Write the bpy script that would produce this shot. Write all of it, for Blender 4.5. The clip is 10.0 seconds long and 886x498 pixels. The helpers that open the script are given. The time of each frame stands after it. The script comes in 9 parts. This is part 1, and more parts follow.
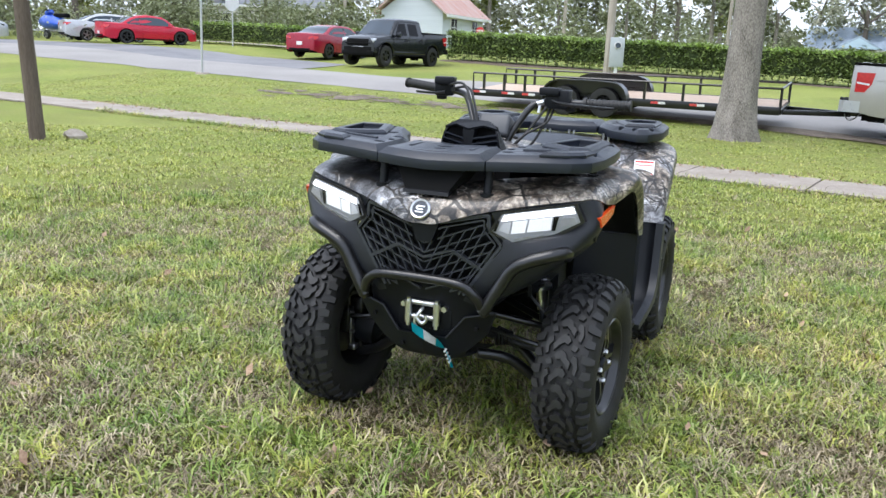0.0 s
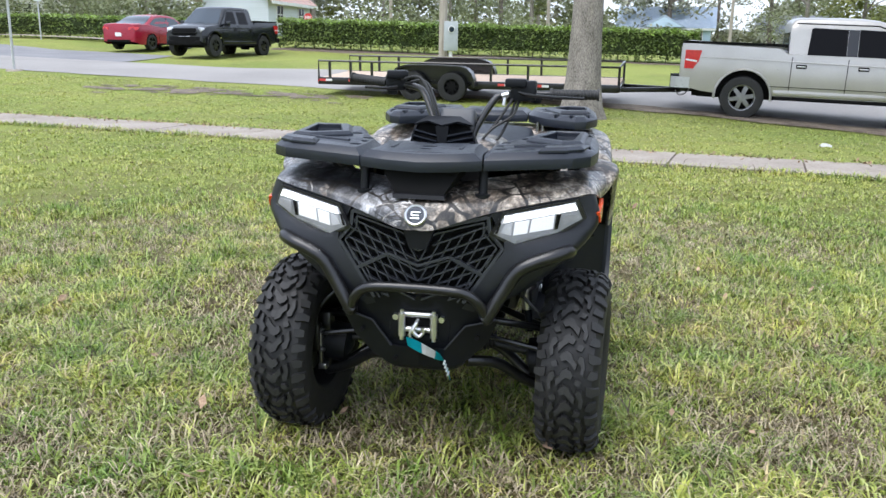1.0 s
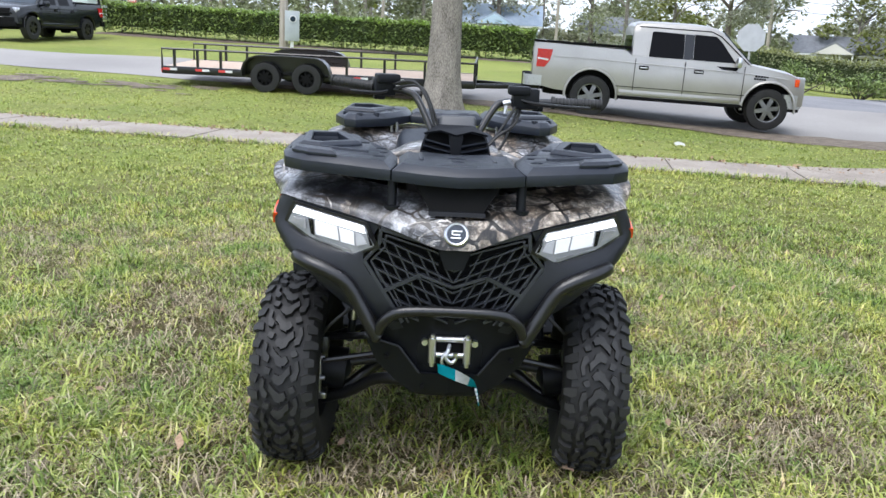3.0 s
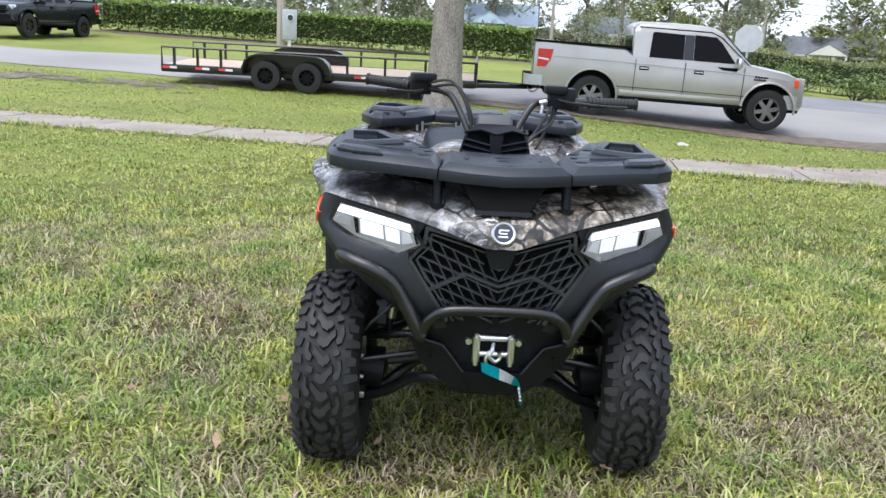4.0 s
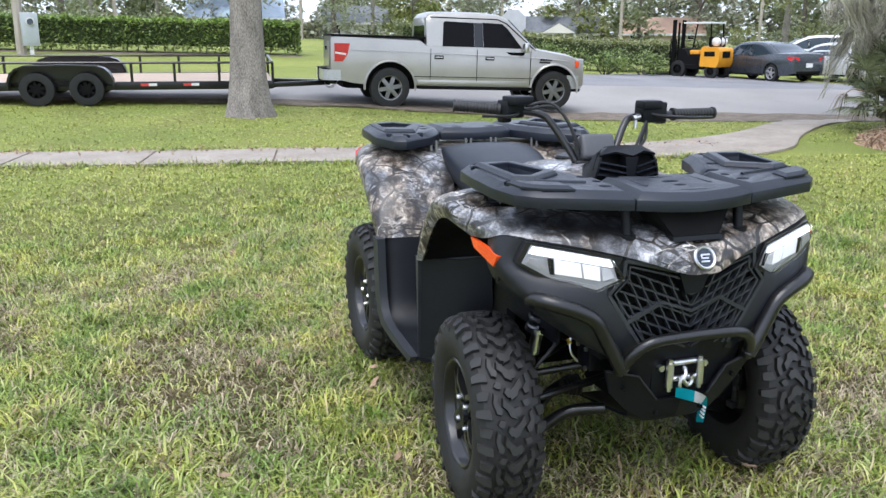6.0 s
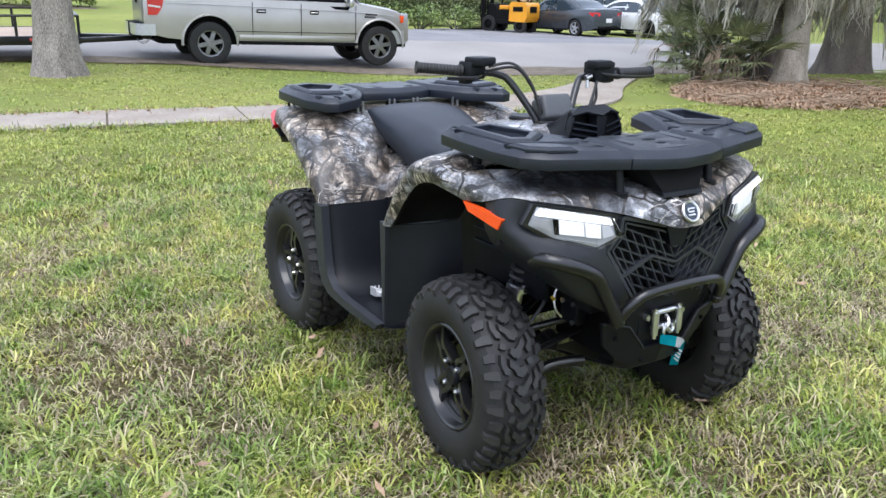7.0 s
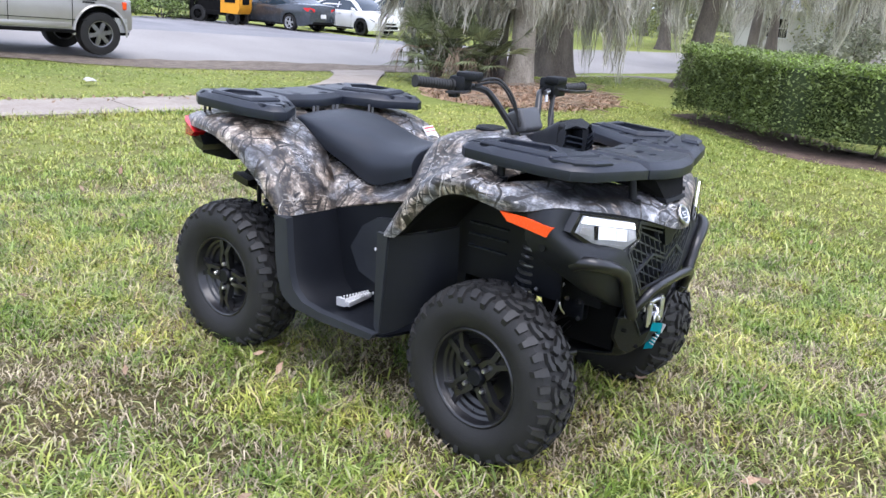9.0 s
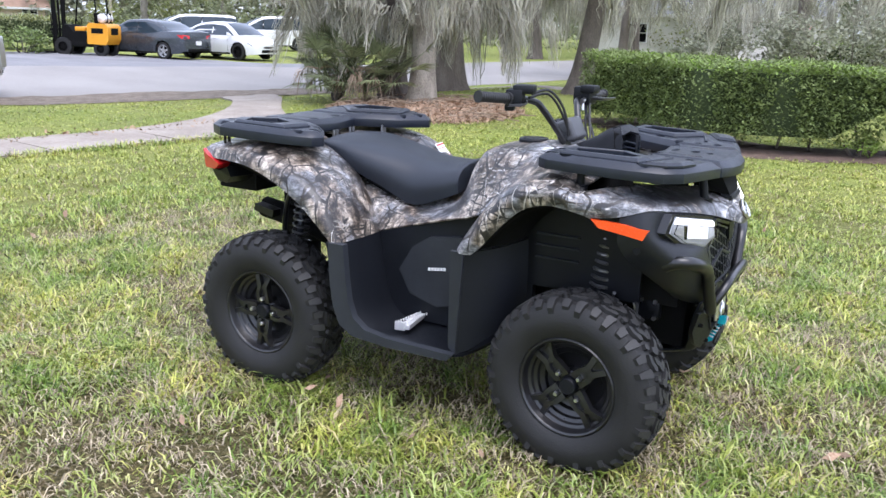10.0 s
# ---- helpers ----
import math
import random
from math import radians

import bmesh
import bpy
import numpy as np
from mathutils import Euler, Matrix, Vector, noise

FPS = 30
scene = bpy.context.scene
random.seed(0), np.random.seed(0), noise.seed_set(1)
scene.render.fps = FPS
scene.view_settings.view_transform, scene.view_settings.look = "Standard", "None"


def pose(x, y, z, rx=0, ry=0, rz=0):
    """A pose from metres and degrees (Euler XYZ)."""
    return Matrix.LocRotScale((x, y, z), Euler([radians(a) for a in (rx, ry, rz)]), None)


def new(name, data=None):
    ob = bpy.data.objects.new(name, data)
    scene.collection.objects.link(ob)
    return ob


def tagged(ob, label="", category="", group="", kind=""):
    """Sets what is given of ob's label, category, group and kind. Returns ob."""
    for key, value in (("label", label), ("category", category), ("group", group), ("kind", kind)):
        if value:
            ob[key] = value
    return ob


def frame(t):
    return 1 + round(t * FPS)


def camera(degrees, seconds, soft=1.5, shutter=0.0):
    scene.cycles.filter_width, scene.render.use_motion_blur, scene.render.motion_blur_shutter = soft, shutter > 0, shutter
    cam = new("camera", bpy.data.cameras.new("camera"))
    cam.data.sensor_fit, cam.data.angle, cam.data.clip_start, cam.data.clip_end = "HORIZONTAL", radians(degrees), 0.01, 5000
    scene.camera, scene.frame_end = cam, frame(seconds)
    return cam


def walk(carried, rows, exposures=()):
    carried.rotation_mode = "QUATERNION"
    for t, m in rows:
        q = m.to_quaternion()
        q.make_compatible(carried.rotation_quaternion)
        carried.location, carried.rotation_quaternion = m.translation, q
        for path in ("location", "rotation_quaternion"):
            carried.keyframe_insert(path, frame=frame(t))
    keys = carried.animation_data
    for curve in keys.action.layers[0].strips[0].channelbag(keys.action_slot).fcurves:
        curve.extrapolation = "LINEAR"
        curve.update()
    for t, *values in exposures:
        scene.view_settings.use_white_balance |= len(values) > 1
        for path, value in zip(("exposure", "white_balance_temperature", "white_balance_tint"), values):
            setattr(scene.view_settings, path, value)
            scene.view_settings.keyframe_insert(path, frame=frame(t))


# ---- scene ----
cam = camera(55.8, 10.0)
METRES, EYE, TILT, LEAN, TURN = 4.736, 1.326, 0.0, 0.0, 0.0
ROWS = [
    (0.0, 0.0, 0.0, 0.0, 0.57, -13.19, -2.44),
    (0.5, -0.0443, 0.0291, -0.0014, -3.99, -13.24, -2.2),
    (1.0, -0.0992, 0.046, 0.0018, -11.19, -13.78, -0.99),
    (1.5, -0.1357, 0.0648, 0.0037, -16.02, -14.2, -1.28),
    (2.0, -0.1671, 0.0963, 0.0047, -18.62, -13.89, -1.65),
    (2.5, -0.1933, 0.1134, 0.0068, -21.77, -13.92, -1.99),
    (4.0, -0.236, 0.1295, 0.0045, -23.01, -13.98, -3.03),
    (4.5, -0.2722, 0.1691, 0.0076, -23.86, -13.87, -2.41),
    (5.0, -0.3224, 0.2034, 0.0081, -28.56, -13.7, -2.23),
    (6.5, -0.4735, 0.3333, 0.0245, -46.63, -15.52, 0.12),
    (7.0, -0.502, 0.3735, 0.0237, -53.47, -17.04, -0.9),
    (7.5, -0.5227, 0.4156, 0.025, -59.8, -17.08, -1.08),
    (8.0, -0.5681, 0.4595, 0.0294, -65.24, -17.22, -1.24),
    (8.5, -0.5961, 0.5056, 0.0302, -70.51, -16.68, -3.0),
    (9.0, -0.6122, 0.557, 0.03, -73.79, -16.56, -4.29),
    (9.5, -0.6372, 0.6255, 0.0313, -80.63, -15.74, -2.53),
    (10.0, -0.6362, 0.6928, 0.0214, -82.91, -14.94, -1.74),
]
walk(cam, [(t, pose(0, 0, EYE, TILT, LEAN, TURN) @ pose(METRES * x, METRES * y, METRES * z, 90 + pitch, roll, yaw)) for t, x, y, z, yaw, pitch, roll in ROWS],
     exposures=((0.0, 0.85, 6030, 11), (5.0, 0.83, 6000, 12), (7.0, 0.92, 5900, 13), (8.5, 1.05, 5840, 17), (10.0, 1.1, 5820, 18)))

# ---- daylight: thin overcast, a broad soft sun from the bike's right side ----
SUN_DIR = Vector((-0.36, -0.25, 0.90)).normalized()
world = bpy.data.worlds.new("overcast_sky")
scene.world = world
world.use_nodes = True
wn, wl = world.node_tree.nodes, world.node_tree.links
wn.clear()
sky = wn.new("ShaderNodeTexSky")
sky.sky_type = "NISHITA"
sky.sun_disc = False
sky.sun_elevation = math.asin(SUN_DIR.z)
sky.sun_rotation = math.atan2(SUN_DIR.x, SUN_DIR.y)
sky.dust_density = 4.0
sky.air_density = 1.0
cloud = wn.new("ShaderNodeMixRGB")
cloud.inputs[0].default_value = 0.72
cloud.inputs[2].default_value = (8.3, 8.9, 9.9, 1)
bg = wn.new("ShaderNodeBackground")
bg.inputs["Strength"].default_value = 0.115
wout = wn.new("ShaderNodeOutputWorld")
wl.new(sky.outputs[0], cloud.inputs[1])
wl.new(cloud.outputs[0], bg.inputs["Color"])
wl.new(bg.outputs[0], wout.inputs["Surface"])

sun_data = bpy.data.lights.new("sun", "SUN")
sun_data.energy = 1.3
sun_data.angle = radians(42)
sun_data.color = (1.0, 0.95, 0.87)
sun = new("sun", sun_data)
sun.rotation_euler = SUN_DIR.to_track_quat("Z", "Y").to_euler()

# ---- materials ----
def mat(name, c1, c2=None, scale=6.0, rough=0.6, metal=0.0, bump=0.0, bscale=60.0, fine=0.25, fscale=None, coat=0.0,
        rvar=0.1, spec=0.5, stretch=None, rand=0.0, trans=0.0, contrast=(0.35, 0.65)):
    """A surface whose colour wanders between c1 and c2 at two scales, with matching gloss and relief."""
    m = bpy.data.materials.new(name)
    m.use_nodes = True
    n, l = m.node_tree.nodes, m.node_tree.links
    b = n["Principled BSDF"]
    b.inputs["Metallic"].default_value = metal
    b.inputs["Coat Weight"].default_value = coat
    b.inputs["Coat Roughness"].default_value = 0.06
    b.inputs["Specular IOR Level"].default_value = spec
    c2 = c2 or tuple(v * 0.75 for v in c1)
    tc = n.new("ShaderNodeTexCoord")
    mp = n.new("ShaderNodeMapping")
    if stretch:
        mp.inputs["Scale"].default_value = stretch
    l.new(tc.outputs["Object"], mp.inputs["Vector"])
    big = n.new("ShaderNodeTexNoise")
    big.inputs["Scale"].default_value = scale
    big.inputs["Detail"].default_value = 4
    small = n.new("ShaderNodeTexNoise")
    small.inputs["Scale"].default_value = fscale or scale * 14
    small.inputs["Detail"].default_value = 3
    for t in (big, small):
        l.new(mp.outputs[0], t.inputs["Vector"])
    mix = n.new("ShaderNodeMixRGB")
    mix.inputs[0].default_value = fine
    l.new(big.outputs["Fac"], mix.inputs[1])
    l.new(small.outputs["Fac"], mix.inputs[2])
    ramp = n.new("ShaderNodeValToRGB")
    ramp.color_ramp.elements[0].position, ramp.color_ramp.elements[1].position = contrast
    ramp.color_ramp.elements[0].color = (*c1, 1)
    ramp.color_ramp.elements[1].color = (*c2, 1)
    l.new(mix.outputs[0], ramp.inputs[0])
    colour = ramp.outputs[0]
    if rand:
        info = n.new("ShaderNodeNewGeometry")
        hsv = n.new("ShaderNodeHueSaturation")
        mul = n.new("ShaderNodeMapRange")
        mul.inputs["To Min"].default_value, mul.inputs["To Max"].default_value = 1 - rand, 1 + rand
        l.new(info.outputs["Random Per Island"], mul.inputs["Value"])
        l.new(mul.outputs[0], hsv.inputs["Value"])
        l.new(colour, hsv.inputs["Color"])
        colour = hsv.outputs[0]
    l.new(colour, b.inputs["Base Color"])
    rr = n.new("ShaderNodeMapRange")
    rr.inputs["To Min"].default_value, rr.inputs["To Max"].default_value = max(0.02, rough - rvar), min(1, rough + rvar)
    l.new(small.outputs["Fac"], rr.inputs["Value"])
    l.new(rr.outputs[0], b.inputs["Roughness"])
    if bump:
        tex = n.new("ShaderNodeTexNoise")
        tex.inputs["Scale"].default_value = bscale
        tex.inputs["Detail"].default_value = 3
        l.new(mp.outputs[0], tex.inputs["Vector"])
        bp = n.new("ShaderNodeBump")
        bp.inputs["Strength"].default_value = min(1.0, bump)
        bp.inputs["Distance"].default_value = 0.4 / bscale
        l.new(tex.outputs["Fac"], bp.inputs["Height"])
        l.new(bp.outputs[0], b.inputs["Normal"])
    if trans:
        td = n.new("ShaderNodeBsdfTranslucent")
        l.new(colour, td.inputs["Color"])
        ms = n.new("ShaderNodeMixShader")
        ms.inputs[0].default_value = trans
        l.new(b.outputs[0], ms.inputs[1])
        l.new(td.outputs[0], ms.inputs[2])
        l.new(ms.outputs[0], n["Material Output"].inputs["Surface"])
    return m


def camo_mat():
    """Grey-brown printed woodland pattern: bark streaks, pale leaves, dark twigs, under a satin clear coat."""
    m = bpy.data.materials.new("camo_print")
    m.use_nodes = True
    n, l = m.node_tree.nodes, m.node_tree.links
    b = n["Principled BSDF"]
    tc = n.new("ShaderNodeTexCoord")

    def tex(kind, scale, st=(1, 1, 1), rot=(0, 0, 0), **kw):
        mp = n.new("ShaderNodeMapping")
        mp.inputs["Scale"].default_value = st
        mp.inputs["Rotation"].default_value = [radians(a) for a in rot]
        l.new(tc.outputs["Object"], mp.inputs["Vector"])
        t = n.new(kind)
        t.inputs["Scale"].default_value = scale
        for k, v in kw.items():
            t.inputs[k].default_value = v
        l.new(mp.outputs[0], t.inputs["Vector"])
        return t

    def ramp(src, stops):
        r = n.new("ShaderNodeValToRGB")
        e = r.color_ramp.elements
        while len(e) < len(stops):
            e.new(0.5)
        for el, (p, c) in zip(e, stops):
            el.position, el.color = p, (*c, 1)
        l.new(src, r.inputs[0])
        return r.outputs[0]

    def mix(f, a, c):
        x = n.new("ShaderNodeMixRGB")
        l.new(f, x.inputs[0])
        l.new(a, x.inputs[1])
        l.new(c, x.inputs[2])
        return x.outputs[0]

    def band(src, mid, half, soft=0.5):
        """1 where src lies within half of mid: winding lines."""
        d = n.new("ShaderNodeMath")
        d.operation = "SUBTRACT"
        d.inputs[1].default_value = mid
        l.new(src, d.inputs[0])
        e = n.new("ShaderNodeMath")
        e.operation = "ABSOLUTE"
        l.new(d.outputs[0], e.inputs[0])
        return ramp(e.outputs[0], [(half * (1 - soft), (1, 1, 1)), (half, (0, 0, 0))])

    def bent(kind, scale, amount, bend, st=(1, 1, 1), rot=(0, 0, 0), **kw):
        """A texture read through a wavering of its coordinates."""
        t = tex(kind, scale, st, rot, **kw)
        mp = t.inputs["Vector"].links[0].from_node
        wob = n.new("ShaderNodeTexNoise")
        wob.inputs["Scale"].default_value = bend
        wob.inputs["Detail"].default_value = 3
        l.new(tc.outputs["Object"], wob.inputs["Vector"])
        add = n.new("ShaderNodeMixRGB")
        add.blend_type = "ADD"
        add.inputs[0].default_value = amount
        l.new(mp.outputs[0], add.inputs[1])
        l.new(wob.outputs["Color"], add.inputs[2])
        l.new(add.outputs[0], t.inputs["Vector"])
        return t

    def near(src, half):
        return ramp(src, [(half * 0.7, (1, 1, 1)), (half, (0, 0, 0))])

    # bark and tall dry grass, in brown upright streaks
    bark = ramp(bent("ShaderNodeTexNoise", 7.5, 0.05, 4, (2.6, 1.8, 0.42), (6, 16, 0), Detail=7, Roughness=0.62, Distortion=0.25).outputs["Fac"],
                [(0.37, (0.022, 0.016, 0.012)), (0.44, (0.090, 0.068, 0.051)), (0.52, (0.245, 0.203, 0.163)), (0.62, (0.54, 0.475, 0.40))])
    # pale blue-grey clearing with soft dark smudges
    leaf = ramp(tex("ShaderNodeTexNoise", 5.2, (0.9, 1.1, 1.2), (50, 10, 40), Detail=7, Roughness=0.60, Distortion=0.7).outputs["Fac"],
                [(0.37, (0.022, 0.023, 0.027)), (0.45, (0.100, 0.104, 0.117)), (0.54, (0.27, 0.28, 0.305)), (0.65, (0.60, 0.615, 0.65))])
    sel = ramp(tex("ShaderNodeTexNoise", 2.6, (1, 1, 0.8), (0, 30, 20), Detail=6, Roughness=0.60, Distortion=0.6).outputs["Fac"], [(0.47, (0, 0, 0)), (0.53, (1, 1, 1))])
    base = mix(sel, bark, leaf)

    def masked(line, gap, under, over):
        both = n.new("ShaderNodeMixRGB")
        both.blend_type = "MULTIPLY"
        both.inputs[0].default_value = 1.0
        l.new(line, both.inputs[1])
        l.new(gap, both.inputs[2])
        return mix(both.outputs[0], under, over)

    # pale leaf flecks in loose drifts
    fleck = ramp(tex("ShaderNodeTexNoise", 40, (0.5, 1.0, 2.0), (35, 25, 15), Detail=5, Roughness=0.65, Distortion=0.6).outputs["Fac"], [(0.54, (0, 0, 0)), (0.60, (1, 1, 1))])
    spots = ramp(tex("ShaderNodeTexNoise", 4.5, (1, 1, 1.2), (10, 60, 30), Detail=4).outputs["Fac"], [(0.50, (0, 0, 0)), (0.60, (1, 1, 1))])
    palec = ramp(tex("ShaderNodeTexNoise", 16, Detail=3).outputs["Fac"], [(0.42, (0.26, 0.24, 0.215)), (0.62, (0.60, 0.58, 0.55))])
    base = masked(fleck, spots, base, palec)
    # long forked branches and twigs: drawn-out cells, broken off here and there
    gaps = ramp(tex("ShaderNodeTexNoise", 3.4, Detail=3).outputs["Fac"], [(0.48, (0, 0, 0)), (0.53, (1, 1, 1))])
    gaps2 = ramp(tex("ShaderNodeTexNoise", 4.0, (1, 1, 1), (40, 0, 70), Detail=3).outputs["Fac"], [(0.50, (0, 0, 0)), (0.55, (1, 1, 1))])
    inkc = ramp(tex("ShaderNodeTexNoise", 30, (1, 1, 0.4), Detail=3).outputs["Fac"], [(0.40, (0.009, 0.008, 0.0075)), (0.66, (0.055, 0.046, 0.038))])
    for scale_, half, st, rot, gap, ink in ((8.5, 0.055, (1.7, 1.2, 0.6), (15, 35, 10), gaps, inkc), (3.0, 0.013, (0.9, 1.3, 3.6), (25, 15, 40), gaps2, inkc), (5.2, 0.022, (3.4, 1.2, 0.7), (40, -50, 25), gaps2, inkc),
                                            (11.0, 0.060, (0.7, 1.1, 2.4), (-30, 40, 15), gaps2, inkc), (6.0, 0.020, (3.0, 1.0, 0.7), (10, 70, 60), gaps2, palec)):
        line = near(bent("ShaderNodeTexVoronoi", scale_, 0.10, 6, st, rot).outputs["Distance"], half)
        [x for x in n if x.type == "TEX_VORONOI"][-1].feature = "DISTANCE_TO_EDGE"
        base = masked(line, gap, base, ink)
    crumb = ramp(tex("ShaderNodeTexNoise", 30, (0.7, 1.0, 1.5), (20, 10, 35), Detail=8, Roughness=0.75, Distortion=0.8).outputs["Fac"], [(0.42, (0.30, 0.29, 0.28)), (0.50, (0.85, 0.84, 0.83)), (0.58, (1.5, 1.48, 1.45))])
    cr = n.new("ShaderNodeMixRGB")
    cr.blend_type = "MULTIPLY"
    cr.inputs[0].default_value = 0.9
    l.new(base, cr.inputs[1])
    l.new(crumb, cr.inputs[2])
    base = cr.outputs[0]
    streak = ramp(tex("ShaderNodeTexNoise", 55, (1.6, 1.6, 0.3), (10, 20, 0), Detail=5, Roughness=0.75).outputs["Fac"], [(0.38, (0.56, 0.555, 0.55)), (0.58, (0.98, 0.975, 0.97))])
    mul = n.new("ShaderNodeMixRGB")
    mul.blend_type = "MULTIPLY"
    mul.inputs[0].default_value = 1.0
    l.new(base, mul.inputs[1])
    l.new(streak, mul.inputs[2])
    base = mul.outputs[0]
    l.new(base, b.inputs["Base Color"])
    b.inputs["Roughness"].default_value = 0.46
    b.inputs["Coat Weight"].default_value = 0.4
    b.inputs["Coat Roughness"].default_value = 0.14
    return m


def glass_mat(name, tint, rough=0.03, spec=0.7, coat=0.5):
    m = bpy.data.materials.new(name)
    m.use_nodes = True
    b = m.node_tree.nodes["Principled BSDF"]
    b.inputs["Base Color"].default_value = (*tint, 1)
    b.inputs["Roughness"].default_value = rough
    b.inputs["Coat Weight"].default_value = coat
    b.inputs["Specular IOR Level"].default_value = spec
    return m


def clear_mat(name, tint=(1, 1, 1)):
    m = bpy.data.materials.new(name)
    m.use_nodes = True
    b = m.node_tree.nodes["Principled BSDF"]
    b.inputs["Base Color"].default_value = (*tint, 1)
    b.inputs["Roughness"].default_value = 0.02
    b.inputs["Transmission Weight"].default_value = 1.0
    b.inputs["IOR"].default_value = 1.2
    return m


def glow_mat(name, colour, strength):
    m = bpy.data.materials.new(name)
    m.use_nodes = True
    b = m.node_tree.nodes["Principled BSDF"]
    b.inputs["Base Color"].default_value = (*colour, 1)
    b.inputs["Emission Color"].default_value = (*colour, 1)
    b.inputs["Emission Strength"].default_value = strength
    return m


def grass_mat(name, ground, short=False):
    """Lawn: two greens and straw, in patches that the blades and the soil sheet share by place."""
    m = bpy.data.materials.new(name)
    m.use_nodes = True
    n, l = m.node_tree.nodes, m.node_tree.links
    b = n["Principled BSDF"]
    b.inputs["Roughness"].default_value = 0.85 if ground else 0.42
    b.inputs["Specular IOR Level"].default_value = 0.15 if ground else 0.5
    geo = n.new("ShaderNodeNewGeometry")

    def noise_tex(scale, detail, rough=0.55):
        t = n.new("ShaderNodeTexNoise")
        t.inputs["Scale"].default_value = scale
        t.inputs["Detail"].default_value = detail
        t.inputs["Roughness"].default_value = rough
        l.new(geo.outputs["Position"], t.inputs["Vector"])
        return t.outputs["Fac"]

    def ramp(src, stops):
        r = n.new("ShaderNodeValToRGB")
        e = r.color_ramp.elements
        while len(e) < len(stops):
            e.new(0.5)
        for el, (p, c) in zip(e, stops):
            el.position, el.color = p, (*c, 1)
        l.new(src, r.inputs[0])
        return r.outputs[0]

    def mix(f, a, c, kind="MIX"):
        x = n.new("ShaderNodeMixRGB")
        x.blend_type = kind
        if isinstance(f, float):
            x.inputs[0].default_value = f
        else:
            l.new(f, x.inputs[0])
        l.new(a, x.inputs[1])
        l.new(c, x.inputs[2])
        return x.outputs[0]

    patch = noise_tex(0.85, 5, 0.6)
    dry = ramp(patch, [(0.44, (0.0, 0.0, 0.0)), (0.60, (1, 1, 1))])
    tone = noise_tex(0.28, 3)
    if ground:
        speck = noise_tex(60, 5, 0.75)
        green = ramp(speck, [(0.3, (0.11, 0.13, 0.034)), (0.5, (0.225, 0.265, 0.064)), (0.7, (0.35, 0.38, 0.12))])
        straw = ramp(speck, [(0.3, (0.035, 0.026, 0.016)), (0.48, (0.15, 0.115, 0.06)), (0.68, (0.33, 0.27, 0.15))])
        some = n.new("ShaderNodeMath")
        some.operation = "MULTIPLY"
        some.inputs[1].default_value = 0.22
        l.new(dry, some.inputs[0])
        col = mix(some.outputs[0], green, straw)
        here = n.new("ShaderNodeVectorMath")
        here.operation = "DISTANCE"
        here.inputs[1].default_value = (0.2, 3.5, 0)
        l.new(geo.outputs["Position"], here.inputs[0])
        thatch = n.new("ShaderNodeMapRange")
        thatch.inputs["From Min"].default_value, thatch.inputs["From Max"].default_value = 5.6, 10.2
        thatch.inputs["To Min"].default_value, thatch.inputs["To Max"].default_value = 0.85, 0.0
        wander = n.new("ShaderNodeMath")
        wander.operation = "MULTIPLY_ADD"
        wander.inputs[1].default_value = 7.0
        l.new(noise_tex(0.45, 4, 0.6), wander.inputs[0])
        l.new(here.outputs["Value"], wander.inputs[2])
        l.new(wander.outputs[0], thatch.inputs["Value"])
        col = mix(thatch.outputs[0], col, ramp(speck, [(0.34, (0.014, 0.010, 0.006)), (0.5, (0.085, 0.062, 0.035)), (0.66, (0.27, 0.205, 0.12))]))
        far = ramp(tone, [(0.35, (0.85, 0.9, 0.8)), (0.65, (1.15, 1.1, 1.1))])
        col = mix(1.0, col, far, "MULTIPLY")
        bp = n.new("ShaderNodeBump")
        bp.inputs["Strength"].default_value = 0.9
        bp.inputs["Distance"].default_value = 0.02
        l.new(speck, bp.inputs["Height"])
        l.new(bp.outputs[0], b.inputs["Normal"])
        l.new(col, b.inputs["Base Color"])
        return m
    isl = geo.outputs["Random Per Island"]
    if short:
        green = ramp(isl, [(0.0, (0.165, 0.193, 0.044)), (0.5, (0.355, 0.405, 0.094)), (1.0, (0.57, 0.58, 0.21))])
    else:
        green = ramp(isl, [(0.0, (0.09, 0.135, 0.026)), (0.35, (0.255, 0.318, 0.066)), (0.75, (0.48, 0.525, 0.145)), (1.0, (0.69, 0.68, 0.37))])
    straw = ramp(isl, [(0.0, (0.07, 0.048, 0.030)), (0.45, (0.29, 0.225, 0.135)), (0.85, (0.60, 0.53, 0.37)), (1.0, (0.32, 0.40, 0.09))])
    scat = n.new("ShaderNodeMath")
    scat.operation = "FRACT"
    mul = n.new("ShaderNodeMath")
    mul.operation = "MULTIPLY"
    mul.inputs[1].default_value = 37.7
    l.new(isl, mul.inputs[0])
    l.new(mul.outputs[0], scat.inputs[0])
    cmp_ = n.new("ShaderNodeMath")
    cmp_.operation = "LESS_THAN"
    wt = n.new("ShaderNodeMapRange")
    wt.inputs["From Min"].default_value, wt.inputs["From Max"].default_value = 0.40, 0.62
    wt.inputs["To Min"].default_value, wt.inputs["To Max"].default_value = (0.02, 0.16) if short else (0.05, 0.38)
    l.new(patch, wt.inputs["Value"])
    l.new(scat.outputs[0], cmp_.inputs[0])
    l.new(wt.outputs[0], cmp_.inputs[1])
    col = mix(cmp_.outputs[0], green, straw)
    far = ramp(tone, [(0.35, (0.85, 0.92, 0.8)), (0.65, (1.12, 1.08, 1.05))])
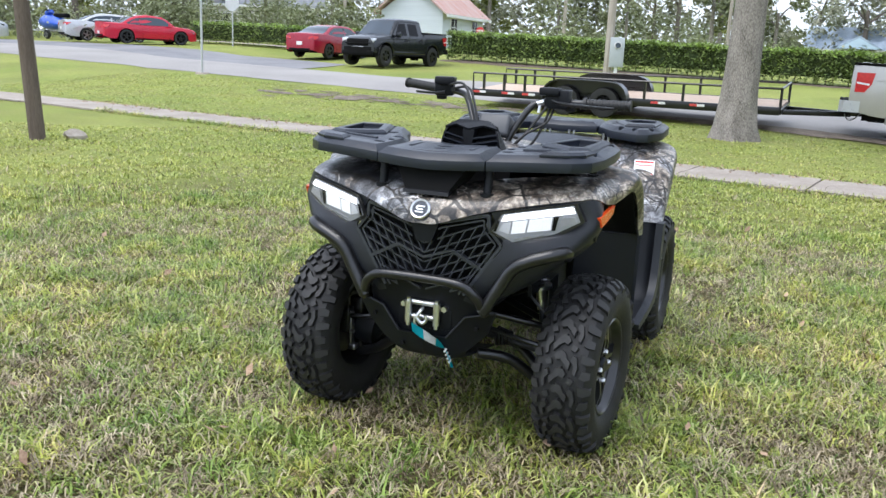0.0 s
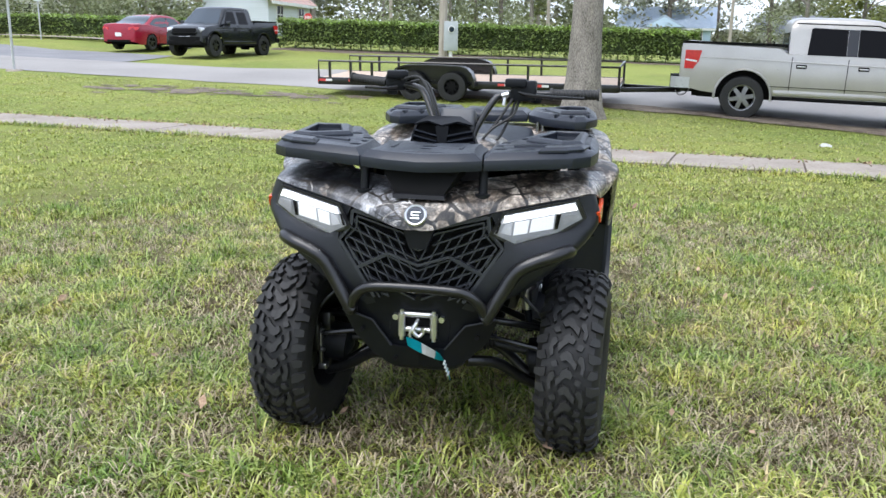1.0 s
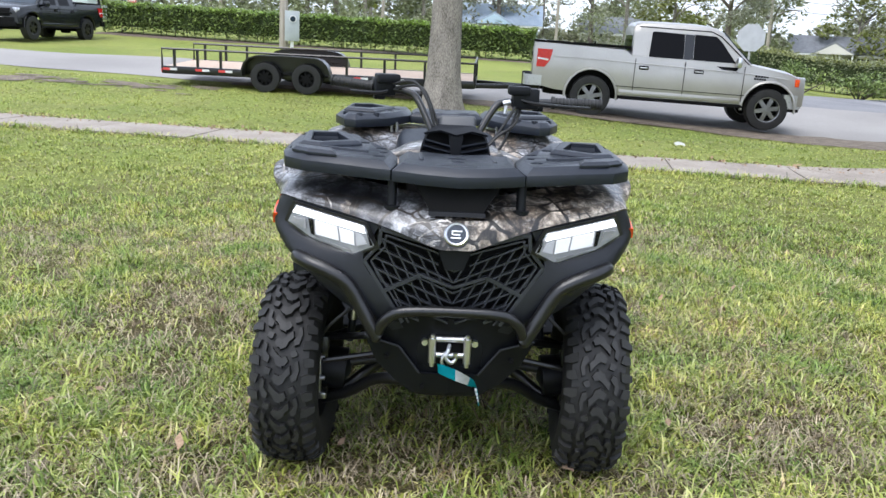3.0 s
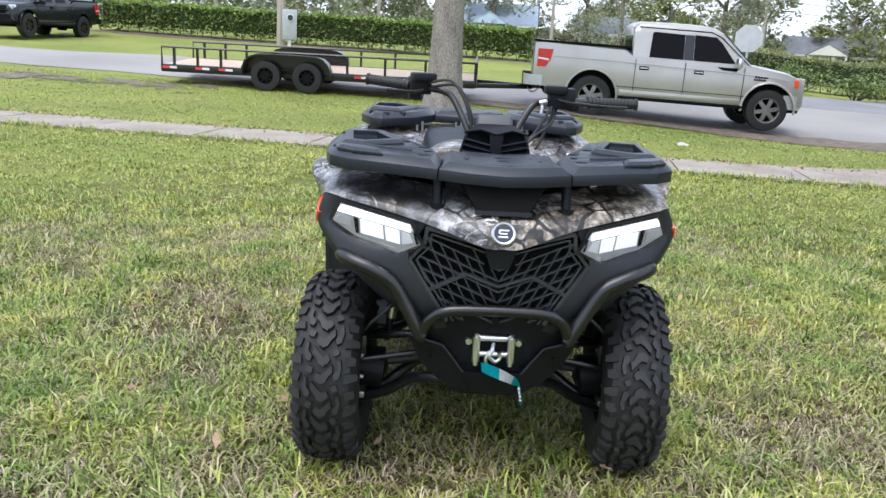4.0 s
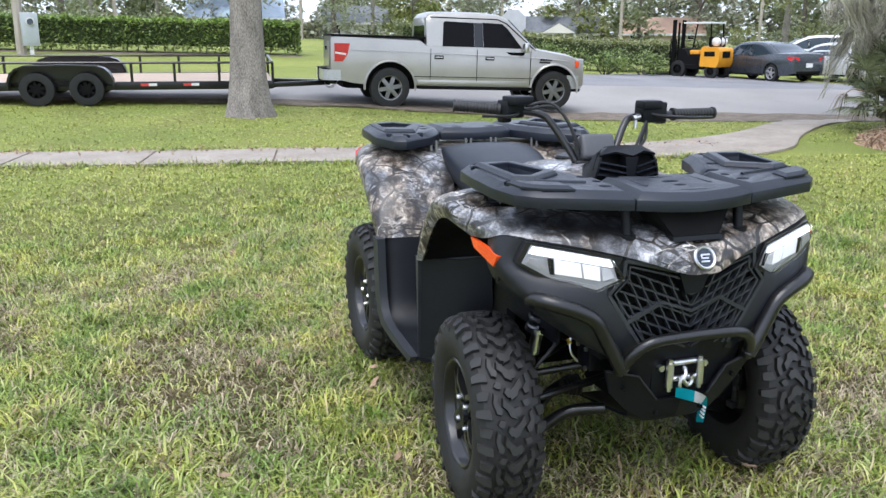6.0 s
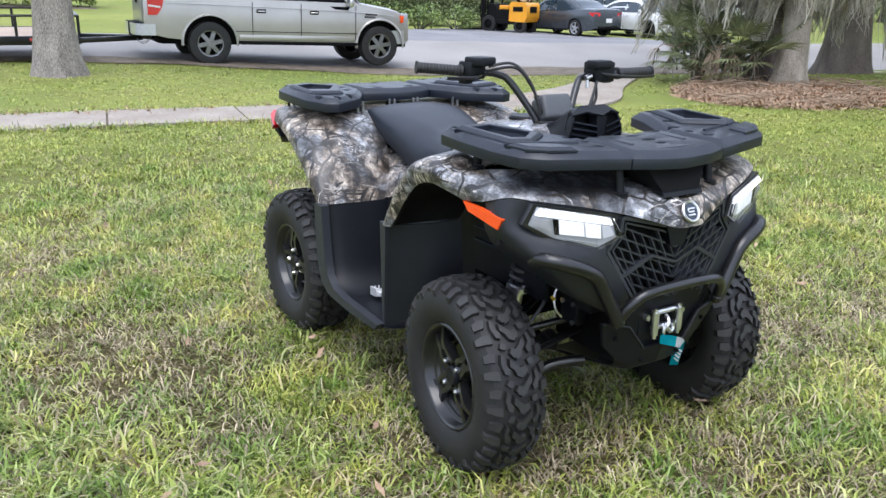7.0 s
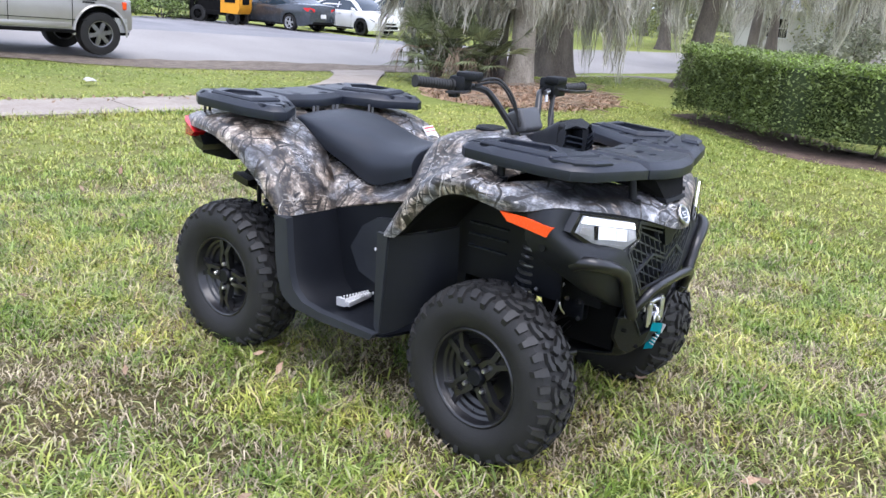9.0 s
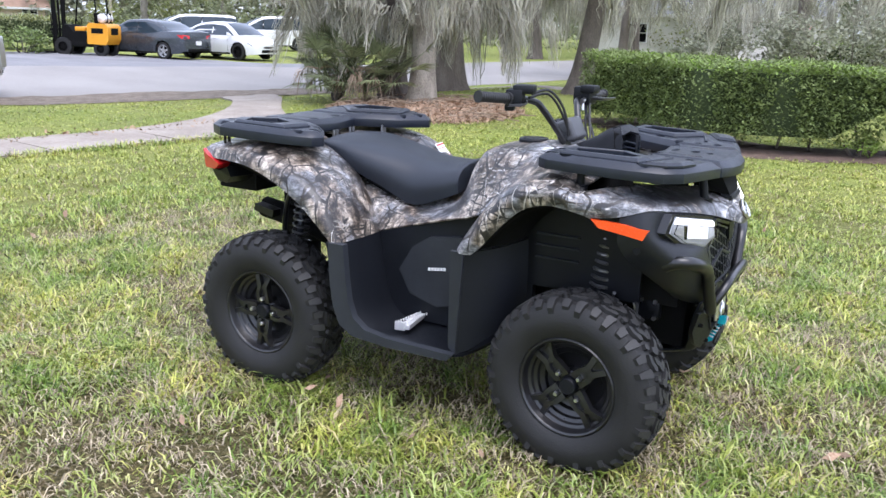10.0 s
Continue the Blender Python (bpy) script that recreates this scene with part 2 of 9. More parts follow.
    col = mix(1.0, col, far, "MULTIPLY")
    weak = 0.45 if short else 1.0
    clump = ramp(noise_tex(3.4, 4, 0.6), [(p, tuple(1 + weak * (v - 1) for v in c)) for p, c in ((0.36, (0.62, 0.80, 0.52)), (0.50, (1.05, 1.05, 1.0)), (0.64, (1.36, 1.24, 1.02)))])
    col = mix(1.0, col, clump, "MULTIPLY")
    l.new(col, b.inputs["Base Color"])
    td = n.new("ShaderNodeBsdfTranslucent")
    l.new(col, td.inputs["Color"])
    ms = n.new("ShaderNodeMixShader")
    ms.inputs[0].default_value = 0.34
    l.new(b.outputs[0], ms.inputs[1])
    l.new(td.outputs[0], ms.inputs[2])
    l.new(ms.outputs[0], n["Material Output"].inputs["Surface"])
    return m


CAMO = camo_mat()
PLASTIC = mat("black_moulded_plastic", (0.0032, 0.0038, 0.0056), (0.0062, 0.0072, 0.0098), 5, 0.46, bump=0.25, bscale=420, rvar=0.08, spec=0.25)
# Black plastic darkened for the footwell recess: its shade is in the colour.
WELLSHADE = mat("shaded_footwell_plastic", (0.0050, 0.0060, 0.0086), (0.0090, 0.0106, 0.0144), 5, 0.48, bump=0.25, bscale=420, rvar=0.08, spec=0.28)
FASCIA = mat("satin_charcoal_plastic", (0.0085, 0.0097, 0.0128), (0.0150, 0.0168, 0.0215), 5, 0.40, bump=0.2, bscale=420, rvar=0.08, spec=0.4)
PANEL = mat("charcoal_moulded_plastic", (0.017, 0.0195, 0.0245), (0.028, 0.0315, 0.038), 5, 0.5, bump=0.25, bscale=420, rvar=0.08, spec=0.4)
GAUGEGREY = mat("grey_display_plastic", (0.055, 0.058, 0.063), (0.075, 0.078, 0.084), 8, 0.45)
RACKP = mat("rack_plastic", (0.0058, 0.0083, 0.0148), (0.0100, 0.0138, 0.0232), 5, 0.38, bump=0.3, bscale=380, rvar=0.08)
GLOSSBLK = mat("gloss_black_paint", (0.006, 0.006, 0.007), (0.010, 0.010, 0.011), 4, 0.3, coat=0.2, rvar=0.06)
RIMBLK = mat("gloss_black_alloy", (0.008, 0.008, 0.009), (0.013, 0.013, 0.014), 4, 0.30, coat=0.25, rvar=0.05)
RUBBER = mat("tyre_rubber", (0.007, 0.007, 0.0073), (0.014, 0.0137, 0.0135), 9, 0.66, bump=0.35, bscale=160, rvar=0.1)
VINYL = mat("seat_vinyl", (0.010, 0.0135, 0.021), (0.015, 0.0195, 0.029), 6, 0.46, bump=0.5, bscale=520, rvar=0.06)
# Near-black for black parts, and for cavities where it paints in the shade.
DARK = mat("cavity_shade_and_black_parts", (0.003, 0.003, 0.0035), (0.006, 0.006, 0.006), 6, 0.8, spec=0.15)
CHROME = mat("chrome", (0.80, 0.80, 0.82), (0.66, 0.66, 0.68), 12, 0.30, metal=1.0, rvar=0.06)
PEGMETAL = mat("bright_peg_metal", (0.86, 0.86, 0.86), (0.70, 0.70, 0.70), 14, 0.5, metal=0.6)
STEEL = mat("brushed_steel", (0.45, 0.45, 0.46), (0.30, 0.30, 0.31), 14, 0.35, metal=1.0)
CASTALU = mat("cast_aluminium", (0.32, 0.32, 0.33), (0.22, 0.22, 0.23), 20, 0.45, metal=0.9, bump=0.3, bscale=200)
ORANGE = mat("orange_reflector", (0.90, 0.10, 0.012), (0.80, 0.075, 0.01), 20, 0.25, coat=0.5)
REDLENS = mat("red_lens", (0.62, 0.02, 0.02), (0.45, 0.012, 0.015), 20, 0.2, coat=0.6)
CLEAR = clear_mat("clear_lens")
LED = glow_mat("lit_headlamp", (1.0, 0.99, 0.96), 2.4)
LEDSOFT = glow_mat("lit_main_beam", (0.46, 0.47, 0.48), 0.62)
LEDDIM = glow_mat("dim_side_beam", (0.30, 0.31, 0.33), 0.35)
# Faint glow added to the reflector in place of lamp light on it.
REFLECT = glow_mat("glowing_reflector", (0.24, 0.25, 0.265), 0.06)
FACET = mat("grey_lamp_facet", (0.30, 0.31, 0.33), (0.22, 0.225, 0.235), 30, 0.3)
TREADTOP = mat("dusty_tread_rubber", (0.014, 0.014, 0.0145), (0.028, 0.0275, 0.027), 9, 0.62, bump=0.35, bscale=160)
TEAL = mat("teal_webbing", (0.0, 0.42, 0.50), (0.0, 0.34, 0.42), 40, 0.7, bump=0.4, bscale=300)
WHITEWEB = mat("white_webbing", (0.75, 0.76, 0.76), (0.62, 0.63, 0.63), 40, 0.7)
WHITE = mat("white_paint", (0.78, 0.78, 0.77), (0.68, 0.68, 0.67), 3, 0.5)
OFFWHITE = mat("crumpled_paper", (0.52, 0.52, 0.49), (0.38, 0.38, 0.36), 9, 0.8)
GRILLEP = mat("grille_plastic", (0.020, 0.0225, 0.028), (0.034, 0.037, 0.045), 5, 0.34, rvar=0.06)
SPRINGP = mat("dark_spring_steel", (0.11, 0.11, 0.115), (0.17, 0.17, 0.175), 20, 0.3, metal=0.7)
DECALRED = mat("red_print", (0.65, 0.06, 0.05), (0.55, 0.05, 0.05), 20, 0.5)
BLUEBADGE = mat("blue_badge", (0.012, 0.022, 0.040), (0.008, 0.016, 0.03), 20, 0.3, coat=0.4)
CABLE = mat("cable_sheath", (0.012, 0.012, 0.012), (0.02, 0.02, 0.02), 20, 0.55)
YELLOWP = mat("yellow_cap", (0.75, 0.52, 0.04), (0.6, 0.4, 0.03), 20, 0.5)

SILVER = mat("silver_truck_paint", (0.43, 0.415, 0.39), (0.385, 0.37, 0.345), 2, 0.30, metal=0.55, coat=0.5, rvar=0.05)
BLACKP = mat("black_truck_paint", (0.005, 0.006, 0.009), (0.008, 0.010, 0.013), 2, 0.22, coat=0.35, spec=0.4, rvar=0.05)
REDP = mat("red_car_paint", (0.50, 0.004, 0.030), (0.43, 0.004, 0.026), 2, 0.3, coat=0.25)
DKREDP = mat("dark_red_car_paint", (0.32, 0.004, 0.026), (0.26, 0.004, 0.022), 2, 0.3, coat=0.25)
GREYP = mat("grey_car_paint", (0.075, 0.086, 0.102), (0.06, 0.07, 0.083), 2, 0.25, metal=0.4, coat=0.6)
WHITEP = mat("white_car_paint", (0.78, 0.78, 0.78), (0.7, 0.7, 0.7), 2, 0.3, coat=0.6)
WHEELGREY = mat("grey_alloy_wheel", (0.26, 0.26, 0.265), (0.19, 0.19, 0.195), 10, 0.35, metal=0.8)
PEWTER = mat("pale_silver_paint", (0.55, 0.56, 0.58), (0.48, 0.49, 0.51), 2, 0.3, metal=0.4, coat=0.5)
FORKY = mat("forklift_yellow", (0.80, 0.36, 0.015), (0.70, 0.30, 0.012), 3, 0.4, coat=0.2)
TINT = glass_mat("tinted_glass", (0.004, 0.004, 0.005), 0.05, 0.10, 0.0)
SKYGLASS = glass_mat("car_glass", (0.016, 0.030, 0.045), 0.04, 0.8, 0.0)
BLUECOVER = mat("blue_plastic_hull", (0.02, 0.09, 0.50), (0.015, 0.07, 0.4), 3, 0.3, coat=0.5)

CONCRETE = mat("concrete", (0.235, 0.198, 0.165), (0.38, 0.335, 0.285), 1.6, 0.9, bump=0.5, bscale=40, fine=0.45, fscale=24)
ROADM = mat("pale_worn_asphalt", (0.235, 0.221, 0.208), (0.32, 0.303, 0.286), 0.35, 0.92, bump=0.4, bscale=60, fine=0.4, fscale=30)
LOTM = mat("lot_asphalt", (0.15, 0.15, 0.16), (0.25, 0.245, 0.25), 0.5, 0.92, bump=0.4, bscale=50, fine=0.4, fscale=25)
DIRT = mat("bare_damp_soil", (0.075, 0.055, 0.042), (0.17, 0.13, 0.10), 3, 0.95, bump=0.9, bscale=20, fine=0.5)
STRAWLITTER = mat("dry_leaf_litter", (0.23, 0.14, 0.085), (0.42, 0.30, 0.20), 9, 0.9, bump=0.6, bscale=60, fine=0.5, rand=0.4)
BARK = mat("grey_bark", (0.085, 0.074, 0.064), (0.36, 0.325, 0.29), 5.0, 0.95, bump=1.0, bscale=16, fine=0.65, stretch=(1, 1, 0.35))
PALEBARK = mat("pale_lichen_bark", (0.15, 0.13, 0.10), (0.38, 0.34, 0.28), 4, 0.95, bump=1.0, bscale=24, fine=0.45, stretch=(1, 1, 0.5))
DARKBARK = mat("brown_bark", (0.075, 0.062, 0.052), (0.20, 0.17, 0.145), 5, 0.95, bump=1.0, bscale=22, fine=0.5, stretch=(1, 1, 0.3))
POLEWOOD = mat("weathered_pole_wood", (0.075, 0.055, 0.042), (0.16, 0.125, 0.10), 4, 0.9, bump=0.8, bscale=40, fine=0.5, stretch=(3, 3, 0.25))
PALEWOOD = mat("pale_pole_wood", (0.30, 0.265, 0.22), (0.42, 0.38, 0.33), 4, 0.9, bump=0.6, bscale=40, stretch=(3, 3, 0.25))
DECKWOOD = mat("trailer_deck_boards", (0.45, 0.34, 0.26), (0.60, 0.47, 0.37), 3, 0.85, bump=0.4, bscale=40, stretch=(0.3, 4, 4))
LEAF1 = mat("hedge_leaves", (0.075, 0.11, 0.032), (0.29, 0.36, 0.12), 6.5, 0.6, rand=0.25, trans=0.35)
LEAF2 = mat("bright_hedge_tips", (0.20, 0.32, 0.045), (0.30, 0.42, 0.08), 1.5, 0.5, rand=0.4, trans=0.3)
GRITM = mat("gritty_soil_edge", (0.075, 0.056, 0.040), (0.25, 0.205, 0.155), 4.5, 0.95, bump=0.9, bscale=25, fine=0.5)
MULCH = mat("brown_mulch", (0.065, 0.042, 0.032), (0.17, 0.115, 0.085), 6, 0.95, bump=0.9, bscale=25, fine=0.5)
# Far leaves paled towards grey: distance haze is mixed into the colour.
HAZELEAF = mat("far_wood_haze_leaves", (0.20, 0.21, 0.14), (0.34, 0.34, 0.24), 0.12, 0.7, rand=0.5, trans=0.25)
LEAF6 = mat("far_hedge_leaves", (0.12, 0.175, 0.05), (0.24, 0.31, 0.085), 1.5, 0.5, rand=0.5, trans=0.3)
# Leaf green lightened for haze on distant trees; nearer plants share it.
LEAF3 = mat("tree_leaves", (0.16, 0.185, 0.10), (0.30, 0.325, 0.18), 0.3, 0.6, rand=0.28, trans=0.35)
LEAF4 = mat("yellow_green_leaves", (0.17, 0.20, 0.05), (0.26, 0.27, 0.09), 0.3, 0.6, rand=0.45, trans=0.3)
LEAF5 = mat("grey_green_leaves", (0.22, 0.235, 0.165), (0.38, 0.385, 0.285), 0.3, 0.65, rand=0.45, trans=0.35)
PALML = mat("palmetto_fronds", (0.12, 0.145, 0.07), (0.26, 0.29, 0.15), 2, 0.5, rand=0.5, trans=0.35)
PALMDRY = mat("dead_fronds", (0.22, 0.155, 0.10), (0.36, 0.28, 0.20), 4, 0.85, rand=0.35)
MOSS = mat("spanish_moss", (0.33, 0.315, 0.25), (0.58, 0.555, 0.465), 1.2, 0.95, rand=0.35, trans=0.2)
GALV = mat("galvanised_grey", (0.42, 0.43, 0.44), (0.52, 0.53, 0.54), 6, 0.5, metal=0.4)
BOXGREY = mat("grey_enamel_box", (0.36, 0.39, 0.41), (0.42, 0.45, 0.47), 4, 0.5)
SIDING = mat("pale_blue_grey_siding", (0.52, 0.56, 0.60), (0.60, 0.64, 0.68), 1, 0.7, stretch=(0.2, 0.2, 8))
HOUSEBLUE = mat("light_blue_siding", (0.42, 0.55, 0.66), (0.5, 0.62, 0.72), 1, 0.7, stretch=(0.2, 0.2, 8))
CREAM = mat("cream_render_wall", (0.62, 0.60, 0.56), (0.72, 0.70, 0.66), 0.6, 0.85)
TANWALL = mat("tan_render_wall", (0.50, 0.40, 0.32), (0.58, 0.47, 0.38), 0.6, 0.85)
RUSTROOF = mat("rusted_tin_roof", (0.40, 0.19, 0.14), (0.46, 0.37, 0.34), 1.2, 0.7, stretch=(3, 0.4, 0.4))
BLUEROOF = mat("blue_grey_shingles", (0.30, 0.37, 0.47), (0.37, 0.44, 0.53), 2, 0.85, bump=0.5, bscale=8)
GREYROOF = mat("grey_shingles", (0.15, 0.16, 0.18), (0.22, 0.23, 0.25), 2, 0.85, bump=0.5, bscale=8)
TANROOF = mat("tan_shingles", (0.38, 0.25, 0.18), (0.46, 0.31, 0.23), 2, 0.85, bump=0.5, bscale=8)
SIGNRED = mat("red_sign_sheet", (0.62, 0.03, 0.03), (0.55, 0.03, 0.03), 4, 0.5)
SIGNBACK = mat("bare_sign_aluminium", (0.50, 0.51, 0.53), (0.58, 0.59, 0.61), 5, 0.45, metal=0.5)
SHORTGRASS = grass_mat("short_lawn_blades", False, True)
GRASS = grass_mat("lawn_blades", False)
STRAW = mat("dead_grass_straw", (0.12, 0.085, 0.05), (0.58, 0.50, 0.34), 8, 0.8, rand=0.5, trans=0.15)
SOIL = grass_mat("lawn_ground", True)

# ---- geometry helpers ----
def part(name, bm, material, parent, label="", smooth=True, bevel=0.0, seg=2):
    """Links a bmesh as one mesh object under a thing or a part."""
    if bevel:
        sharp = [e for e in bm.edges if len(e.link_faces) == 2 and e.calc_face_angle(0) > 0.5]
        bmesh.ops.bevel(bm, geom=sharp, offset=bevel, segments=seg, affect="EDGES", profile=0.5, clamp_overlap=True)
    bmesh.ops.recalc_face_normals(bm, faces=bm.faces)
    me = bpy.data.meshes.new(name)
    bm.to_mesh(me)
    bm.free()
    return link_mesh(name, me, material, parent, label, smooth)


def bolts(bm, material, parent):
    """Each loose piece of the bmesh as a bolt of its own."""
    left = set(bm.verts)
    while left:
        todo, piece = [left.pop()], []
        while todo:
            v = todo.pop()
            piece.append(v)
            for e in v.link_edges:
                w = e.other_vert(v)
                if w in left:
                    left.discard(w)
                    todo.append(w)
        one, copy = bmesh.new(), {}
        for v in piece:
            copy[v] = one.verts.new(v.co)
        for f in {f for v in piece for f in v.link_faces}:
            one.faces.new([copy[v] for v in f.verts])
        bmesh.ops.recalc_face_normals(one, faces=one.faces)
        part("bolt", one, material, parent)
    bm.free()


def link_mesh(name, me, material, parent, label="", smooth=True, angle=38):
    if material:
        me.materials.append(material)
    if smooth and len(me.polygons):
        me.polygons.foreach_set("use_smooth", [True] * len(me.polygons))
        me.set_sharp_from_angle(angle=radians(angle))
    ob = new(name, me)
    ob.parent = parent
    if label:
        ob["label"] = label
    return ob


def thing(name, m, label, category, group="", kind=""):
    ob = new(name)
    ob.empty_display_size = 0.1
    ob.matrix_world = m
    return tagged(ob, label, category, group, kind)


def box(bm, c, s, rz=0.0, rx=0.0, ry=0.0):
    m = Matrix.LocRotScale(c, Euler((rx, ry, rz)), s)
    return bmesh.ops.create_cube(bm, size=1, matrix=m)["verts"]


def boxes(*items):
    bm = bmesh.new()
    for it in items:
        box(bm, *it)
    return bm


def prism(pts, a, b, axis="y", bm=None):
    """A polygon in the plane across axis, drawn out from a to b. pts are the other two coordinates in order."""
    bm = bm or bmesh.new()
    def at(p, v):
        return {"x": (v, p[0], p[1]), "y": (p[0], v, p[1]), "z": (p[0], p[1], v)}[axis]
    lo = [bm.verts.new(at(p, a)) for p in pts]
    hi = [bm.verts.new(at(p, b)) for p in pts]
    bm.faces.new(lo)
    bm.faces.new(hi[::-1])
    n = len(pts)
    for i in range(n):
        bm.faces.new((lo[i], lo[(i + 1) % n], hi[(i + 1) % n], hi[i]))
    return bm


def smooth_line(pts, n=6, closed=False):
    """Points along a Catmull-Rom curve through pts."""
    P = [Vector(p) for p in pts]
    out, m = [], len(P)
    rng = range(m if closed else m - 1)
    for i in rng:
        if closed:
            a, b, c, d = P[i - 1], P[i], P[(i + 1) % m], P[(i + 2) % m]
        else:
            a, b, c, d = P[max(i - 1, 0)], P[i], P[i + 1], P[min(i + 2, m - 1)]
        for k in range(n):
            t = k / n
            out.append(0.5 * (2 * b + (c - a) * t + (2 * a - 5 * b + 4 * c - d) * t * t + (3 * b - a - 3 * c + d) * t ** 3))
    if not closed:
        out.append(P[-1])
    return out


def tube(pts, r, sides=10, bm=None, smooth=0, closed=False, caps=True, flat=1.0):
    """A pipe along pts. r: one radius or one for each end. flat squashes it sideways into a band."""
    bm = bm or bmesh.new()
    P = smooth_line(pts, smooth, closed) if smooth else [Vector(p) for p in pts]
    n = len(P)
    r0, r1 = r if isinstance(r, tuple) else (r, r)
    rings, up = [], None
    for i, p in enumerate(P):
        if closed:
            d = (P[(i + 1) % n] - P[i - 1]).normalized()
        else:
            d = (P[min(i + 1, n - 1)] - P[max(i - 1, 0)]).normalized()
        if up is None:
            up = d.orthogonal().normalized()
        up = (up - d * up.dot(d)).normalized()
        side = d.cross(up)
        rad = r0 + (r1 - r0) * i / max(1, n - 1)
        rings.append([bm.verts.new(p + up * (math.cos(2 * math.pi * k / sides) * rad) + side * (math.sin(2 * math.pi * k / sides) * rad * flat)) for k in range(sides)])
    for i in range(n if closed else n - 1):
        a, b = rings[i], rings[(i + 1) % n]
        for k in range(sides):
            bm.faces.new((a[k], a[(k + 1) % sides], b[(k + 1) % sides], b[k]))
    if caps and not closed:
        bm.faces.new(rings[0][::-1])
        bm.faces.new(rings[-1])
    return bm


def cyl(bm, a, b, r, sides=16, r2=None):
    return tube([a, b], (r, r2 if r2 is not None else r), sides, bm)


def revolve(profile, sides=32, axis="y", bm=None, closed=False):
    """Profile of (along, radius) turned round axis."""
    bm = bm or bmesh.new()
    rings = []
    for a, r in profile:
        ring = []
        for k in range(sides):
            c, s = math.cos(2 * math.pi * k / sides) * r, math.sin(2 * math.pi * k / sides) * r
            ring.append(bm.verts.new({"y": (c, a, s), "x": (a, c, s), "z": (c, s, a)}[axis]))
        rings.append(ring)
    m = len(rings)
    for i in range(m if closed else m - 1):
        p, q = rings[i], rings[(i + 1) % m]
        for k in range(sides):
            bm.faces.new((p[k], p[(k + 1) % sides], q[(k + 1) % sides], q[k]))
    if not closed:
        if profile[0][1] > 1e-4:
            bm.faces.new(rings[0])
        if profile[-1][1] > 1e-4:
            bm.faces.new(rings[-1][::-1])
    return bm


def sheet(rows, n=4, thick=0.006, mirror=False, bm=None):
    """A smooth shell through rows of control points (all rows of one length), with thickness; mirrored in y if asked."""
    bm = bm or bmesh.new()
    fine = [smooth_line(r, n) for r in rows]
    cols = [smooth_line([f[j] for f in fine], n) for j in range(len(fine[0]))]
    grid = [[c[i] for c in cols] for i in range(len(cols[0]))]
    for sgn in ((1, -1) if mirror else (1,)):
        V = [[bm.verts.new((p.x, p.y * sgn, p.z)) for p in g] for g in grid]
        faces = []
        for i in range(len(V) - 1):
            for j in range(len(V[0]) - 1):
                q = (V[i][j], V[i][j + 1], V[i + 1][j + 1], V[i + 1][j])
                try:
                    faces.append(bm.faces.new(q if sgn > 0 else q[::-1]))
                except ValueError:
                    pass
        if thick:
            bmesh.ops.recalc_face_normals(bm, faces=faces)
            bmesh.ops.solidify(bm, geom=faces, thickness=thick)
    return bm


def plate(pts, thick, bm=None, direction=None):
    """A flat or nearly flat polygon in space drawn back along its normal (or a direction)."""
    bm = bm or bmesh.new()
    P = [Vector(p) for p in pts]
    if direction is None:
        nrm = Vector((0, 0, 0))
        for i in range(len(P)):
            nrm += P[i].cross(P[(i + 1) % len(P)])
        direction = nrm.normalized()
    d = Vector(direction) * thick
    a = [bm.verts.new(p) for p in P]
    b = [bm.verts.new(p + d) for p in P]
    bm.faces.new(a)
    bm.faces.new(b[::-1])
    for i in range(len(P)):
        j = (i + 1) % len(P)
        bm.faces.new((a[i], a[j], b[j], b[i]))
    return bm


def flip(pts):
    return [(p[0], -p[1], p[2]) for p in pts]


def mesh_np(name, verts, faces4, faces3=None):
    """A mesh from numpy arrays of vertices, quads and triangles."""
    me = bpy.data.meshes.new(name)
    f4 = np.asarray(faces4, dtype=np.int32).reshape(-1, 4)
    f3 = np.asarray(faces3 if faces3 is not None else [], dtype=np.int32).reshape(-1, 3)
    me.vertices.add(len(verts))
    me.vertices.foreach_set("co", np.asarray(verts, dtype=np.float32).ravel())
    me.loops.add(f4.size + f3.size)
    me.loops.foreach_set("vertex_index", np.concatenate([f4.ravel(), f3.ravel()]))
    me.polygons.add(len(f4) + len(f3))
    start = np.concatenate([np.arange(len(f4)) * 4, f4.size + np.arange(len(f3)) * 3])
    me.polygons.foreach_set("loop_start", start.astype(np.int32))
    me.update(calc_edges=True)
    return me


RNG = np.random.default_rng(7)


def leaf_mesh(name, pts, size, aspect=0.55, droop=0.0, jitter=0.4):
    """Small folded leaves at the points, turned every way."""
    n = len(pts)
    a = RNG.uniform(0, 2 * np.pi, n)
    tilt = RNG.uniform(-0.9, 0.9, n) - droop
    d = np.stack([np.cos(a) * np.cos(tilt), np.sin(a) * np.cos(tilt), np.sin(tilt)], 1)
    side = np.stack([-np.sin(a), np.cos(a), RNG.uniform(-0.7, 0.7, n)], 1)
    side /= np.linalg.norm(side, axis=1)[:, None]
    s = (size * RNG.uniform(1 - jitter, 1 + jitter, n))[:, None]
    v = np.stack([pts - d * s * 0.5, pts + side * s * aspect * 0.5, pts + d * s * 0.5, pts - side * s * aspect * 0.5], 1).reshape(-1, 3)
    f = np.arange(4 * n).reshape(-1, 4)
    return mesh_np(name, v, f)


# ---- the lie of the land: flat lawn, a road and lots that climb gently behind it ----
ROAD_N, ROAD_D = np.array([0.53, 0.848]), np.array([0.848, -0.53])
ROAD_YAW = math.degrees(math.atan2(-0.53, 0.848))


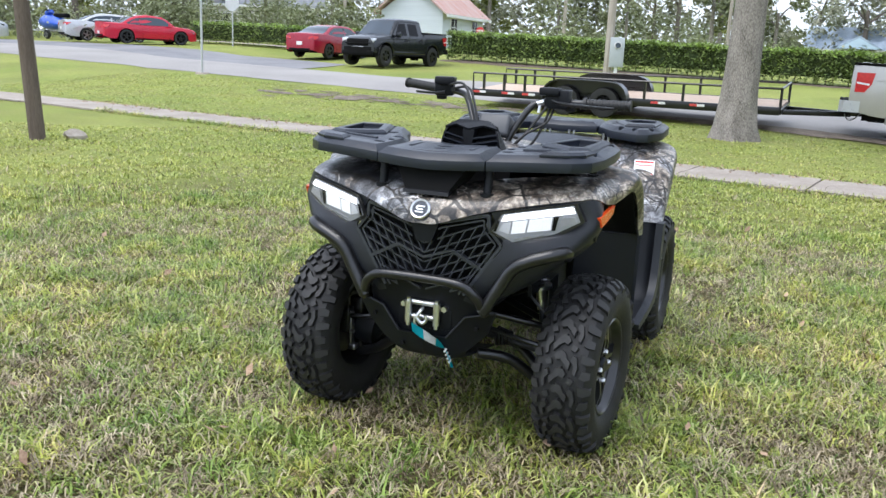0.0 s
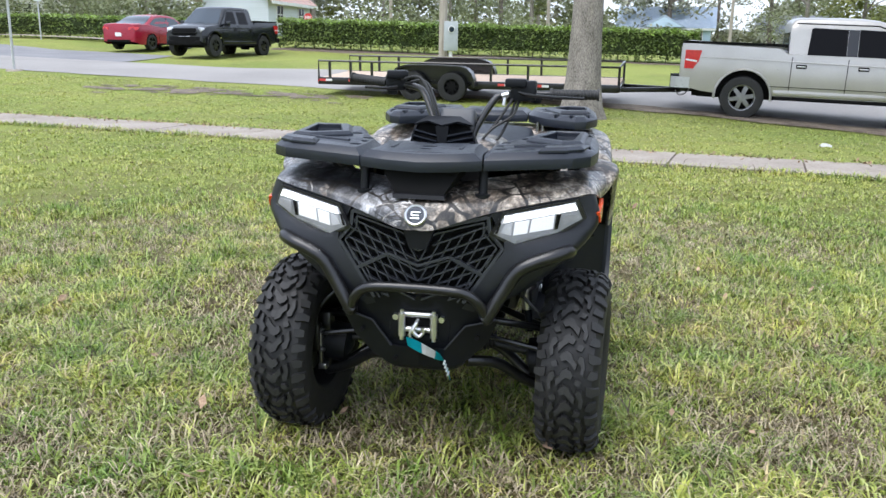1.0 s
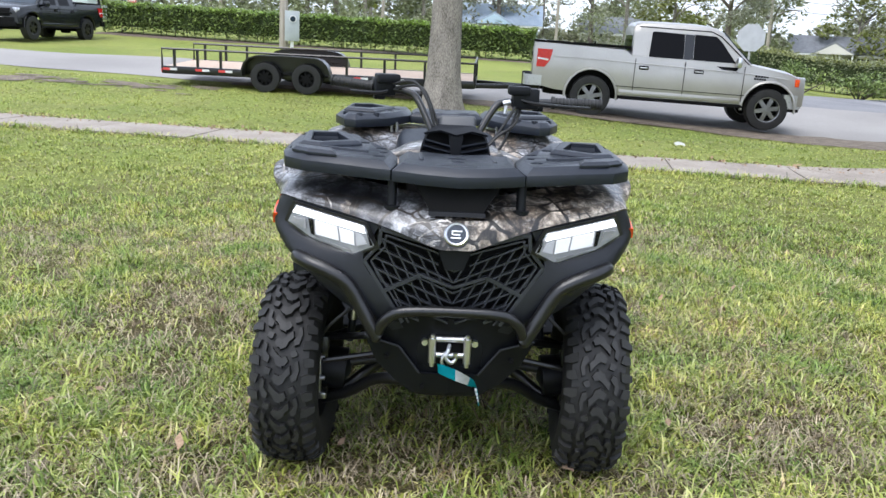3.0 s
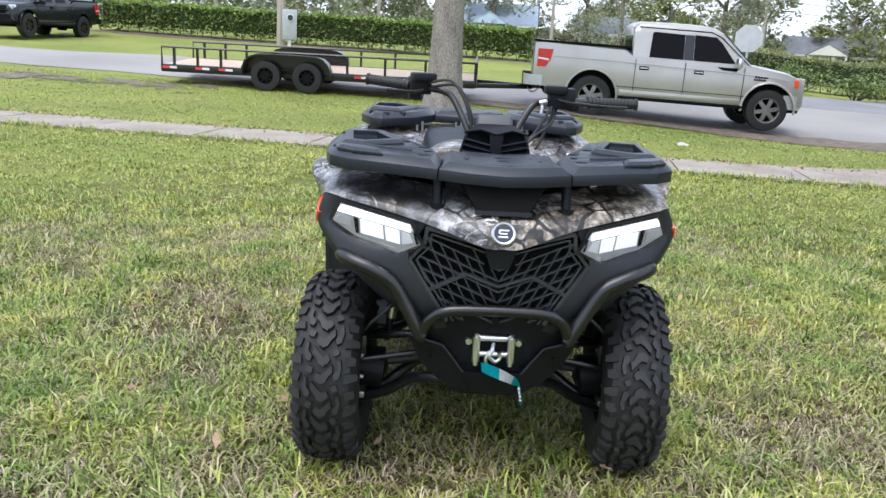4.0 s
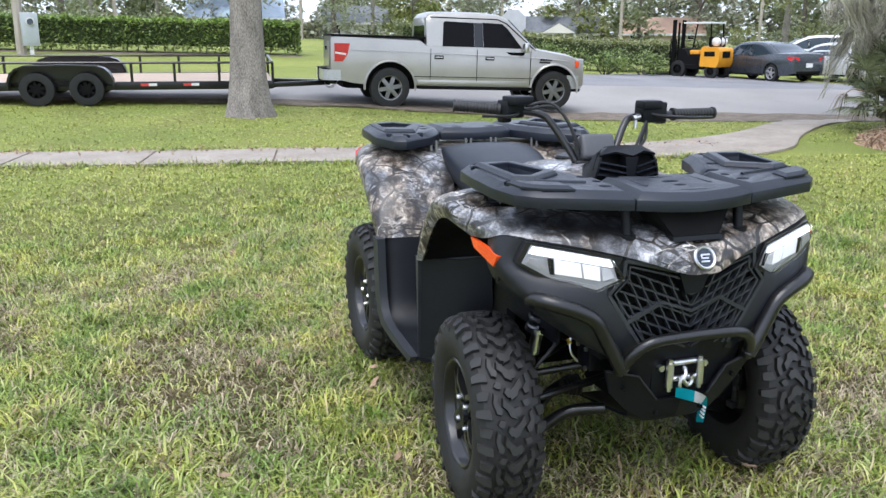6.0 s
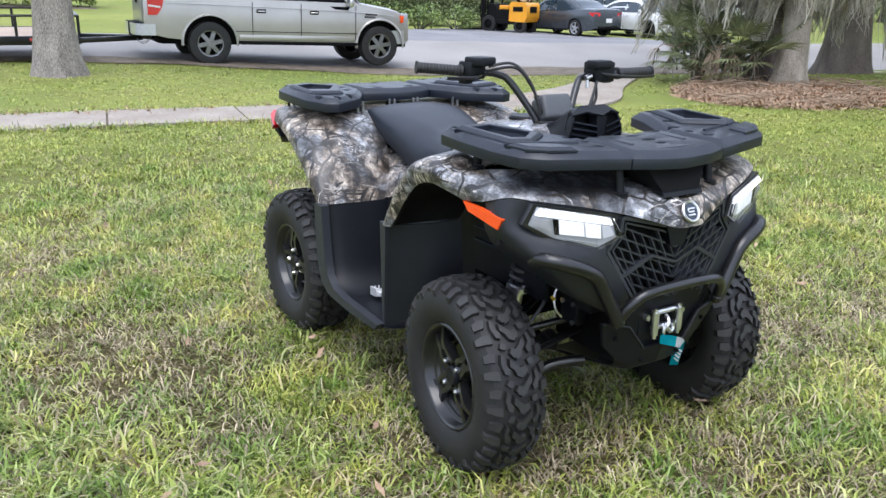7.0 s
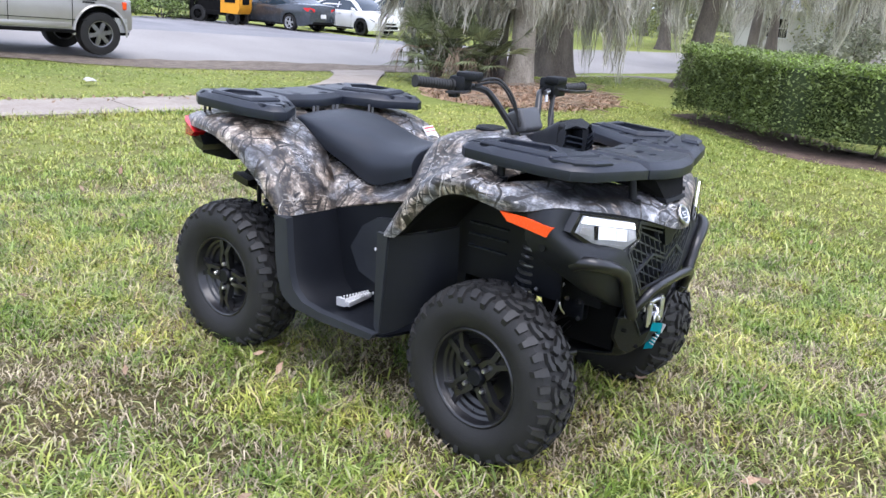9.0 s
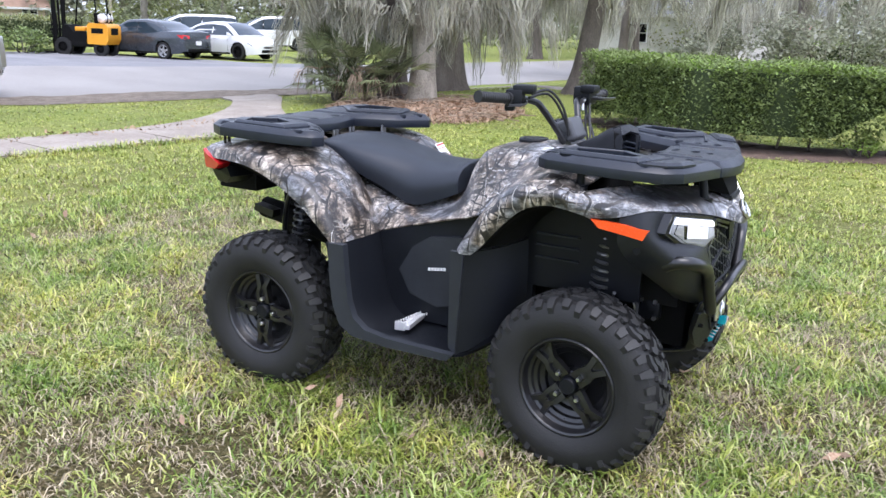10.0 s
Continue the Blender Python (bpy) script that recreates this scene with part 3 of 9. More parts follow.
def su(x, y):
    return 0.53 * x + 0.848 * y, 0.848 * x - 0.53 * y


def xy(s, u):
    return 0.53 * s + 0.848 * u, 0.848 * s - 0.53 * u


def height(x, y):
    s, u = su(np.asarray(x, float), np.asarray(y, float))
    k = np.clip((s - 11.5) / 7.5, 0, 1)
    k = k * k * (3 - 2 * k)
    def ease(v):
        v = np.clip(v, 0, 1)
        return v * v * (3 - 2 * v)
    dip = 0.23 * ease((u + 4) / 8) * ease((s - 13) / 5) * (1 - ease((s - 20.5) / 4))
    hollow = 0.15 * ease((s - 21) / 4) * (1 - ease((s - 31.8) / 2)) * ease((u + 32) / 4) * (1 - ease((u + 17) / 4))
    return -dip - hollow + 0.0187 * np.clip(0.7 - u, -14, 36) * k + 0.04 * np.clip(s - 18, 0, 27) * (1 - 0.72 * ease((u - 2) / 8) * ease((s - 22) / 5))


def on_road(s, u, yaw=0.0, dz=0.0):
    """A pose on the ground at road coordinates (away from the lawn, along the road), turned from the road's line."""
    x, y = xy(s, u)
    return pose(x, y, float(height(x, y)) + dz, 0, 0, ROAD_YAW + yaw)


def on_ground(x, y, yaw=0.0, dz=0.0):
    return pose(x, y, float(height(x, y)) + dz, 0, 0, yaw)


def strip(name, outline, dz, material, step=0.6, label="", category="", rough_edge=0.0):
    """A paved or bare area in road coordinates, laid on the land: rows of (u, s_near, s_far)."""
    bm = bmesh.new()
    us = [o[0] for o in outline]
    L = us[-1] - us[0]
    n = max(2, int(L / step))
    rows = []
    for i in range(n + 1):
        u = us[0] + L * i / n
        s0 = float(np.interp(u, us, [o[1] for o in outline]))
        s1 = float(np.interp(u, us, [o[2] for o in outline]))
        if rough_edge:
            s0 += rough_edge * (noise.noise((u * 0.9, 3.1, 0.3)) + 0.5 * noise.noise((u * 3.1, 7.7, 0.1)))
            s1 += rough_edge * (noise.noise((u * 0.9, 13.1, 5.3)) + 0.5 * noise.noise((u * 3.1, 1.7, 2.1)))
        row = []
        for j in range(9):
            s = s0 + (s1 - s0) * j / 8
            x, y = xy(s, u)
            edge = 0.0 if 0 < j < 8 and 0 < i < n else -0.03
            row.append(bm.verts.new((x, y, float(height(x, y)) + dz + edge)))
        rows.append(row)
    for a, b in zip(rows, rows[1:]):
        for j in range(8):
            bm.faces.new((a[j], a[j + 1], b[j + 1], b[j]))
    ob = part(name, bm, material, None)
    return tagged(ob, label, category, "", "structure")

# ---- ground, road, pavement ----
def ground_axis(lo, hi, near_lo, near_hi, fine, ratio=1.22):
    mid = list(np.arange(near_lo, near_hi + 1e-6, fine))
    out, step = [], fine
    v = near_hi
    while v < hi:
        step *= ratio
        v += step
        out.append(v)
    low, step, v = [], fine, near_lo
    while v > lo:
        step *= ratio
        v -= step
        low.append(v)
    return np.array(low[::-1] + mid + out)


def build_ground():
    S = ground_axis(-1500, 2500, -8, 46, 0.5)
    U = ground_axis(-2000, 2000, -42, 40, 0.6)
    su_s, su_u = np.meshgrid(S, U, indexing="ij")
    X, Y = 0.53 * su_s + 0.848 * su_u, 0.848 * su_s - 0.53 * su_u
    Z = height(X, Y)
    bumps = np.array([0.012 * noise.noise((float(a) * 0.7, float(b) * 0.7, 0.0)) + 0.006 * noise.noise((float(a) * 2.3, float(b) * 2.3, 4.0))
                      for a, b in zip(X.ravel(), Y.ravel())]).reshape(X.shape)
    Z = Z + bumps - 0.012
    ni, nj = X.shape
    idx = np.arange(ni * nj).reshape(ni, nj)
    f = np.stack([idx[:-1, :-1], idx[1:, :-1], idx[1:, 1:], idx[:-1, 1:]], -1).reshape(-1, 4)
    me = mesh_np("ground", np.stack([X, Y, Z], -1).reshape(-1, 3), f)
    ob = link_mesh("ground", me, SOIL, None)
    tagged(ob, "green lawn ground with brown thatch patches", "lawn", "", "structure")


build_ground()
strip("road", [(-300, 18.5, 23.6), (-60, 18.5, 23.6), (0, 18.4, 24.0), (60, 18.2, 23.6), (300, 18.2, 23.6)], 0.03, ROADM, 1.0,
      "pale worn asphalt road along the lawn", "road", 0.18)
strip("parking_apron", [(-48, 23.4, 26.6), (-38, 23.4, 27.4), (-27, 23.4, 28.2), (-22.5, 23.4, 28.0), (-21.6, 23.4, 24.2)], 0.034, LOTM, 0.5,
      "dark asphalt drive opening off the road", "driveway", 0.15)
strip("parking_lot", [(3.6, 23.6, 24.6), (5.5, 23.6, 28.6), (8, 23.6, 31.5), (10, 23.6, 34), (14.5, 23.6, 34), (16.2, 23.6, 27.0), (17.4, 23.6, 24.2)], 0.034, LOTM, 0.5,
      "greyish asphalt lot across the road", "parking lot", 0.2)


def soil_patches():
    """Scattered ragged patches of bare soil that grass shows between."""
    bm, rnd = bmesh.new(), random.Random(8)
    for _ in range(64):
        u = rnd.uniform(-15.6, -8.6)
        s_ = 16.35 + 0.10 * (u + 12) + rnd.gauss(0, 0.36)
        r, flat = rnd.uniform(0.08, 0.36), rnd.uniform(0.35, 0.6)
        ring = []
        for k in range(14):
            a = 2 * math.pi * k / 14
            q = r * (1 + 0.6 * noise.noise((math.cos(a) * 1.6 + u * 3, math.sin(a) * 1.6, s_)))
            x, y = xy(s_ + q * math.sin(a) * flat, u + q * math.cos(a) * 1.1)
            ring.append(bm.verts.new((x, y, float(height(x, y)) + 0.004)))
        x, y = xy(s_, u)
        c = bm.verts.new((x, y, float(height(x, y)) + 0.016))
        for k in range(14):
            bm.faces.new((c, ring[k], ring[(k + 1) % 14]))
    tagged(part("dirt_patch", bm, GRITM, None), "bare damp soil showing through thin grass beside the road", "dirt", "", "structure")


soil_patches()
strip("dirt_verge", [(-9, 18.0, 18.5), (-4, 18.0, 18.6), (1, 17.6, 18.7), (3, 17.0, 18.9), (6, 17.0, 19.0), (9, 17.6, 19.1), (12, 18.0, 19.0)], 0.038, GRITM, 0.25,
      "muddy edge between road and grass", "dirt", 0.3)


def pavement():
    """Concrete slabs, each a piece, with joints; a curved branch leads to the road."""
    root = tagged(new("pavement"), "old concrete pavement with soil-filled joints", "pavement", "", "structure")
    bed = bmesh.new()
    for u0 in np.arange(-60, 2.0, 1.0):
        q = []
        for s, u in ((9.95, u0), (11.05, u0), (11.05, u0 + 1), (9.95, u0 + 1)):
            x, y = xy(s, u)
            q.append(bed.verts.new((x, y, float(height(x, y)) + 0.006)))
        bed.faces.new(q)
    part("joint_bed", bed, DIRT, root)
    rnd = random.Random(5)
    u = -60.0
    while u < 3.0:
        w = 1.5
        a, b = u + 0.012, u + w - 0.012
        s0, s1 = 9.9 + rnd.uniform(-0.03, 0.03), 11.1 + rnd.uniform(-0.04, 0.03)
        pts = []
        for s, uu in ((s0, a), (s1, a), (s1, b), (s0, b)):
            x, y = xy(s, uu)
            pts.append((x, y, float(height(x, y)) + 0.022 + rnd.uniform(-0.004, 0.006)))
        part("slab", plate(pts, -0.03, direction=(0, 0, 1)), CONCRETE, root, smooth=False)
        u += w
    # branch from the pavement's end, curving out to the road
    L = smooth_line([(11.1, 1.4, 0), (11.6, 2.9, 0), (13.0, 4.6, 0), (15.6, 6.5, 0), (18.6, 8.4, 0)], 6)
    R = smooth_line([(9.9, 3.0, 0), (10.6, 3.9, 0), (12.1, 4.95, 0), (15.1, 7.5, 0), (18.6, 10.2, 0)], 6)
    for i in range(0, len(L) - 1, 2):
        j = min(i + 2, len(L) - 1)
        pts = []
        for p in (R[i], L[i], L[j], R[j]):
            x, y = xy(p.x, p.y)
            pts.append((x, y, float(height(x, y)) + 0.024))
        c = sum((Vector(p) for p in pts), Vector()) / 4
        pts = [tuple(c + (Vector(p) - c) * 0.992) for p in pts]
        part("slab", plate(pts, -0.03, direction=(0, 0, 1)), CONCRETE, root, smooth=False)


pavement()

# ---- vehicles ----
def body_loft(xs, low, high, half, crown=0.03, nz=8, shoulder=0.06, belly=0.03):
    """A car body from cross-sections along x: curved sides between low(x) and high(x), a crowned top."""
    bm = bmesh.new()
    secs = []
    for x in xs:
        zl, zh, w = low(x), high(x), half(x)
        right = []
        for k in range(nz + 1):
            t = k / nz
            z = zl + (zh - zl) * t
            full = (z - 0.25) / max(0.3, zh - 0.25)
            y = w * (1 - belly * (1 - min(1, full * 1.6)) ** 2 - shoulder * max(0, full - 0.55) ** 2 * 4)
            right.append((y, z))
        yt = right[-1][0]
        right += [(yt - 0.035, zh + 0.018), (yt * 0.7, zh + 0.018 + crown * 0.6), (yt * 0.35, zh + 0.018 + crown * 0.9), (0.0, zh + 0.018 + crown)]
        sec = [(y, z) for y, z in right] + [(-y, z) for y, z in right[-2::-1]]
        secs.append([bm.verts.new((x, y, z)) for y, z in sec])
    for a, b in zip(secs, secs[1:]):
        for k in range(len(a) - 1):
            bm.faces.new((a[k], a[k + 1], b[k + 1], b[k]))
    bm.faces.new(secs[0])
    bm.faces.new(secs[-1][::-1])
    return bm


def car_wheel(parent, x, y, r, width, rim_mat, spokes=5, rim_r=None):
    sg = 1 if y > 0 else -1
    rim_r = rim_r or r * 0.66
    hub = revolve([(-width * 0.42, 0.0), (-width * 0.42, r * 0.16), (0, r * 0.2)], 14, "y")
    w = part("wheel", hub, rim_mat, parent, "")
    w.matrix_basis = pose(x, y, r, 0, 0, 180 if sg > 0 else 0)
    h = width / 2
    prof = [(-h, rim_r), (-h * 1.05, rim_r + (r - rim_r) * 0.4), (-h * 0.95, r * 0.97), (-h * 0.6, r), (h * 0.6, r), (h * 0.95, r * 0.97), (h * 1.05, rim_r + (r - rim_r) * 0.4), (h, rim_r)]
    part("tyre", revolve(prof, 36, "y", closed=True), RUBBER, w)
    rb = revolve([(-h * 0.98, rim_r), (-h * 0.95, rim_r * 0.93), (-h * 0.3, rim_r * 0.88), (h * 0.9, rim_r * 0.9), (h * 0.95, rim_r)], 30, "y")
    bmesh.ops.delete(rb, geom=[f for f in rb.faces if len(f.verts) > 8], context="FACES_ONLY")
    for i in range(spokes):
        a = 2 * math.pi * i / spokes + 0.2
        c, s = math.cos(a), math.sin(a)
        rows = []
        for rr, hw, yy in ((r * 0.10, r * 0.10, -h * 0.86), (rim_r * 0.95, r * (0.095 if spokes == 6 else 0.075), -h * 0.80)):
            rows.append([rb.verts.new((c * rr - s * t, yv, s * rr + c * t)) for t, yv in ((-hw, yy), (hw, yy), (hw, yy + 0.03), (-hw, yy + 0.03))])
        for k in range(4):
            rb.faces.new((rows[0][k], rows[0][(k + 1) % 4], rows[1][(k + 1) % 4], rows[1][k]))
    part("rim", rb, rim_mat, w)
    back = revolve([(-h * 0.2, 0.0), (-h * 0.2, rim_r * 0.9)], 20, "y")
    part("brake_disc", back, DARK, w)
    return w


def arch_low(base, axles, R, zc):
    def f(x):
        z = base(x) if callable(base) else base
        for a in axles:
            d = abs(x - a)
            if d < R:
                z = max(z, zc + math.sqrt(R * R - d * d))
        return z
    return f


def stations(x0, x1, axles, R, n=34):
    xs = set(np.linspace(x0, x1, n).round(3))
    for a in axles:
        xs |= {round(a + R * k, 3) for k in (-1.001, -0.999, -0.97, -0.82, -0.65, -0.42, -0.2, 0, 0.2, 0.42, 0.65, 0.82, 0.97, 0.999, 1.001)}
    return sorted(x for x in xs if x0 <= x <= x1)


def arch_lip(parent, paint, axle, sg, R, zc, y, wide=0.05):
    pts = [(axle + (R + 0.02) * math.cos(a), sg * y, zc + (R + 0.02) * math.sin(a)) for a in np.linspace(-0.12, math.pi + 0.12, 17)]
    part("wheel_arch", tube(pts, wide, 8, flat=0.5), paint, parent)


def truck_cab(t, paint, lift):
    """A crew cab: flat roof, upright back, raked windscreen, two side panes a side with a dark pillar between."""
    def half(z):
        return 0.965 - 0.25 * (z - lift - 1.18) / 0.80
    def roof_z(x):
        return float(np.interp(x, [-1.07, -1.02, -0.92, -0.4, 0.2, 0.5, 0.66, 1.36], [1.86, 1.935, 1.965, 1.985, 1.98, 1.955, 1.89, 1.23])) + lift
    bm, secs = bmesh.new(), []
    for x in (-1.07, -1.02, -0.92, -0.6, -0.2, 0.2, 0.5, 0.60, 0.68, 0.9, 1.15, 1.36):
        zh = roof_z(x)
        side = [(half(1.18 + lift + (zh - 0.06 - 1.18 - lift) * k / 4), 1.18 + lift + (zh - 0.06 - 1.18 - lift) * k / 4) for k in range(5)]
        w = side[-1][0]
        side += [(w - 0.025, zh - 0.022), (w - 0.075, zh), (w * 0.55, zh + 0.022), (0.0, zh + 0.03)]
        ring = side + [(-y, z) for y, z in side[-2::-1]]
        secs.append([bm.verts.new((x + 0.10 * max(0.0, 1 - abs(y) / 0.9) * (x > 0.55), y, z)) for y, z in ring])
    for a, b in zip(secs, secs[1:]):
        for k in range(len(a) - 1):
            bm.faces.new((a[k], a[k + 1], b[k + 1], b[k]))
    bm.faces.new(secs[0]), bm.faces.new(secs[-1][::-1])
    cab = part("cab", bm, paint, t, "", bevel=0.0)
    for sg in (1, -1):
        def side_pane(name, pts, m, out):
            part(name, plate([(x, sg * (half(z + lift) + out), z + lift) for x, z in pts], 0.03, direction=(0, -sg, 0)), m, cab, bevel=0.004, seg=1)
        side_pane("rear_side_window", [(-0.74, 1.27), (-0.70, 1.245), (-0.05, 1.235), (-0.05, 1.78), (-0.66, 1.795), (-0.70, 1.77)], TINT, 0.006)
        side_pane("door_pillar", [(-0.045, 1.235), (0.145, 1.225), (0.145, 1.78), (-0.045, 1.78)], BLACKP, 0.004)
        side_pane("front_side_window", [(0.15, 1.225), (0.62, 1.20), (0.74, 1.14), (1.02, 1.13), (1.06, 1.20), (0.70, 1.67), (0.58, 1.775), (0.15, 1.79)], TINT, 0.006)
        part("drip_rail", tube([(-0.98, sg * (half(1.87 + lift) + 0.004), 1.87 + lift), (0.48, sg * (half(1.865 + lift) + 0.004), 1.865 + lift), (0.68, sg * (half(1.78 + lift) + 0.004), 1.78 + lift), (1.30, sg * (half(1.24 + lift) + 0.004), 1.24 + lift)], 0.010, 6), DARK, cab)
    glass = []
    for x, z in ((1.325, 1.275), (1.0, 1.572), (0.72, 1.85)):
        w = half(z + lift) - 0.085
        glass.append([(x + 0.10 * (1 - abs(f) * w / 0.9) + 0.012, f * w, z + lift + 0.018 + 0.02 * (1 - f * f)) for f in (-1, -0.6, 0, 0.6, 1)])
    part("windscreen", sheet(glass, 3, 0.014), SKYGLASS, cab)
    part("rear_window", plate([(-1.078, -0.66, 1.30 + lift), (-1.078, 0.66, 1.30 + lift), (-1.074, 0.58, 1.70 + lift), (-1.074, -0.58, 1.70 + lift)], 0.02, direction=(1, 0, 0)), TINT, cab, bevel=0.004, seg=1)
    return cab


def pickup(m, paint, label, rim_mat, spokes, lift=0.0, bar=False, cover=True, group=""):
    """A crew-cab pickup: x ahead, origin between the axles on the ground."""
    t = thing("pickup_truck", m, label, "pickup truck", group)
    FA, RA, R, WR = 1.73, -1.84, 0.515, 0.415
    zc = WR + 0.02 + lift
    sill = 0.50 + lift
    def base(x):
        return float(np.interp(x, [-3.08, -2.6, -2.3, 2.05, 2.35], [0.60, 0.50, 0.48, 0.47, 0.52])) + lift
    def high(x):
        return float(np.interp(x, [-3.08, -3.0, -1.12, -1.1, 1.28, 1.42, 2.10, 2.33, 2.44], [1.40, 1.42, 1.38, 1.28, 1.27, 1.24, 1.14, 1.05, 0.94])) + lift
    def half(x):
        return float(np.interp(x, [-3.1, -3.0, -2.6, 1.8, 2.18, 2.36, 2.46], [0.95, 0.985, 1.0, 1.0, 0.975, 0.93, 0.86]))
    xs = stations(-3.06, 2.44, (FA, RA), R, 40)
    bd = part("body", body_loft(xs, arch_low(base, (FA, RA), R, zc), high, half, 0.05), paint, t, "")
    under = boxes(((-0.35, 0, 0.55 + lift), (4.9, 1.55, 0.30)), ((FA, 0, 0.75 + lift), (1.05, 1.6, 0.5)), ((RA, 0, 0.75 + lift), (1.05, 1.6, 0.5)))
    part("underbody", under, DARK, t)
    for a in (FA, RA):
        ax = bmesh.new()
        cyl(ax, (a, -0.8, WR), (a, 0.8, WR), 0.06, 10)
        part("axle", ax, DARK, t)
    part("differential", boxes(((RA, 0, WR), (0.3, 0.3, 0.28))), DARK, t, bevel=0.04)
    part("exhaust_pipe", tube([(-2.7, -0.45, 0.42), (-1.2, -0.45, 0.42)], 0.05, 10), DARK, t)
    truck_cab(t, paint, lift)
    for sg in (1, -1):
        dl = boxes(*[((x, sg * 1.004, 0.88 + lift), (0.012, 0.006, 0.70)) for x in (-1.0, 0.0, 1.18)])
        box(dl, (-0.0, sg * 1.006, 0.66 + lift), (2.9, 0.008, 0.012))
        part("door_gap", dl, DARK, t)
        for x in (-0.82, 0.28):
            h = part("door_handle", boxes(((x, sg * 1.000, 1.06 + lift), (0.19, 0.025, 0.075))), DARK, t, bevel=0.01)
            part("grip_bar", boxes(((x, sg * 1.016, 1.06 + lift), (0.16, 0.02, 0.022))), CHROME if not bar else GLOSSBLK, h, bevel=0.005, seg=1)
        mir = boxes(((1.02, sg * 1.12, 1.30 + lift), (0.10, 0.20, 0.20)))
        mr = part("mirror", mir, CHROME if not bar else BLACKP, t, "", bevel=0.03)
        part("arm", boxes(((1.05, sg * 1.0, 1.24 + lift), (0.06, 0.16, 0.06))), DARK, mr)
        for a in (FA, RA):
            arch_lip(t, paint, a, sg, R, zc, 1.0, 0.035)
            car_wheel(t, a, sg * 0.87, WR + (0.03 if lift else 0), 0.27, rim_mat, spokes, WR * 0.61)
        tl = part("tail_lamp", prism([(-2.99, 1.29 + lift), (-2.68, 1.29 + lift), (-2.72, 1.08 + lift), (-2.82, 0.93 + lift), (-2.99, 0.93 + lift)], sg * 0.84, sg * 1.006, "y"), REDLENS, t, "red tail lamp", bevel=0.012, seg=1)
        part("reverse_lamp", boxes(((-2.865, sg * 1.006, 1.09 + lift), (0.22, 0.008, 0.035), 0, 0, 0.12)), WHITE, tl)
        part("headlamp", boxes(((2.31, sg * 0.74, 1.00 + lift), (0.18, 0.28, 0.20), -sg * 0.5)), PEWTER if not bar else CHROME, t, "clear headlamp", bevel=0.03)
        part("indicator", boxes(((2.25, sg * 0.925, 0.98 + lift), (0.09, 0.06, 0.15), -sg * 0.3)), ORANGE, t, "amber indicator", bevel=0.01) if not bar else None
        part("step", boxes(((0.0, sg * 0.97, 0.44 + lift), (2.5, 0.12, 0.07))), DARK, t, bevel=0.02)
    bed = boxes(((-2.06, 0, 1.445 + lift), (1.88, 1.62, 0.05)))
    part("bed_cover" if cover else "bed_floor", bed, DARK, t, "flat black bed cover" if cover else "", bevel=0.015)
    rails = boxes(*[((-2.06, sg * 0.90, 1.445 + lift), (1.92, 0.09, 0.05)) for sg in (1, -1)])
    box(rails, (-3.02, 0, 1.45 + lift), (0.09, 1.85, 0.045))
    part("bed_rail", rails, DARK, t, bevel=0.01)
    part("tailgate_gap", boxes(((-3.07, 0, 1.0 + lift), (0.012, 1.50, 0.66))), paint, t, bevel=0.006)
    part("tailgate_handle", boxes(((-3.085, 0, 1.18 + lift), (0.02, 0.26, 0.09))), DARK, t, bevel=0.01)
    wrap = [(-2.86, 1.0), (-3.14, 1.0), (-3.22, 0.93), (-3.24, 0.5), (-3.24, -0.5), (-3.22, -0.93), (-3.14, -1.0), (-2.86, -1.0), (-2.90, -0.93), (-3.04, -0.90), (-3.04, 0.90), (-2.90, 0.93)]
    part("rear_bumper", prism(wrap, 0.55 + lift, 0.76 + lift, "z"), DARK if bar else PEWTER, t, "bright metal step bumper" if not bar else "", bevel=0.03)
    part("bumper_tread", boxes(((-3.14, 0, 0.765 + lift), (0.17, 1.6, 0.02))), DARK, t, bevel=0.006)
    part("hitch_receiver", boxes(((-3.14, 0, 0.50 + lift), (0.22, 0.09, 0.09))), DARK, t, bevel=0.01)
    for sg in (1, -1):
        crease = [(-2.66, sg * 1.002, 1.165 + lift), (-1.1, sg * 1.008, 1.15 + lift), (1.2, sg * 1.006, 1.10 + lift), (2.05, sg * 0.992, 1.04 + lift)]
        part("crease", tube(crease, 0.011, 6, flat=0.5, smooth=3), paint, t)
        part("sill_panel", boxes(((-0.06, sg * 0.995, 0.545 + lift), (2.42, 0.03, 0.10))), paint, t, bevel=0.012)
        if not bar:
            part("fender_badge", boxes(*[((1.40 + 0.05 * k, sg * 1.000, 1.005 + lift), (0.036, 0.010, 0.035)) for k in range(5)]), DARK, t)
    nose = [(2.02, 0.995), (2.28, 0.965), (2.42, 0.84), (2.50, 0.45), (2.52, 0.0), (2.50, -0.45), (2.42, -0.84), (2.28, -0.965), (2.02, -0.995)][::-1]
    part("front_bumper", prism(nose, 0.46 + lift, 0.74 + lift, "z"), DARK if bar else PEWTER, t, "", bevel=0.05)
    part("lower_valance", prism([(x - 0.02, y * 0.97) for x, y in nose], 0.40 + lift, 0.49 + lift, "z"), DARK, t, bevel=0.02)
    part("grille", boxes(((2.42, 0, 0.92 + lift), (0.06, 1.15, 0.30))), DARK if bar else CHROME, t, "", bevel=0.03)
    part("plate_bar", boxes(((-3.235, 0, 0.68 + lift), (0.01, 0.30, 0.14))), WHITE, t, bevel=0.004)
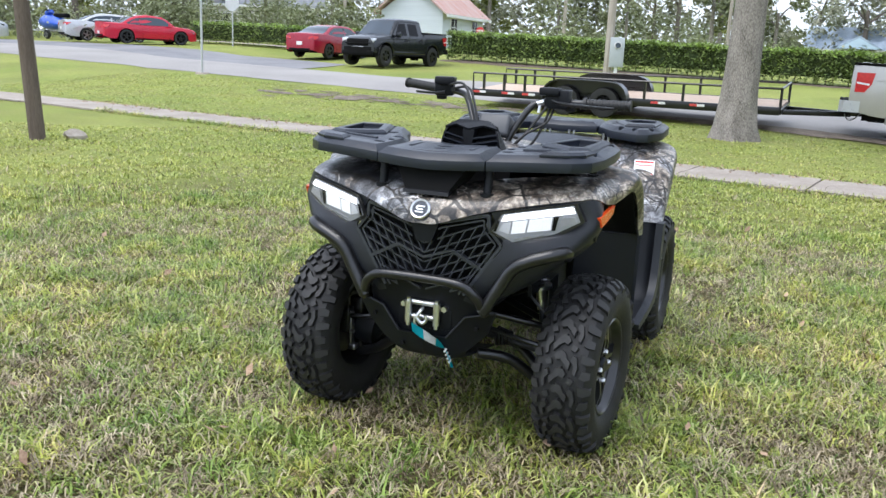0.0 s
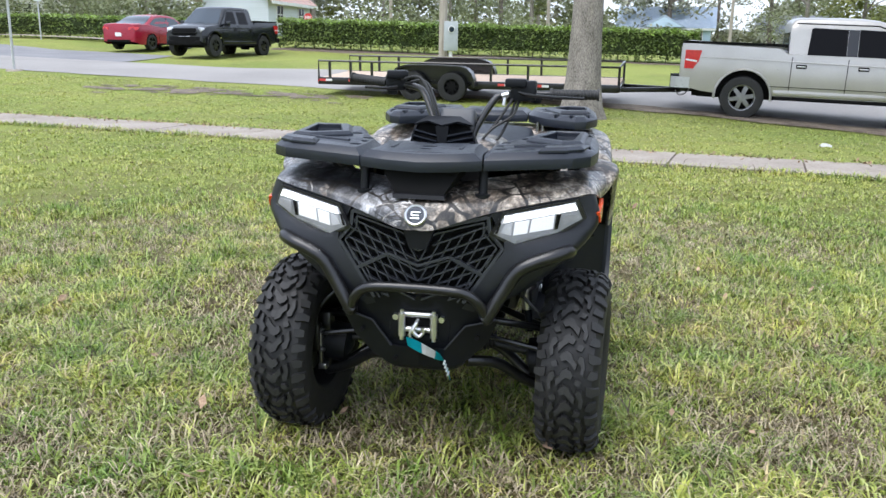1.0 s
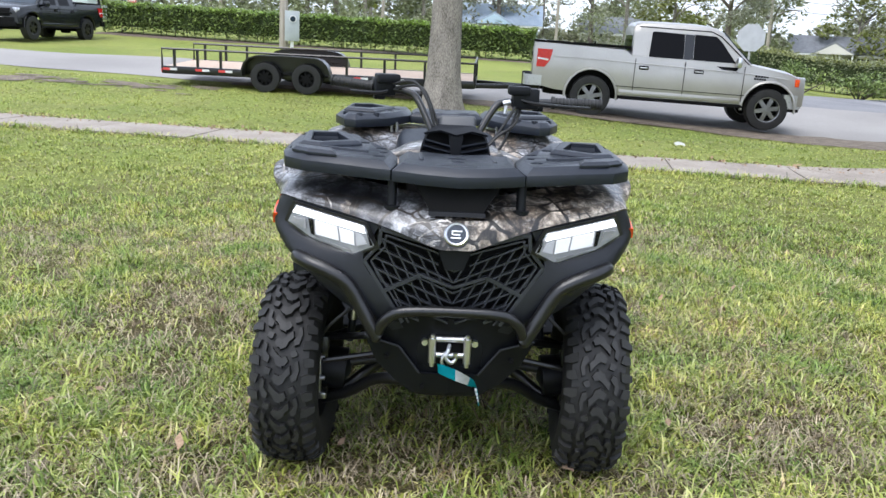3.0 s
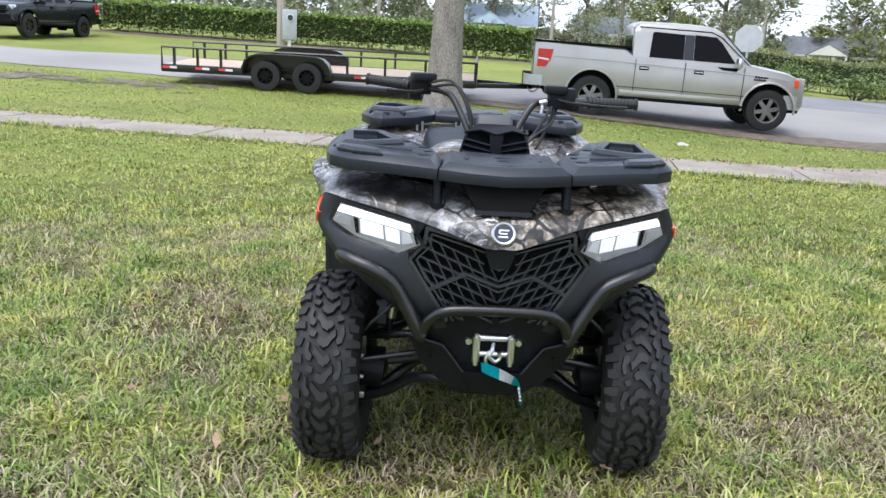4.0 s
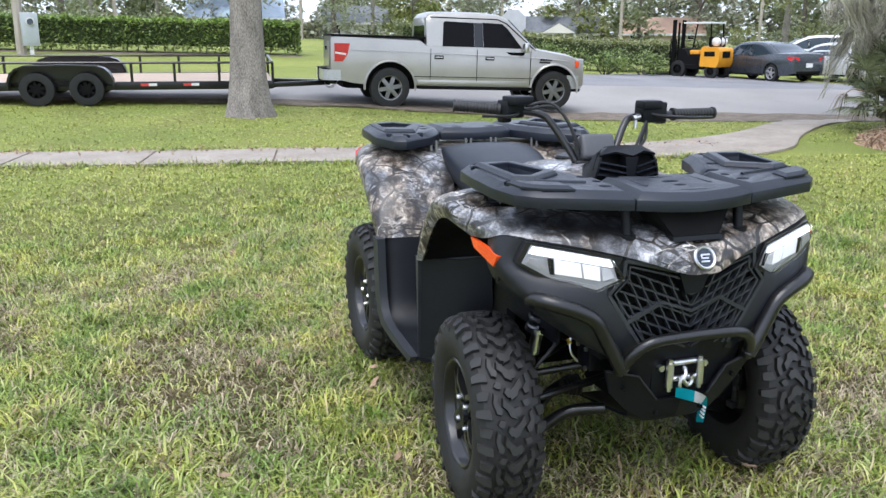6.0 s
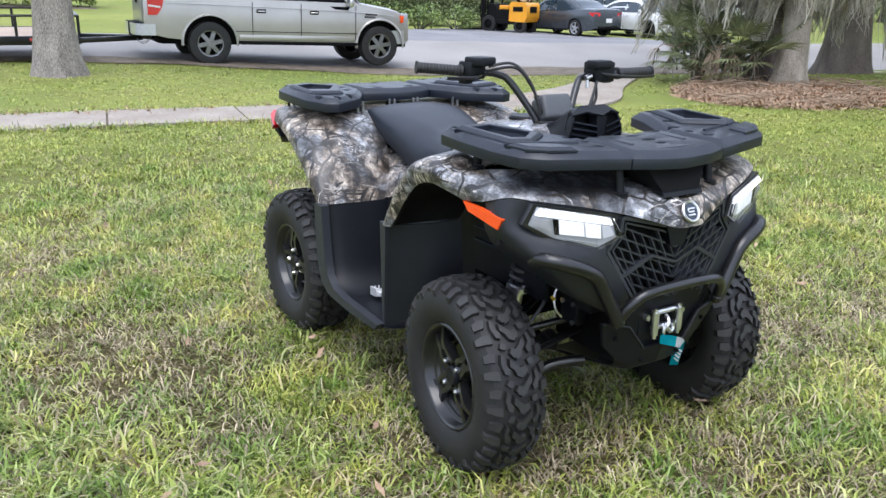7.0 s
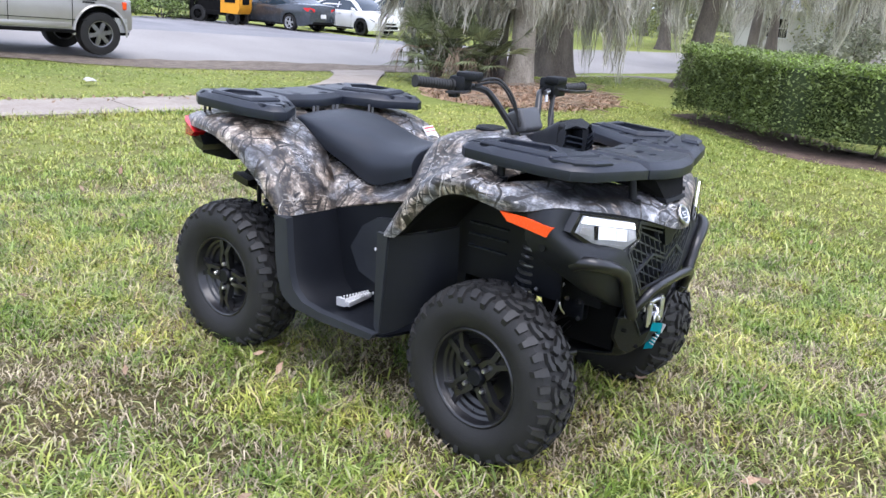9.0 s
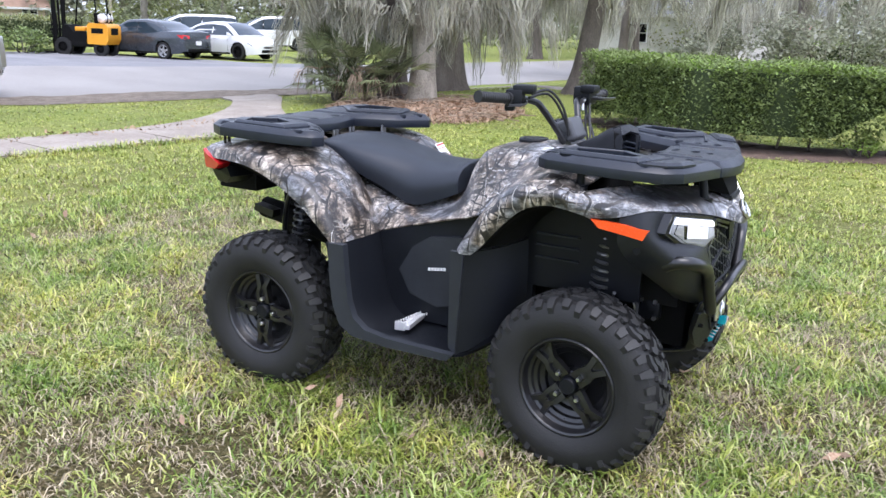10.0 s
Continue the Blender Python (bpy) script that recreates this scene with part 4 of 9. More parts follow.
    if bar:
        part("light_bar", boxes(((2.46, 0, 0.72 + lift), (0.05, 0.60, 0.06))), WHITE, t, "slim white light bar", bevel=0.01)
        part("push_bar", boxes(((2.44, 0, 0.50 + lift), (0.10, 1.6, 0.16)), ((2.49, 0, 0.88 + lift), (0.04, 1.25, 0.05))), DARK, t, bevel=0.02)
    else:
        part("name_bars", boxes(*[((1.42 + 0.055 * k, -1.003, 1.06 + lift), (0.038, 0.006, 0.04)) for k in range(5)]), DARK, t)
        part("aerial", tube([(1.45, -0.86, 1.25), (1.42, -0.88, 1.60)], 0.006, 6), DARK, t)
    return t


def profile(pts):
    """A smooth height line through points (x, z), as a function of x."""
    q = smooth_line([(x, z, 0) for x, z in pts], 8)
    px_, pz_ = [p.x for p in q], [p.y for p in q]
    return lambda x: float(np.interp(x, px_, pz_))


def car_cabin(t, paint, roof, belt, H, W, x0, x1, wind, back, pillars, wr):
    """Roof and pillars as one shell over the waist, with glass set a little proud of it."""
    wb = W * 0.462
    def width(z):
        return wb - (wb - wr) * min(1.0, max(0.0, (z - belt) / (H - belt))) ** 1.15
    bm, secs = bmesh.new(), []
    for x in np.linspace(x0, x1, 25):
        zh = roof(float(x))
        span = max(0.004, zh - 0.035 - belt + 0.03)
        side = [(width(belt - 0.03 + span * k / 4), belt - 0.03 + span * k / 4) for k in range(5)]
        w = side[-1][0]
        side += [(w - 0.018, zh - 0.012), (w - 0.06, zh + 0.004), (w * 0.5, zh + 0.026), (0.0, zh + 0.034)]
        ring = side + [(-y, z) for y, z in side[-2::-1]]
        bow = 0.16 if x > wind[1] else -0.10 if x < back[1] else 0.0
        near = min(1.0, abs(x - (wind[1] if x > 0 else back[1])) / 0.35)
        secs.append([bm.verts.new((float(x) + bow * near * (1 - min(1, abs(y) / wb) ** 2), y, z)) for y, z in ring])
    for a, b in zip(secs, secs[1:]):
        for k in range(len(a) - 1):
            bm.faces.new((a[k], a[k + 1], b[k + 1], b[k]))
    bm.faces.new(secs[0]), bm.faces.new(secs[-1][::-1])
    cab = part("roof", bm, paint, t)
    for name, (xa, xb), bow in (("windscreen", wind, 0.16), ("rear_window", back, -0.10)):
        rows = []
        for k in range(7):
            x = xa + (xb - xa) * (0.06 + 0.90 * k / 6)
            z = roof(x)
            w = width(z) - 0.075
            near = min(1.0, abs(x - xb) / 0.35)
            rows.append([(x + bow * near * (1 - (f * w / wb) ** 2) + (0.01 if bow > 0 else -0.01), f * w, z + 0.016 + 0.022 * (1 - f * f)) for f in (-1, -0.6, 0, 0.6, 1)])
        part(name, sheet(rows, 3, 0.010), SKYGLASS, cab)
    zl = belt + 0.025
    for sg in (1, -1):
        edges = [back[1] - 0.55 * (back[1] - back[0]), *pillars, wind[0] - 0.20]
        for k, (xa, xb) in enumerate(zip(edges, edges[1:])):
            xa, xb = xa + (0.028 if k else 0), xb - (0.028 if k < len(edges) - 2 else 0)
            pts = [(x, max(zl + 0.015, roof(x) - 0.085)) for x in np.linspace(xa, xb, 9)]
            low = [(xb, zl), (xa, zl)]
            part("side_window", plate([(x, sg * (width(z) + 0.006), z) for x, z in [*pts, *low]], 0.02, direction=(0, -sg, 0)), SKYGLASS, cab)
        for x in pillars:
            zt = roof(x) - 0.085
            part("door_pillar", plate([(x - 0.026, sg * (width(zl) + 0.004), zl), (x + 0.026, sg * (width(zl) + 0.004), zl), (x + 0.026, sg * (width(zt) + 0.004), zt), (x - 0.026, sg * (width(zt) + 0.004), zt)], 0.02, direction=(0, -sg, 0)), DARK, cab)
    return cab


def saloon(m, paint, label, L=4.5, W=1.78, H=1.42, rim_mat=None, wb=2.68, wheel_r=0.32, coupe=False, spokes=5, van=False, category="car", group=""):
    """A saloon, coupe or van: x ahead, origin between the axles on the ground."""
    t = thing("van" if van else "car", m, label, category, group)
    FA, RA, R = wb / 2, -wb / 2, wheel_r + 0.055
    xf = FA + (L - wb) * 0.47
    xr = RA - (L - wb) * 0.53
    belt = H * (0.64 if not van else 0.60)
    tail = H * (0.70 if not coupe else 0.68)
    rim_mat = rim_mat or STEEL
    if van:
        top = profile([(xr - 0.02, 0.62), (xr + 0.05, belt), (0, belt), (FA * 0.8, belt - 0.01), (FA + 0.3, belt * 0.92), (xf - 0.15, belt * 0.78), (xf, belt * 0.60), (xf + 0.02, belt * 0.55)])
        roof = profile([(xr + 0.02, belt), (xr + 0.10, belt + 0.32), (xr + 0.30, H - 0.04), (-0.4, H), (FA * 0.15, H - 0.03), (FA * 0.42, H - 0.13), (FA + 0.18, belt - 0.01)])
        x0, x1, wind, back, pillars, wr = xr + 0.03, FA + 0.16, (FA + 0.16, FA * 0.30), (xr + 0.03, xr + 0.28), (RA * 0.45, FA * 0.28), W * 0.39
    elif coupe:
        top = profile([(xr - 0.02, 0.60), (xr + 0.03, tail - 0.12), (xr + 0.12, tail), (RA, tail - 0.01), (RA * 0.3, belt), (FA * 0.5, belt), (FA + 0.25, belt * 0.95), (xf - 0.18, belt * 0.84), (xf, belt * 0.68), (xf + 0.02, belt * 0.6)])
        roof = profile([(RA - 0.42, tail - 0.03), (RA - 0.05, belt + 0.14), (RA + 0.45, H - 0.10), (RA + 0.95, H - 0.012), (RA + 1.25, H), (FA - 0.98, H - 0.035), (FA - 0.78, H - 0.11), (FA - 0.25, belt - 0.01)])
        x0, x1, wind, back, pillars, wr = RA - 0.40, FA - 0.26, (FA - 0.26, FA - 0.92), (RA - 0.40, RA + 0.62), (RA + 0.72,), W * 0.325
    else:
        top = profile([(xr - 0.02, 0.62), (xr + 0.03, tail - 0.14), (xr + 0.12, tail), (RA - 0.1, tail + 0.01), (RA * 0.4, belt + 0.01), (FA * 0.6, belt), (FA + 0.15, belt * 0.94), (xf - 0.22, belt * 0.80), (xf, belt * 0.62), (xf + 0.02, belt * 0.55)])
        roof = profile([(RA - 0.36, tail), (RA + 0.02, belt + 0.22), (RA + 0.42, H - 0.10), (RA + 0.85, H - 0.015), (-0.12, H), (FA - 0.88, H - 0.03), (FA - 0.66, H - 0.11), (FA - 0.02, belt - 0.01)])
        x0, x1, wind, back, pillars, wr = RA - 0.34, FA - 0.03, (FA - 0.03, FA - 0.82), (RA - 0.34, RA + 0.55), (RA * 0.03,), W * 0.345
    def base(x):
        return float(np.interp(x, [xr, xr + 0.3, xf - 0.4, xf], [0.34, 0.22, 0.20, 0.26]))
    def half(x):
        return W / 2 * float(np.interp(x, [xr, xr + 0.05, xr + 0.16, xr + 0.4, RA, FA, xf - 0.45, xf - 0.2, xf - 0.06, xf], [0.74, 0.85, 0.92, 0.975, 1.0, 1.0, 0.95, 0.86, 0.74, 0.60]))
    xs = sorted(set(stations(xr, xf, (FA, RA), R, 34)) | {round(xr + v, 3) for v in (0.02, 0.05, 0.09)} | {round(xf - v, 3) for v in (0.02, 0.05, 0.09, 0.14)})
    part("body", body_loft(xs, arch_low(base, (FA, RA), R, wheel_r), top, half, 0.035, 10, 0.07), paint, t)
    part("underbody", boxes(((0, 0, 0.36), (L * 0.84, W * 0.78, 0.26)), ((FA, 0, 0.5), (0.8, W * 0.80, 0.3)), ((RA, 0, 0.5), (0.8, W * 0.80, 0.3))), DARK, t)
    car_cabin(t, paint, roof, belt, H, W, x0, x1, wind, back, pillars, wr)
    for sg in (1, -1):
        mr = tube([(wind[0] - 0.30, sg * W * 0.49, belt + 0.03), (wind[0] - 0.33, sg * W * 0.54, belt + 0.07), (wind[0] - 0.36, sg * W * 0.575, belt + 0.075)], (0.035, 0.065), 8, flat=1.3)
        part("mirror", mr, paint, t)
        seams = (RA * 0.03, RA * 0.62, FA * 0.62) if not coupe else (RA * 0.42, FA * 0.58)
        part("door_gap", boxes(*[((x, sg * W * 0.4965, belt * 0.60), (0.008, 0.008, belt * 0.58)) for x in seams]), DARK, t)
        part("sill_trim", boxes(((0, sg * W * 0.488, 0.25), (wb - 2 * R - 0.06, 0.04, 0.06))), DARK, t, bevel=0.01)
        for x in ((seams[0] + 0.20, seams[1] + 0.20) if not coupe else (seams[0] + 0.22,)):
            part("door_handle", boxes(((x, sg * W * 0.496, belt * 0.88), (0.17, 0.03, 0.03))), paint, t, bevel=0.008)
        zt = tail if not van else belt + 0.1
        lamp = plate([(xr + 0.30, sg * W * 0.482, zt - 0.09), (xr + 0.10, sg * W * 0.462, zt - 0.22), (xr + 0.012, sg * W * 0.40, zt - 0.24), (xr + 0.004, sg * W * 0.27, zt - 0.22), (xr + 0.010, sg * W * 0.27, zt - 0.11), (xr + 0.03, sg * W * 0.41, zt - 0.08)], 0.03, direction=(1, -sg * 0.8, 0))
        part("tail_lamp", lamp, REDLENS, t, "red tail lamp")
        zh = top(xf - 0.2)
        head = plate([(xf - 0.42, sg * W * 0.47, zh - 0.05), (xf - 0.22, sg * W * 0.435, zh - 0.16), (xf - 0.035, sg * W * 0.34, zh - 0.18), (xf - 0.02, sg * W * 0.24, zh - 0.15), (xf - 0.06, sg * W * 0.27, zh - 0.09), (xf - 0.20, sg * W * 0.40, zh - 0.04)], 0.03, direction=(-1, -sg * 0.8, 0))
        part("headlamp", head, SKYGLASS, t, "clear headlamp")
        for a in (FA, RA):
            car_wheel(t, a, sg * (W / 2 - 0.11), wheel_r, 0.21, rim_mat, spokes, wheel_r * 0.70)
    part("lower_grille", boxes(((xf - 0.012, 0, 0.36), (0.05, W * 0.50, 0.12))), DARK, t, bevel=0.015)
    part("upper_grille", boxes(((xf - 0.006, 0, top(xf) - 0.06), (0.04, W * 0.34, 0.07))), DARK, t, bevel=0.015)
    part("rear_valance", boxes(((xr + 0.03, 0, 0.36), (0.10, W * 0.62, 0.10))), DARK, t, bevel=0.02)
    part("plate_bar", boxes(((xr - 0.008, 0, 0.62 if not coupe else 0.50), (0.012, 0.30, 0.15))), WHITE, t)
    if coupe:
        part("spoiler", sheet([[(xr + 0.04, y, tail + 0.075 - 0.03 * abs(y)) for y in (-0.72, -0.4, 0, 0.4, 0.72)], [(xr + 0.30, y, tail + 0.055 - 0.03 * abs(y)) for y in (-0.74, -0.4, 0, 0.4, 0.74)]], 2, 0.03), paint, t)
    return t


pickup(on_road(19.2, 0.835, 4.0, 0.02) @ pose(0, 0, 0, 0, 1.4, 0) @ Matrix.Scale(1.02, 4), SILVER, "silver crew-cab pickup parked on the road", WHEELGREY, 6)
pickup(on_ground(-2.51, 35.8, -122) @ Matrix.Scale(0.93, 4), BLACKP, "black lifted pickup parked on the grass by the drive", GLOSSBLK, 6, lift=0.05, bar=True, cover=False)
saloon(on_ground(-5.6, 39.9, 62), DKREDP, "dark red saloon car parked beside the black pickup", 4.6, 1.8, 1.45, GLOSSBLK)
saloon(on_ground(-15.5, 43.9, 38), REDP, "bright red coupe parked on the grass", 4.75, 1.88, 1.39, GLOSSBLK, 2.72, 0.34, True)
saloon(on_ground(-18.6, 46.6, 38), PEWTER, "pale silver saloon parked beside the red coupe", 4.7, 1.78, 1.43)
saloon(on_ground(28.8, 18.6, 72), GREYP, "dark grey saloon car parked across the road", 4.5, 1.76, 1.43, PEWTER)
saloon(on_ground(30.7, 16.3, -112), WHITEP, "white saloon car parked beside the grey one", 4.5, 1.76, 1.42, DARK)
saloon(on_ground(39.0, 21.6, 120), WHITEP, "white van parked behind the cars", 4.9, 1.9, 1.62, STEEL, 2.9, 0.34, van=True, category="van")
saloon(on_ground(40.0, 17.6, 115), WHITEP, "white people carrier parked behind the cars", 4.7, 1.9, 1.66, STEEL, 2.8, 0.34, van=True, category="van")
saloon(on_ground(-27.0, 47.0, 30), PEWTER, "silver van at the far end of the grass", 5.0, 1.95, 1.95, DARK, 2.9, 0.36, van=True, category="van")


def trailer():
    """Open flatbed trailer on two axles, hitched to the pickup; x ahead along the road."""
    t = thing("utility_trailer", on_road(18.3, -7.40, 6.0) @ pose(0, 0, 0.02, 2.8, 0, 0), "black flatbed utility trailer with low rails and timber deck", "trailer")
    x0, x1, hw, zb = -2.72, 3.95, 0.98, 0.37
    for sg in (1, -1):
        part("side_beam", boxes(((0.5 * (x0 + x1), sg * hw, zb - 0.02), (x1 - x0, 0.06, 0.16))), GLOSSBLK, t, bevel=0.006)
        part("top_rail", tube([(x0, sg * hw, zb), (x0, sg * hw, 0.79), (x1, sg * hw, 0.79), (x1, sg * hw, zb)], 0.026, 6), GLOSSBLK, t, "black steel top rail")
        for i, x in enumerate((-2.45, -1.95, -1.45, 1.25, 2.05, 2.9)):
            part("post", boxes(((x, sg * hw, 0.59), (0.05, 0.05, 0.40))), GLOSSBLK, t)
        fen = []
        for a in np.linspace(math.radians(18), math.radians(162), 9):
            fen.append((math.cos(a), math.sin(a)))
        pts = [(0.95, 0.34), (0.935, 0.48), (0.88, 0.62), (0.78, 0.71), (0.62, 0.76), (0.0, 0.775), (-0.62, 0.76), (-0.78, 0.71), (-0.88, 0.62), (-0.935, 0.48), (-0.95, 0.34)]
        fb = bmesh.new()
        inner = [(x * 0.97, z - 0.025) for x, z in pts]
        prism([*pts, *inner[::-1]], sg * (hw + 0.02), sg * (hw + 0.29), "y", fb)
        prism([*pts, *[(0.6, 0.50), (-0.6, 0.50)]], sg * (hw + 0.02), sg * (hw + 0.03), "y", fb)
        part("mudguard", fb, GLOSSBLK, t, "black steel double mudguard", bevel=0.004, seg=1)
        for x in (-0.44, 0.44):
            car_wheel(t, x, sg * (hw + 0.155), 0.315, 0.21, DARK, 8, 0.17)
        for k, x in enumerate((-2.55, -1.85, -1.35, 1.55, 2.35, 3.25)):
            part("marker", boxes(((x - 0.07, sg * (hw + 0.032), zb), (0.15, 0.006, 0.05))), DECALRED, t, "red reflective tape")
            part("marker", boxes(((x + 0.08, sg * (hw + 0.032), zb), (0.15, 0.006, 0.05))), WHITE, t, "white reflective tape")
    for i in range(9):
        part("deck_board", boxes((((x0 + x1) / 2, -0.86 + 0.215 * i, zb + 0.03), (x1 - x0 - 0.02, 0.205, 0.04))), DECKWOOD, t, "")
    for x in np.linspace(x0, x1, 7):
        part("cross_beam", boxes(((float(x), 0, zb - 0.04), (0.06, 1.94, 0.10))), GLOSSBLK, t)
    part("front_rail", tube([(x1, -hw, 0.79), (x1, hw, 0.79)], 0.026, 6), GLOSSBLK, t)
    part("front_post", boxes(*[((x1, y, 0.59), (0.05, 0.05, 0.40)) for y in (-0.95, 0.95)]), GLOSSBLK, t)
    tg = bmesh.new()
    for sg in (1, -1):
        box(tg, (x1 + 0.62, sg * 0.24, zb - 0.08), (1.35, 0.06, 0.10), rz=-sg * 0.34)
    box(tg, (x1 + 1.35, 0, zb - 0.06), (0.35, 0.10, 0.10))
    tongue = part("tongue", tg, GLOSSBLK, t, "black steel drawbar", bevel=0.005)
    part("jack", tube([(x1 + 1.05, 0.1, 0.30), (x1 + 1.05, 0.1, 0.62)], 0.03, 8), GLOSSBLK, tongue)
    for sg in (1, -1):
        part("safety_chain", tube([(x1 + 1.1, sg * 0.06, 0.40), (x1 + 1.2, sg * 0.10, 0.20), (x1 + 1.35, sg * 0.10, 0.22), (x1 + 1.5, sg * 0.06, 0.44)], 0.008, 6, smooth=4), STEEL, tongue)
    part("axle", tube([(-0.44, -1.0, 0.315), (-0.44, 1.0, 0.315)], 0.04, 8), DARK, t)
    part("axle", tube([(0.44, -1.0, 0.315), (0.44, 1.0, 0.315)], 0.04, 8), DARK, t)
    part("tail_lamp", boxes(((x0 - 0.01, -0.93, zb), (0.03, 0.12, 0.10))), REDLENS, t)
    part("tail_lamp", boxes(((x0 - 0.01, 0.93, zb), (0.03, 0.12, 0.10))), REDLENS, t)


trailer()


def forklift():
    t = thing("forklift", on_ground(27.45, 20.55, 93), "yellow forklift truck parked across the road", "forklift")
    prof = [(-1.02, 0.42), (-1.12, 0.60), (-1.12, 1.06), (-1.05, 1.16), (-0.42, 1.20), (-0.34, 1.10), (-0.32, 0.45)]
    part("counterweight", prism(prof, -0.54, 0.54, "y"), FORKY, t, "yellow steel counterweight with a black vent", bevel=0.06, seg=3)
    part("front_body", prism([(-0.33, 0.34), (-0.33, 0.86), (0.20, 0.84), (0.40, 1.10), (0.62, 1.12), (0.70, 0.34)], -0.50, 0.50, "y"), DARK, t, "black front body and floor", bevel=0.04)
    part("side_panel", boxes(((-0.05, 0, 0.98), (0.40, 1.02, 0.16))), FORKY, t, "yellow side panel", bevel=0.03)
    part("engine_vent", boxes(((-1.125, 0, 0.90), (0.02, 0.56, 0.24))), DARK, t)
    part("side_vent", boxes(((-0.72, 0.545, 0.92), (0.44, 0.012, 0.18)), ((-0.72, -0.545, 0.92), (0.44, 0.012, 0.18))), DARK, t)
    part("black_sill", boxes(((0.05, 0, 0.42), (1.1, 1.04, 0.18))), DARK, t, bevel=0.02)
    seat = boxes(((-0.32, 0, 0.98), (0.46, 0.48, 0.14)), ((-0.52, 0, 1.28), (0.12, 0.46, 0.55)))
    part("driver_seat", seat, DARK, t, bevel=0.04)
    for sg in (1, -1):
        part("roof_post", tube([(0.62, sg * 0.46, 0.9), (0.45, sg * 0.46, 2.05)], 0.03, 8), DARK, t)
        part("roof_post", tube([(-0.72, sg * 0.46, 1.05), (-0.66, sg * 0.46, 2.05)], 0.03, 8), DARK, t)
        part("mast_rail", boxes(((0.98, sg * 0.34, 1.15), (0.14, 0.07, 2.1))), DARK, t)
        part("fork", boxes(((1.62, sg * 0.24, 0.09), (1.1, 0.11, 0.045)), ((1.10, sg * 0.24, 0.38), (0.05, 0.11, 0.60))), DARK, t)
        car_wheel(t, 0.62, sg * 0.46, 0.33, 0.22, DARK, 6, 0.18)
        car_wheel(t, -0.78, sg * 0.42, 0.27, 0.18, DARK, 6, 0.15)
    part("roof_guard", boxes(((-0.12, 0, 2.08), (1.25, 1.0, 0.06)), *[((-0.12, y, 2.07), (1.2, 0.05, 0.05)) for y in (-0.3, 0, 0.3)]), WHITE, t, "pale roof guard", bevel=0.01)
    part("carriage", boxes(((1.07, 0, 0.62), (0.05, 0.95, 0.10)), ((1.07, 0, 0.92), (0.05, 0.95, 0.10)), *[((1.07, y, 1.1), (0.03, 0.04, 0.75)) for y in (-0.4, -0.2, 0, 0.2, 0.4)]), DARK, t)
    part("lift_chain", tube([(0.98, 0, 0.4), (0.98, 0, 2.1)], 0.04, 8), DARK, t)
    part("steering_wheel", tube([(0.2 + 0.05 * math.sin(a), 0.17 * math.cos(a), 1.28 + 0.15 * math.sin(a)) for a in np.linspace(0, 2 * math.pi, 16, endpoint=False)], 0.015, 6, closed=True), DARK, t)
    gas = revolve([(-0.40, 0.0), (-0.38, 0.10), (-0.32, 0.165), (0.32, 0.165), (0.38, 0.10), (0.40, 0.0)], 18, "y")
    g = part("gas_bottle", gas, WHITE, t, "white gas bottle strapped on top")
    g.location = (-0.80, 0, 1.37)
    for y in (-0.15, 0.15):
        part("strap", boxes(((0, y, 0), (0.345, 0.04, 0.345))), DARK, g, bevel=0.08)


forklift()


def jet_ski():
    t = thing("jet_ski", on_ground(-22.8, 49.6, 150, 0.45), "blue jet ski on a small boat trailer", "jet ski")
    rows = []
    for x, w, z0, z1 in ((-1.4, 0.50, 0.25, 0.55), (-0.8, 0.58, 0.12, 0.62), (0.0, 0.58, 0.08, 0.80), (0.7, 0.48, 0.12, 0.85), (1.2, 0.28, 0.28, 0.72), (1.5, 0.05, 0.5, 0.58)):
        rows.append([(x, 0, z0), (x, w * 0.7, z0 + 0.05), (x, w, (z0 + z1) / 2), (x, w * 0.55, z1), (x, 0, z1 + 0.06)])
    part("hull", sheet(rows, 3, 0.02, True), BLUECOVER, t, "glossy blue hull")
    part("seat", boxes(((-0.55, 0, 0.88), (1.1, 0.34, 0.22))), DARK, t, bevel=0.06)
    part("handlebar", tube([(0.35, -0.35, 1.15), (0.42, 0, 1.10), (0.35, 0.35, 1.15)], 0.03, 8), DARK, t)
    part("screen", boxes(((0.55, 0, 1.02), (0.40, 0.40, 0.22), 0, 0, 0.5)), BLUECOVER, t, bevel=0.06)
    part("trailer_frame", boxes(((0, 0.3, 0.02), (3.4, 0.06, 0.08)), ((0, -0.3, 0.02), (3.4, 0.06, 0.08)), ((0.2, 0, 0.02), (0.06, 1.4, 0.06))), GALV, t)
    for sg in (1, -1):
        w = car_wheel(t, -0.2, sg * 0.75, 0.25, 0.14, STEEL, 5)
        w.location.z = -0.2


jet_ski()

# ---- trees, hedges, moss, palmetto ----
def clump_points(centres, radii, n, flat=0.8):
    """Points on and in ragged clumps."""
    k = RNG.integers(0, len(centres), n)
    d = RNG.normal(size=(n, 3))
    d /= np.linalg.norm(d, axis=1)[:, None]
    r = np.asarray(radii)[k] * RNG.uniform(0.45, 1.08, n) ** 0.7
    d[:, 2] *= flat
    return np.asarray(centres)[k] + d * r[:, None]


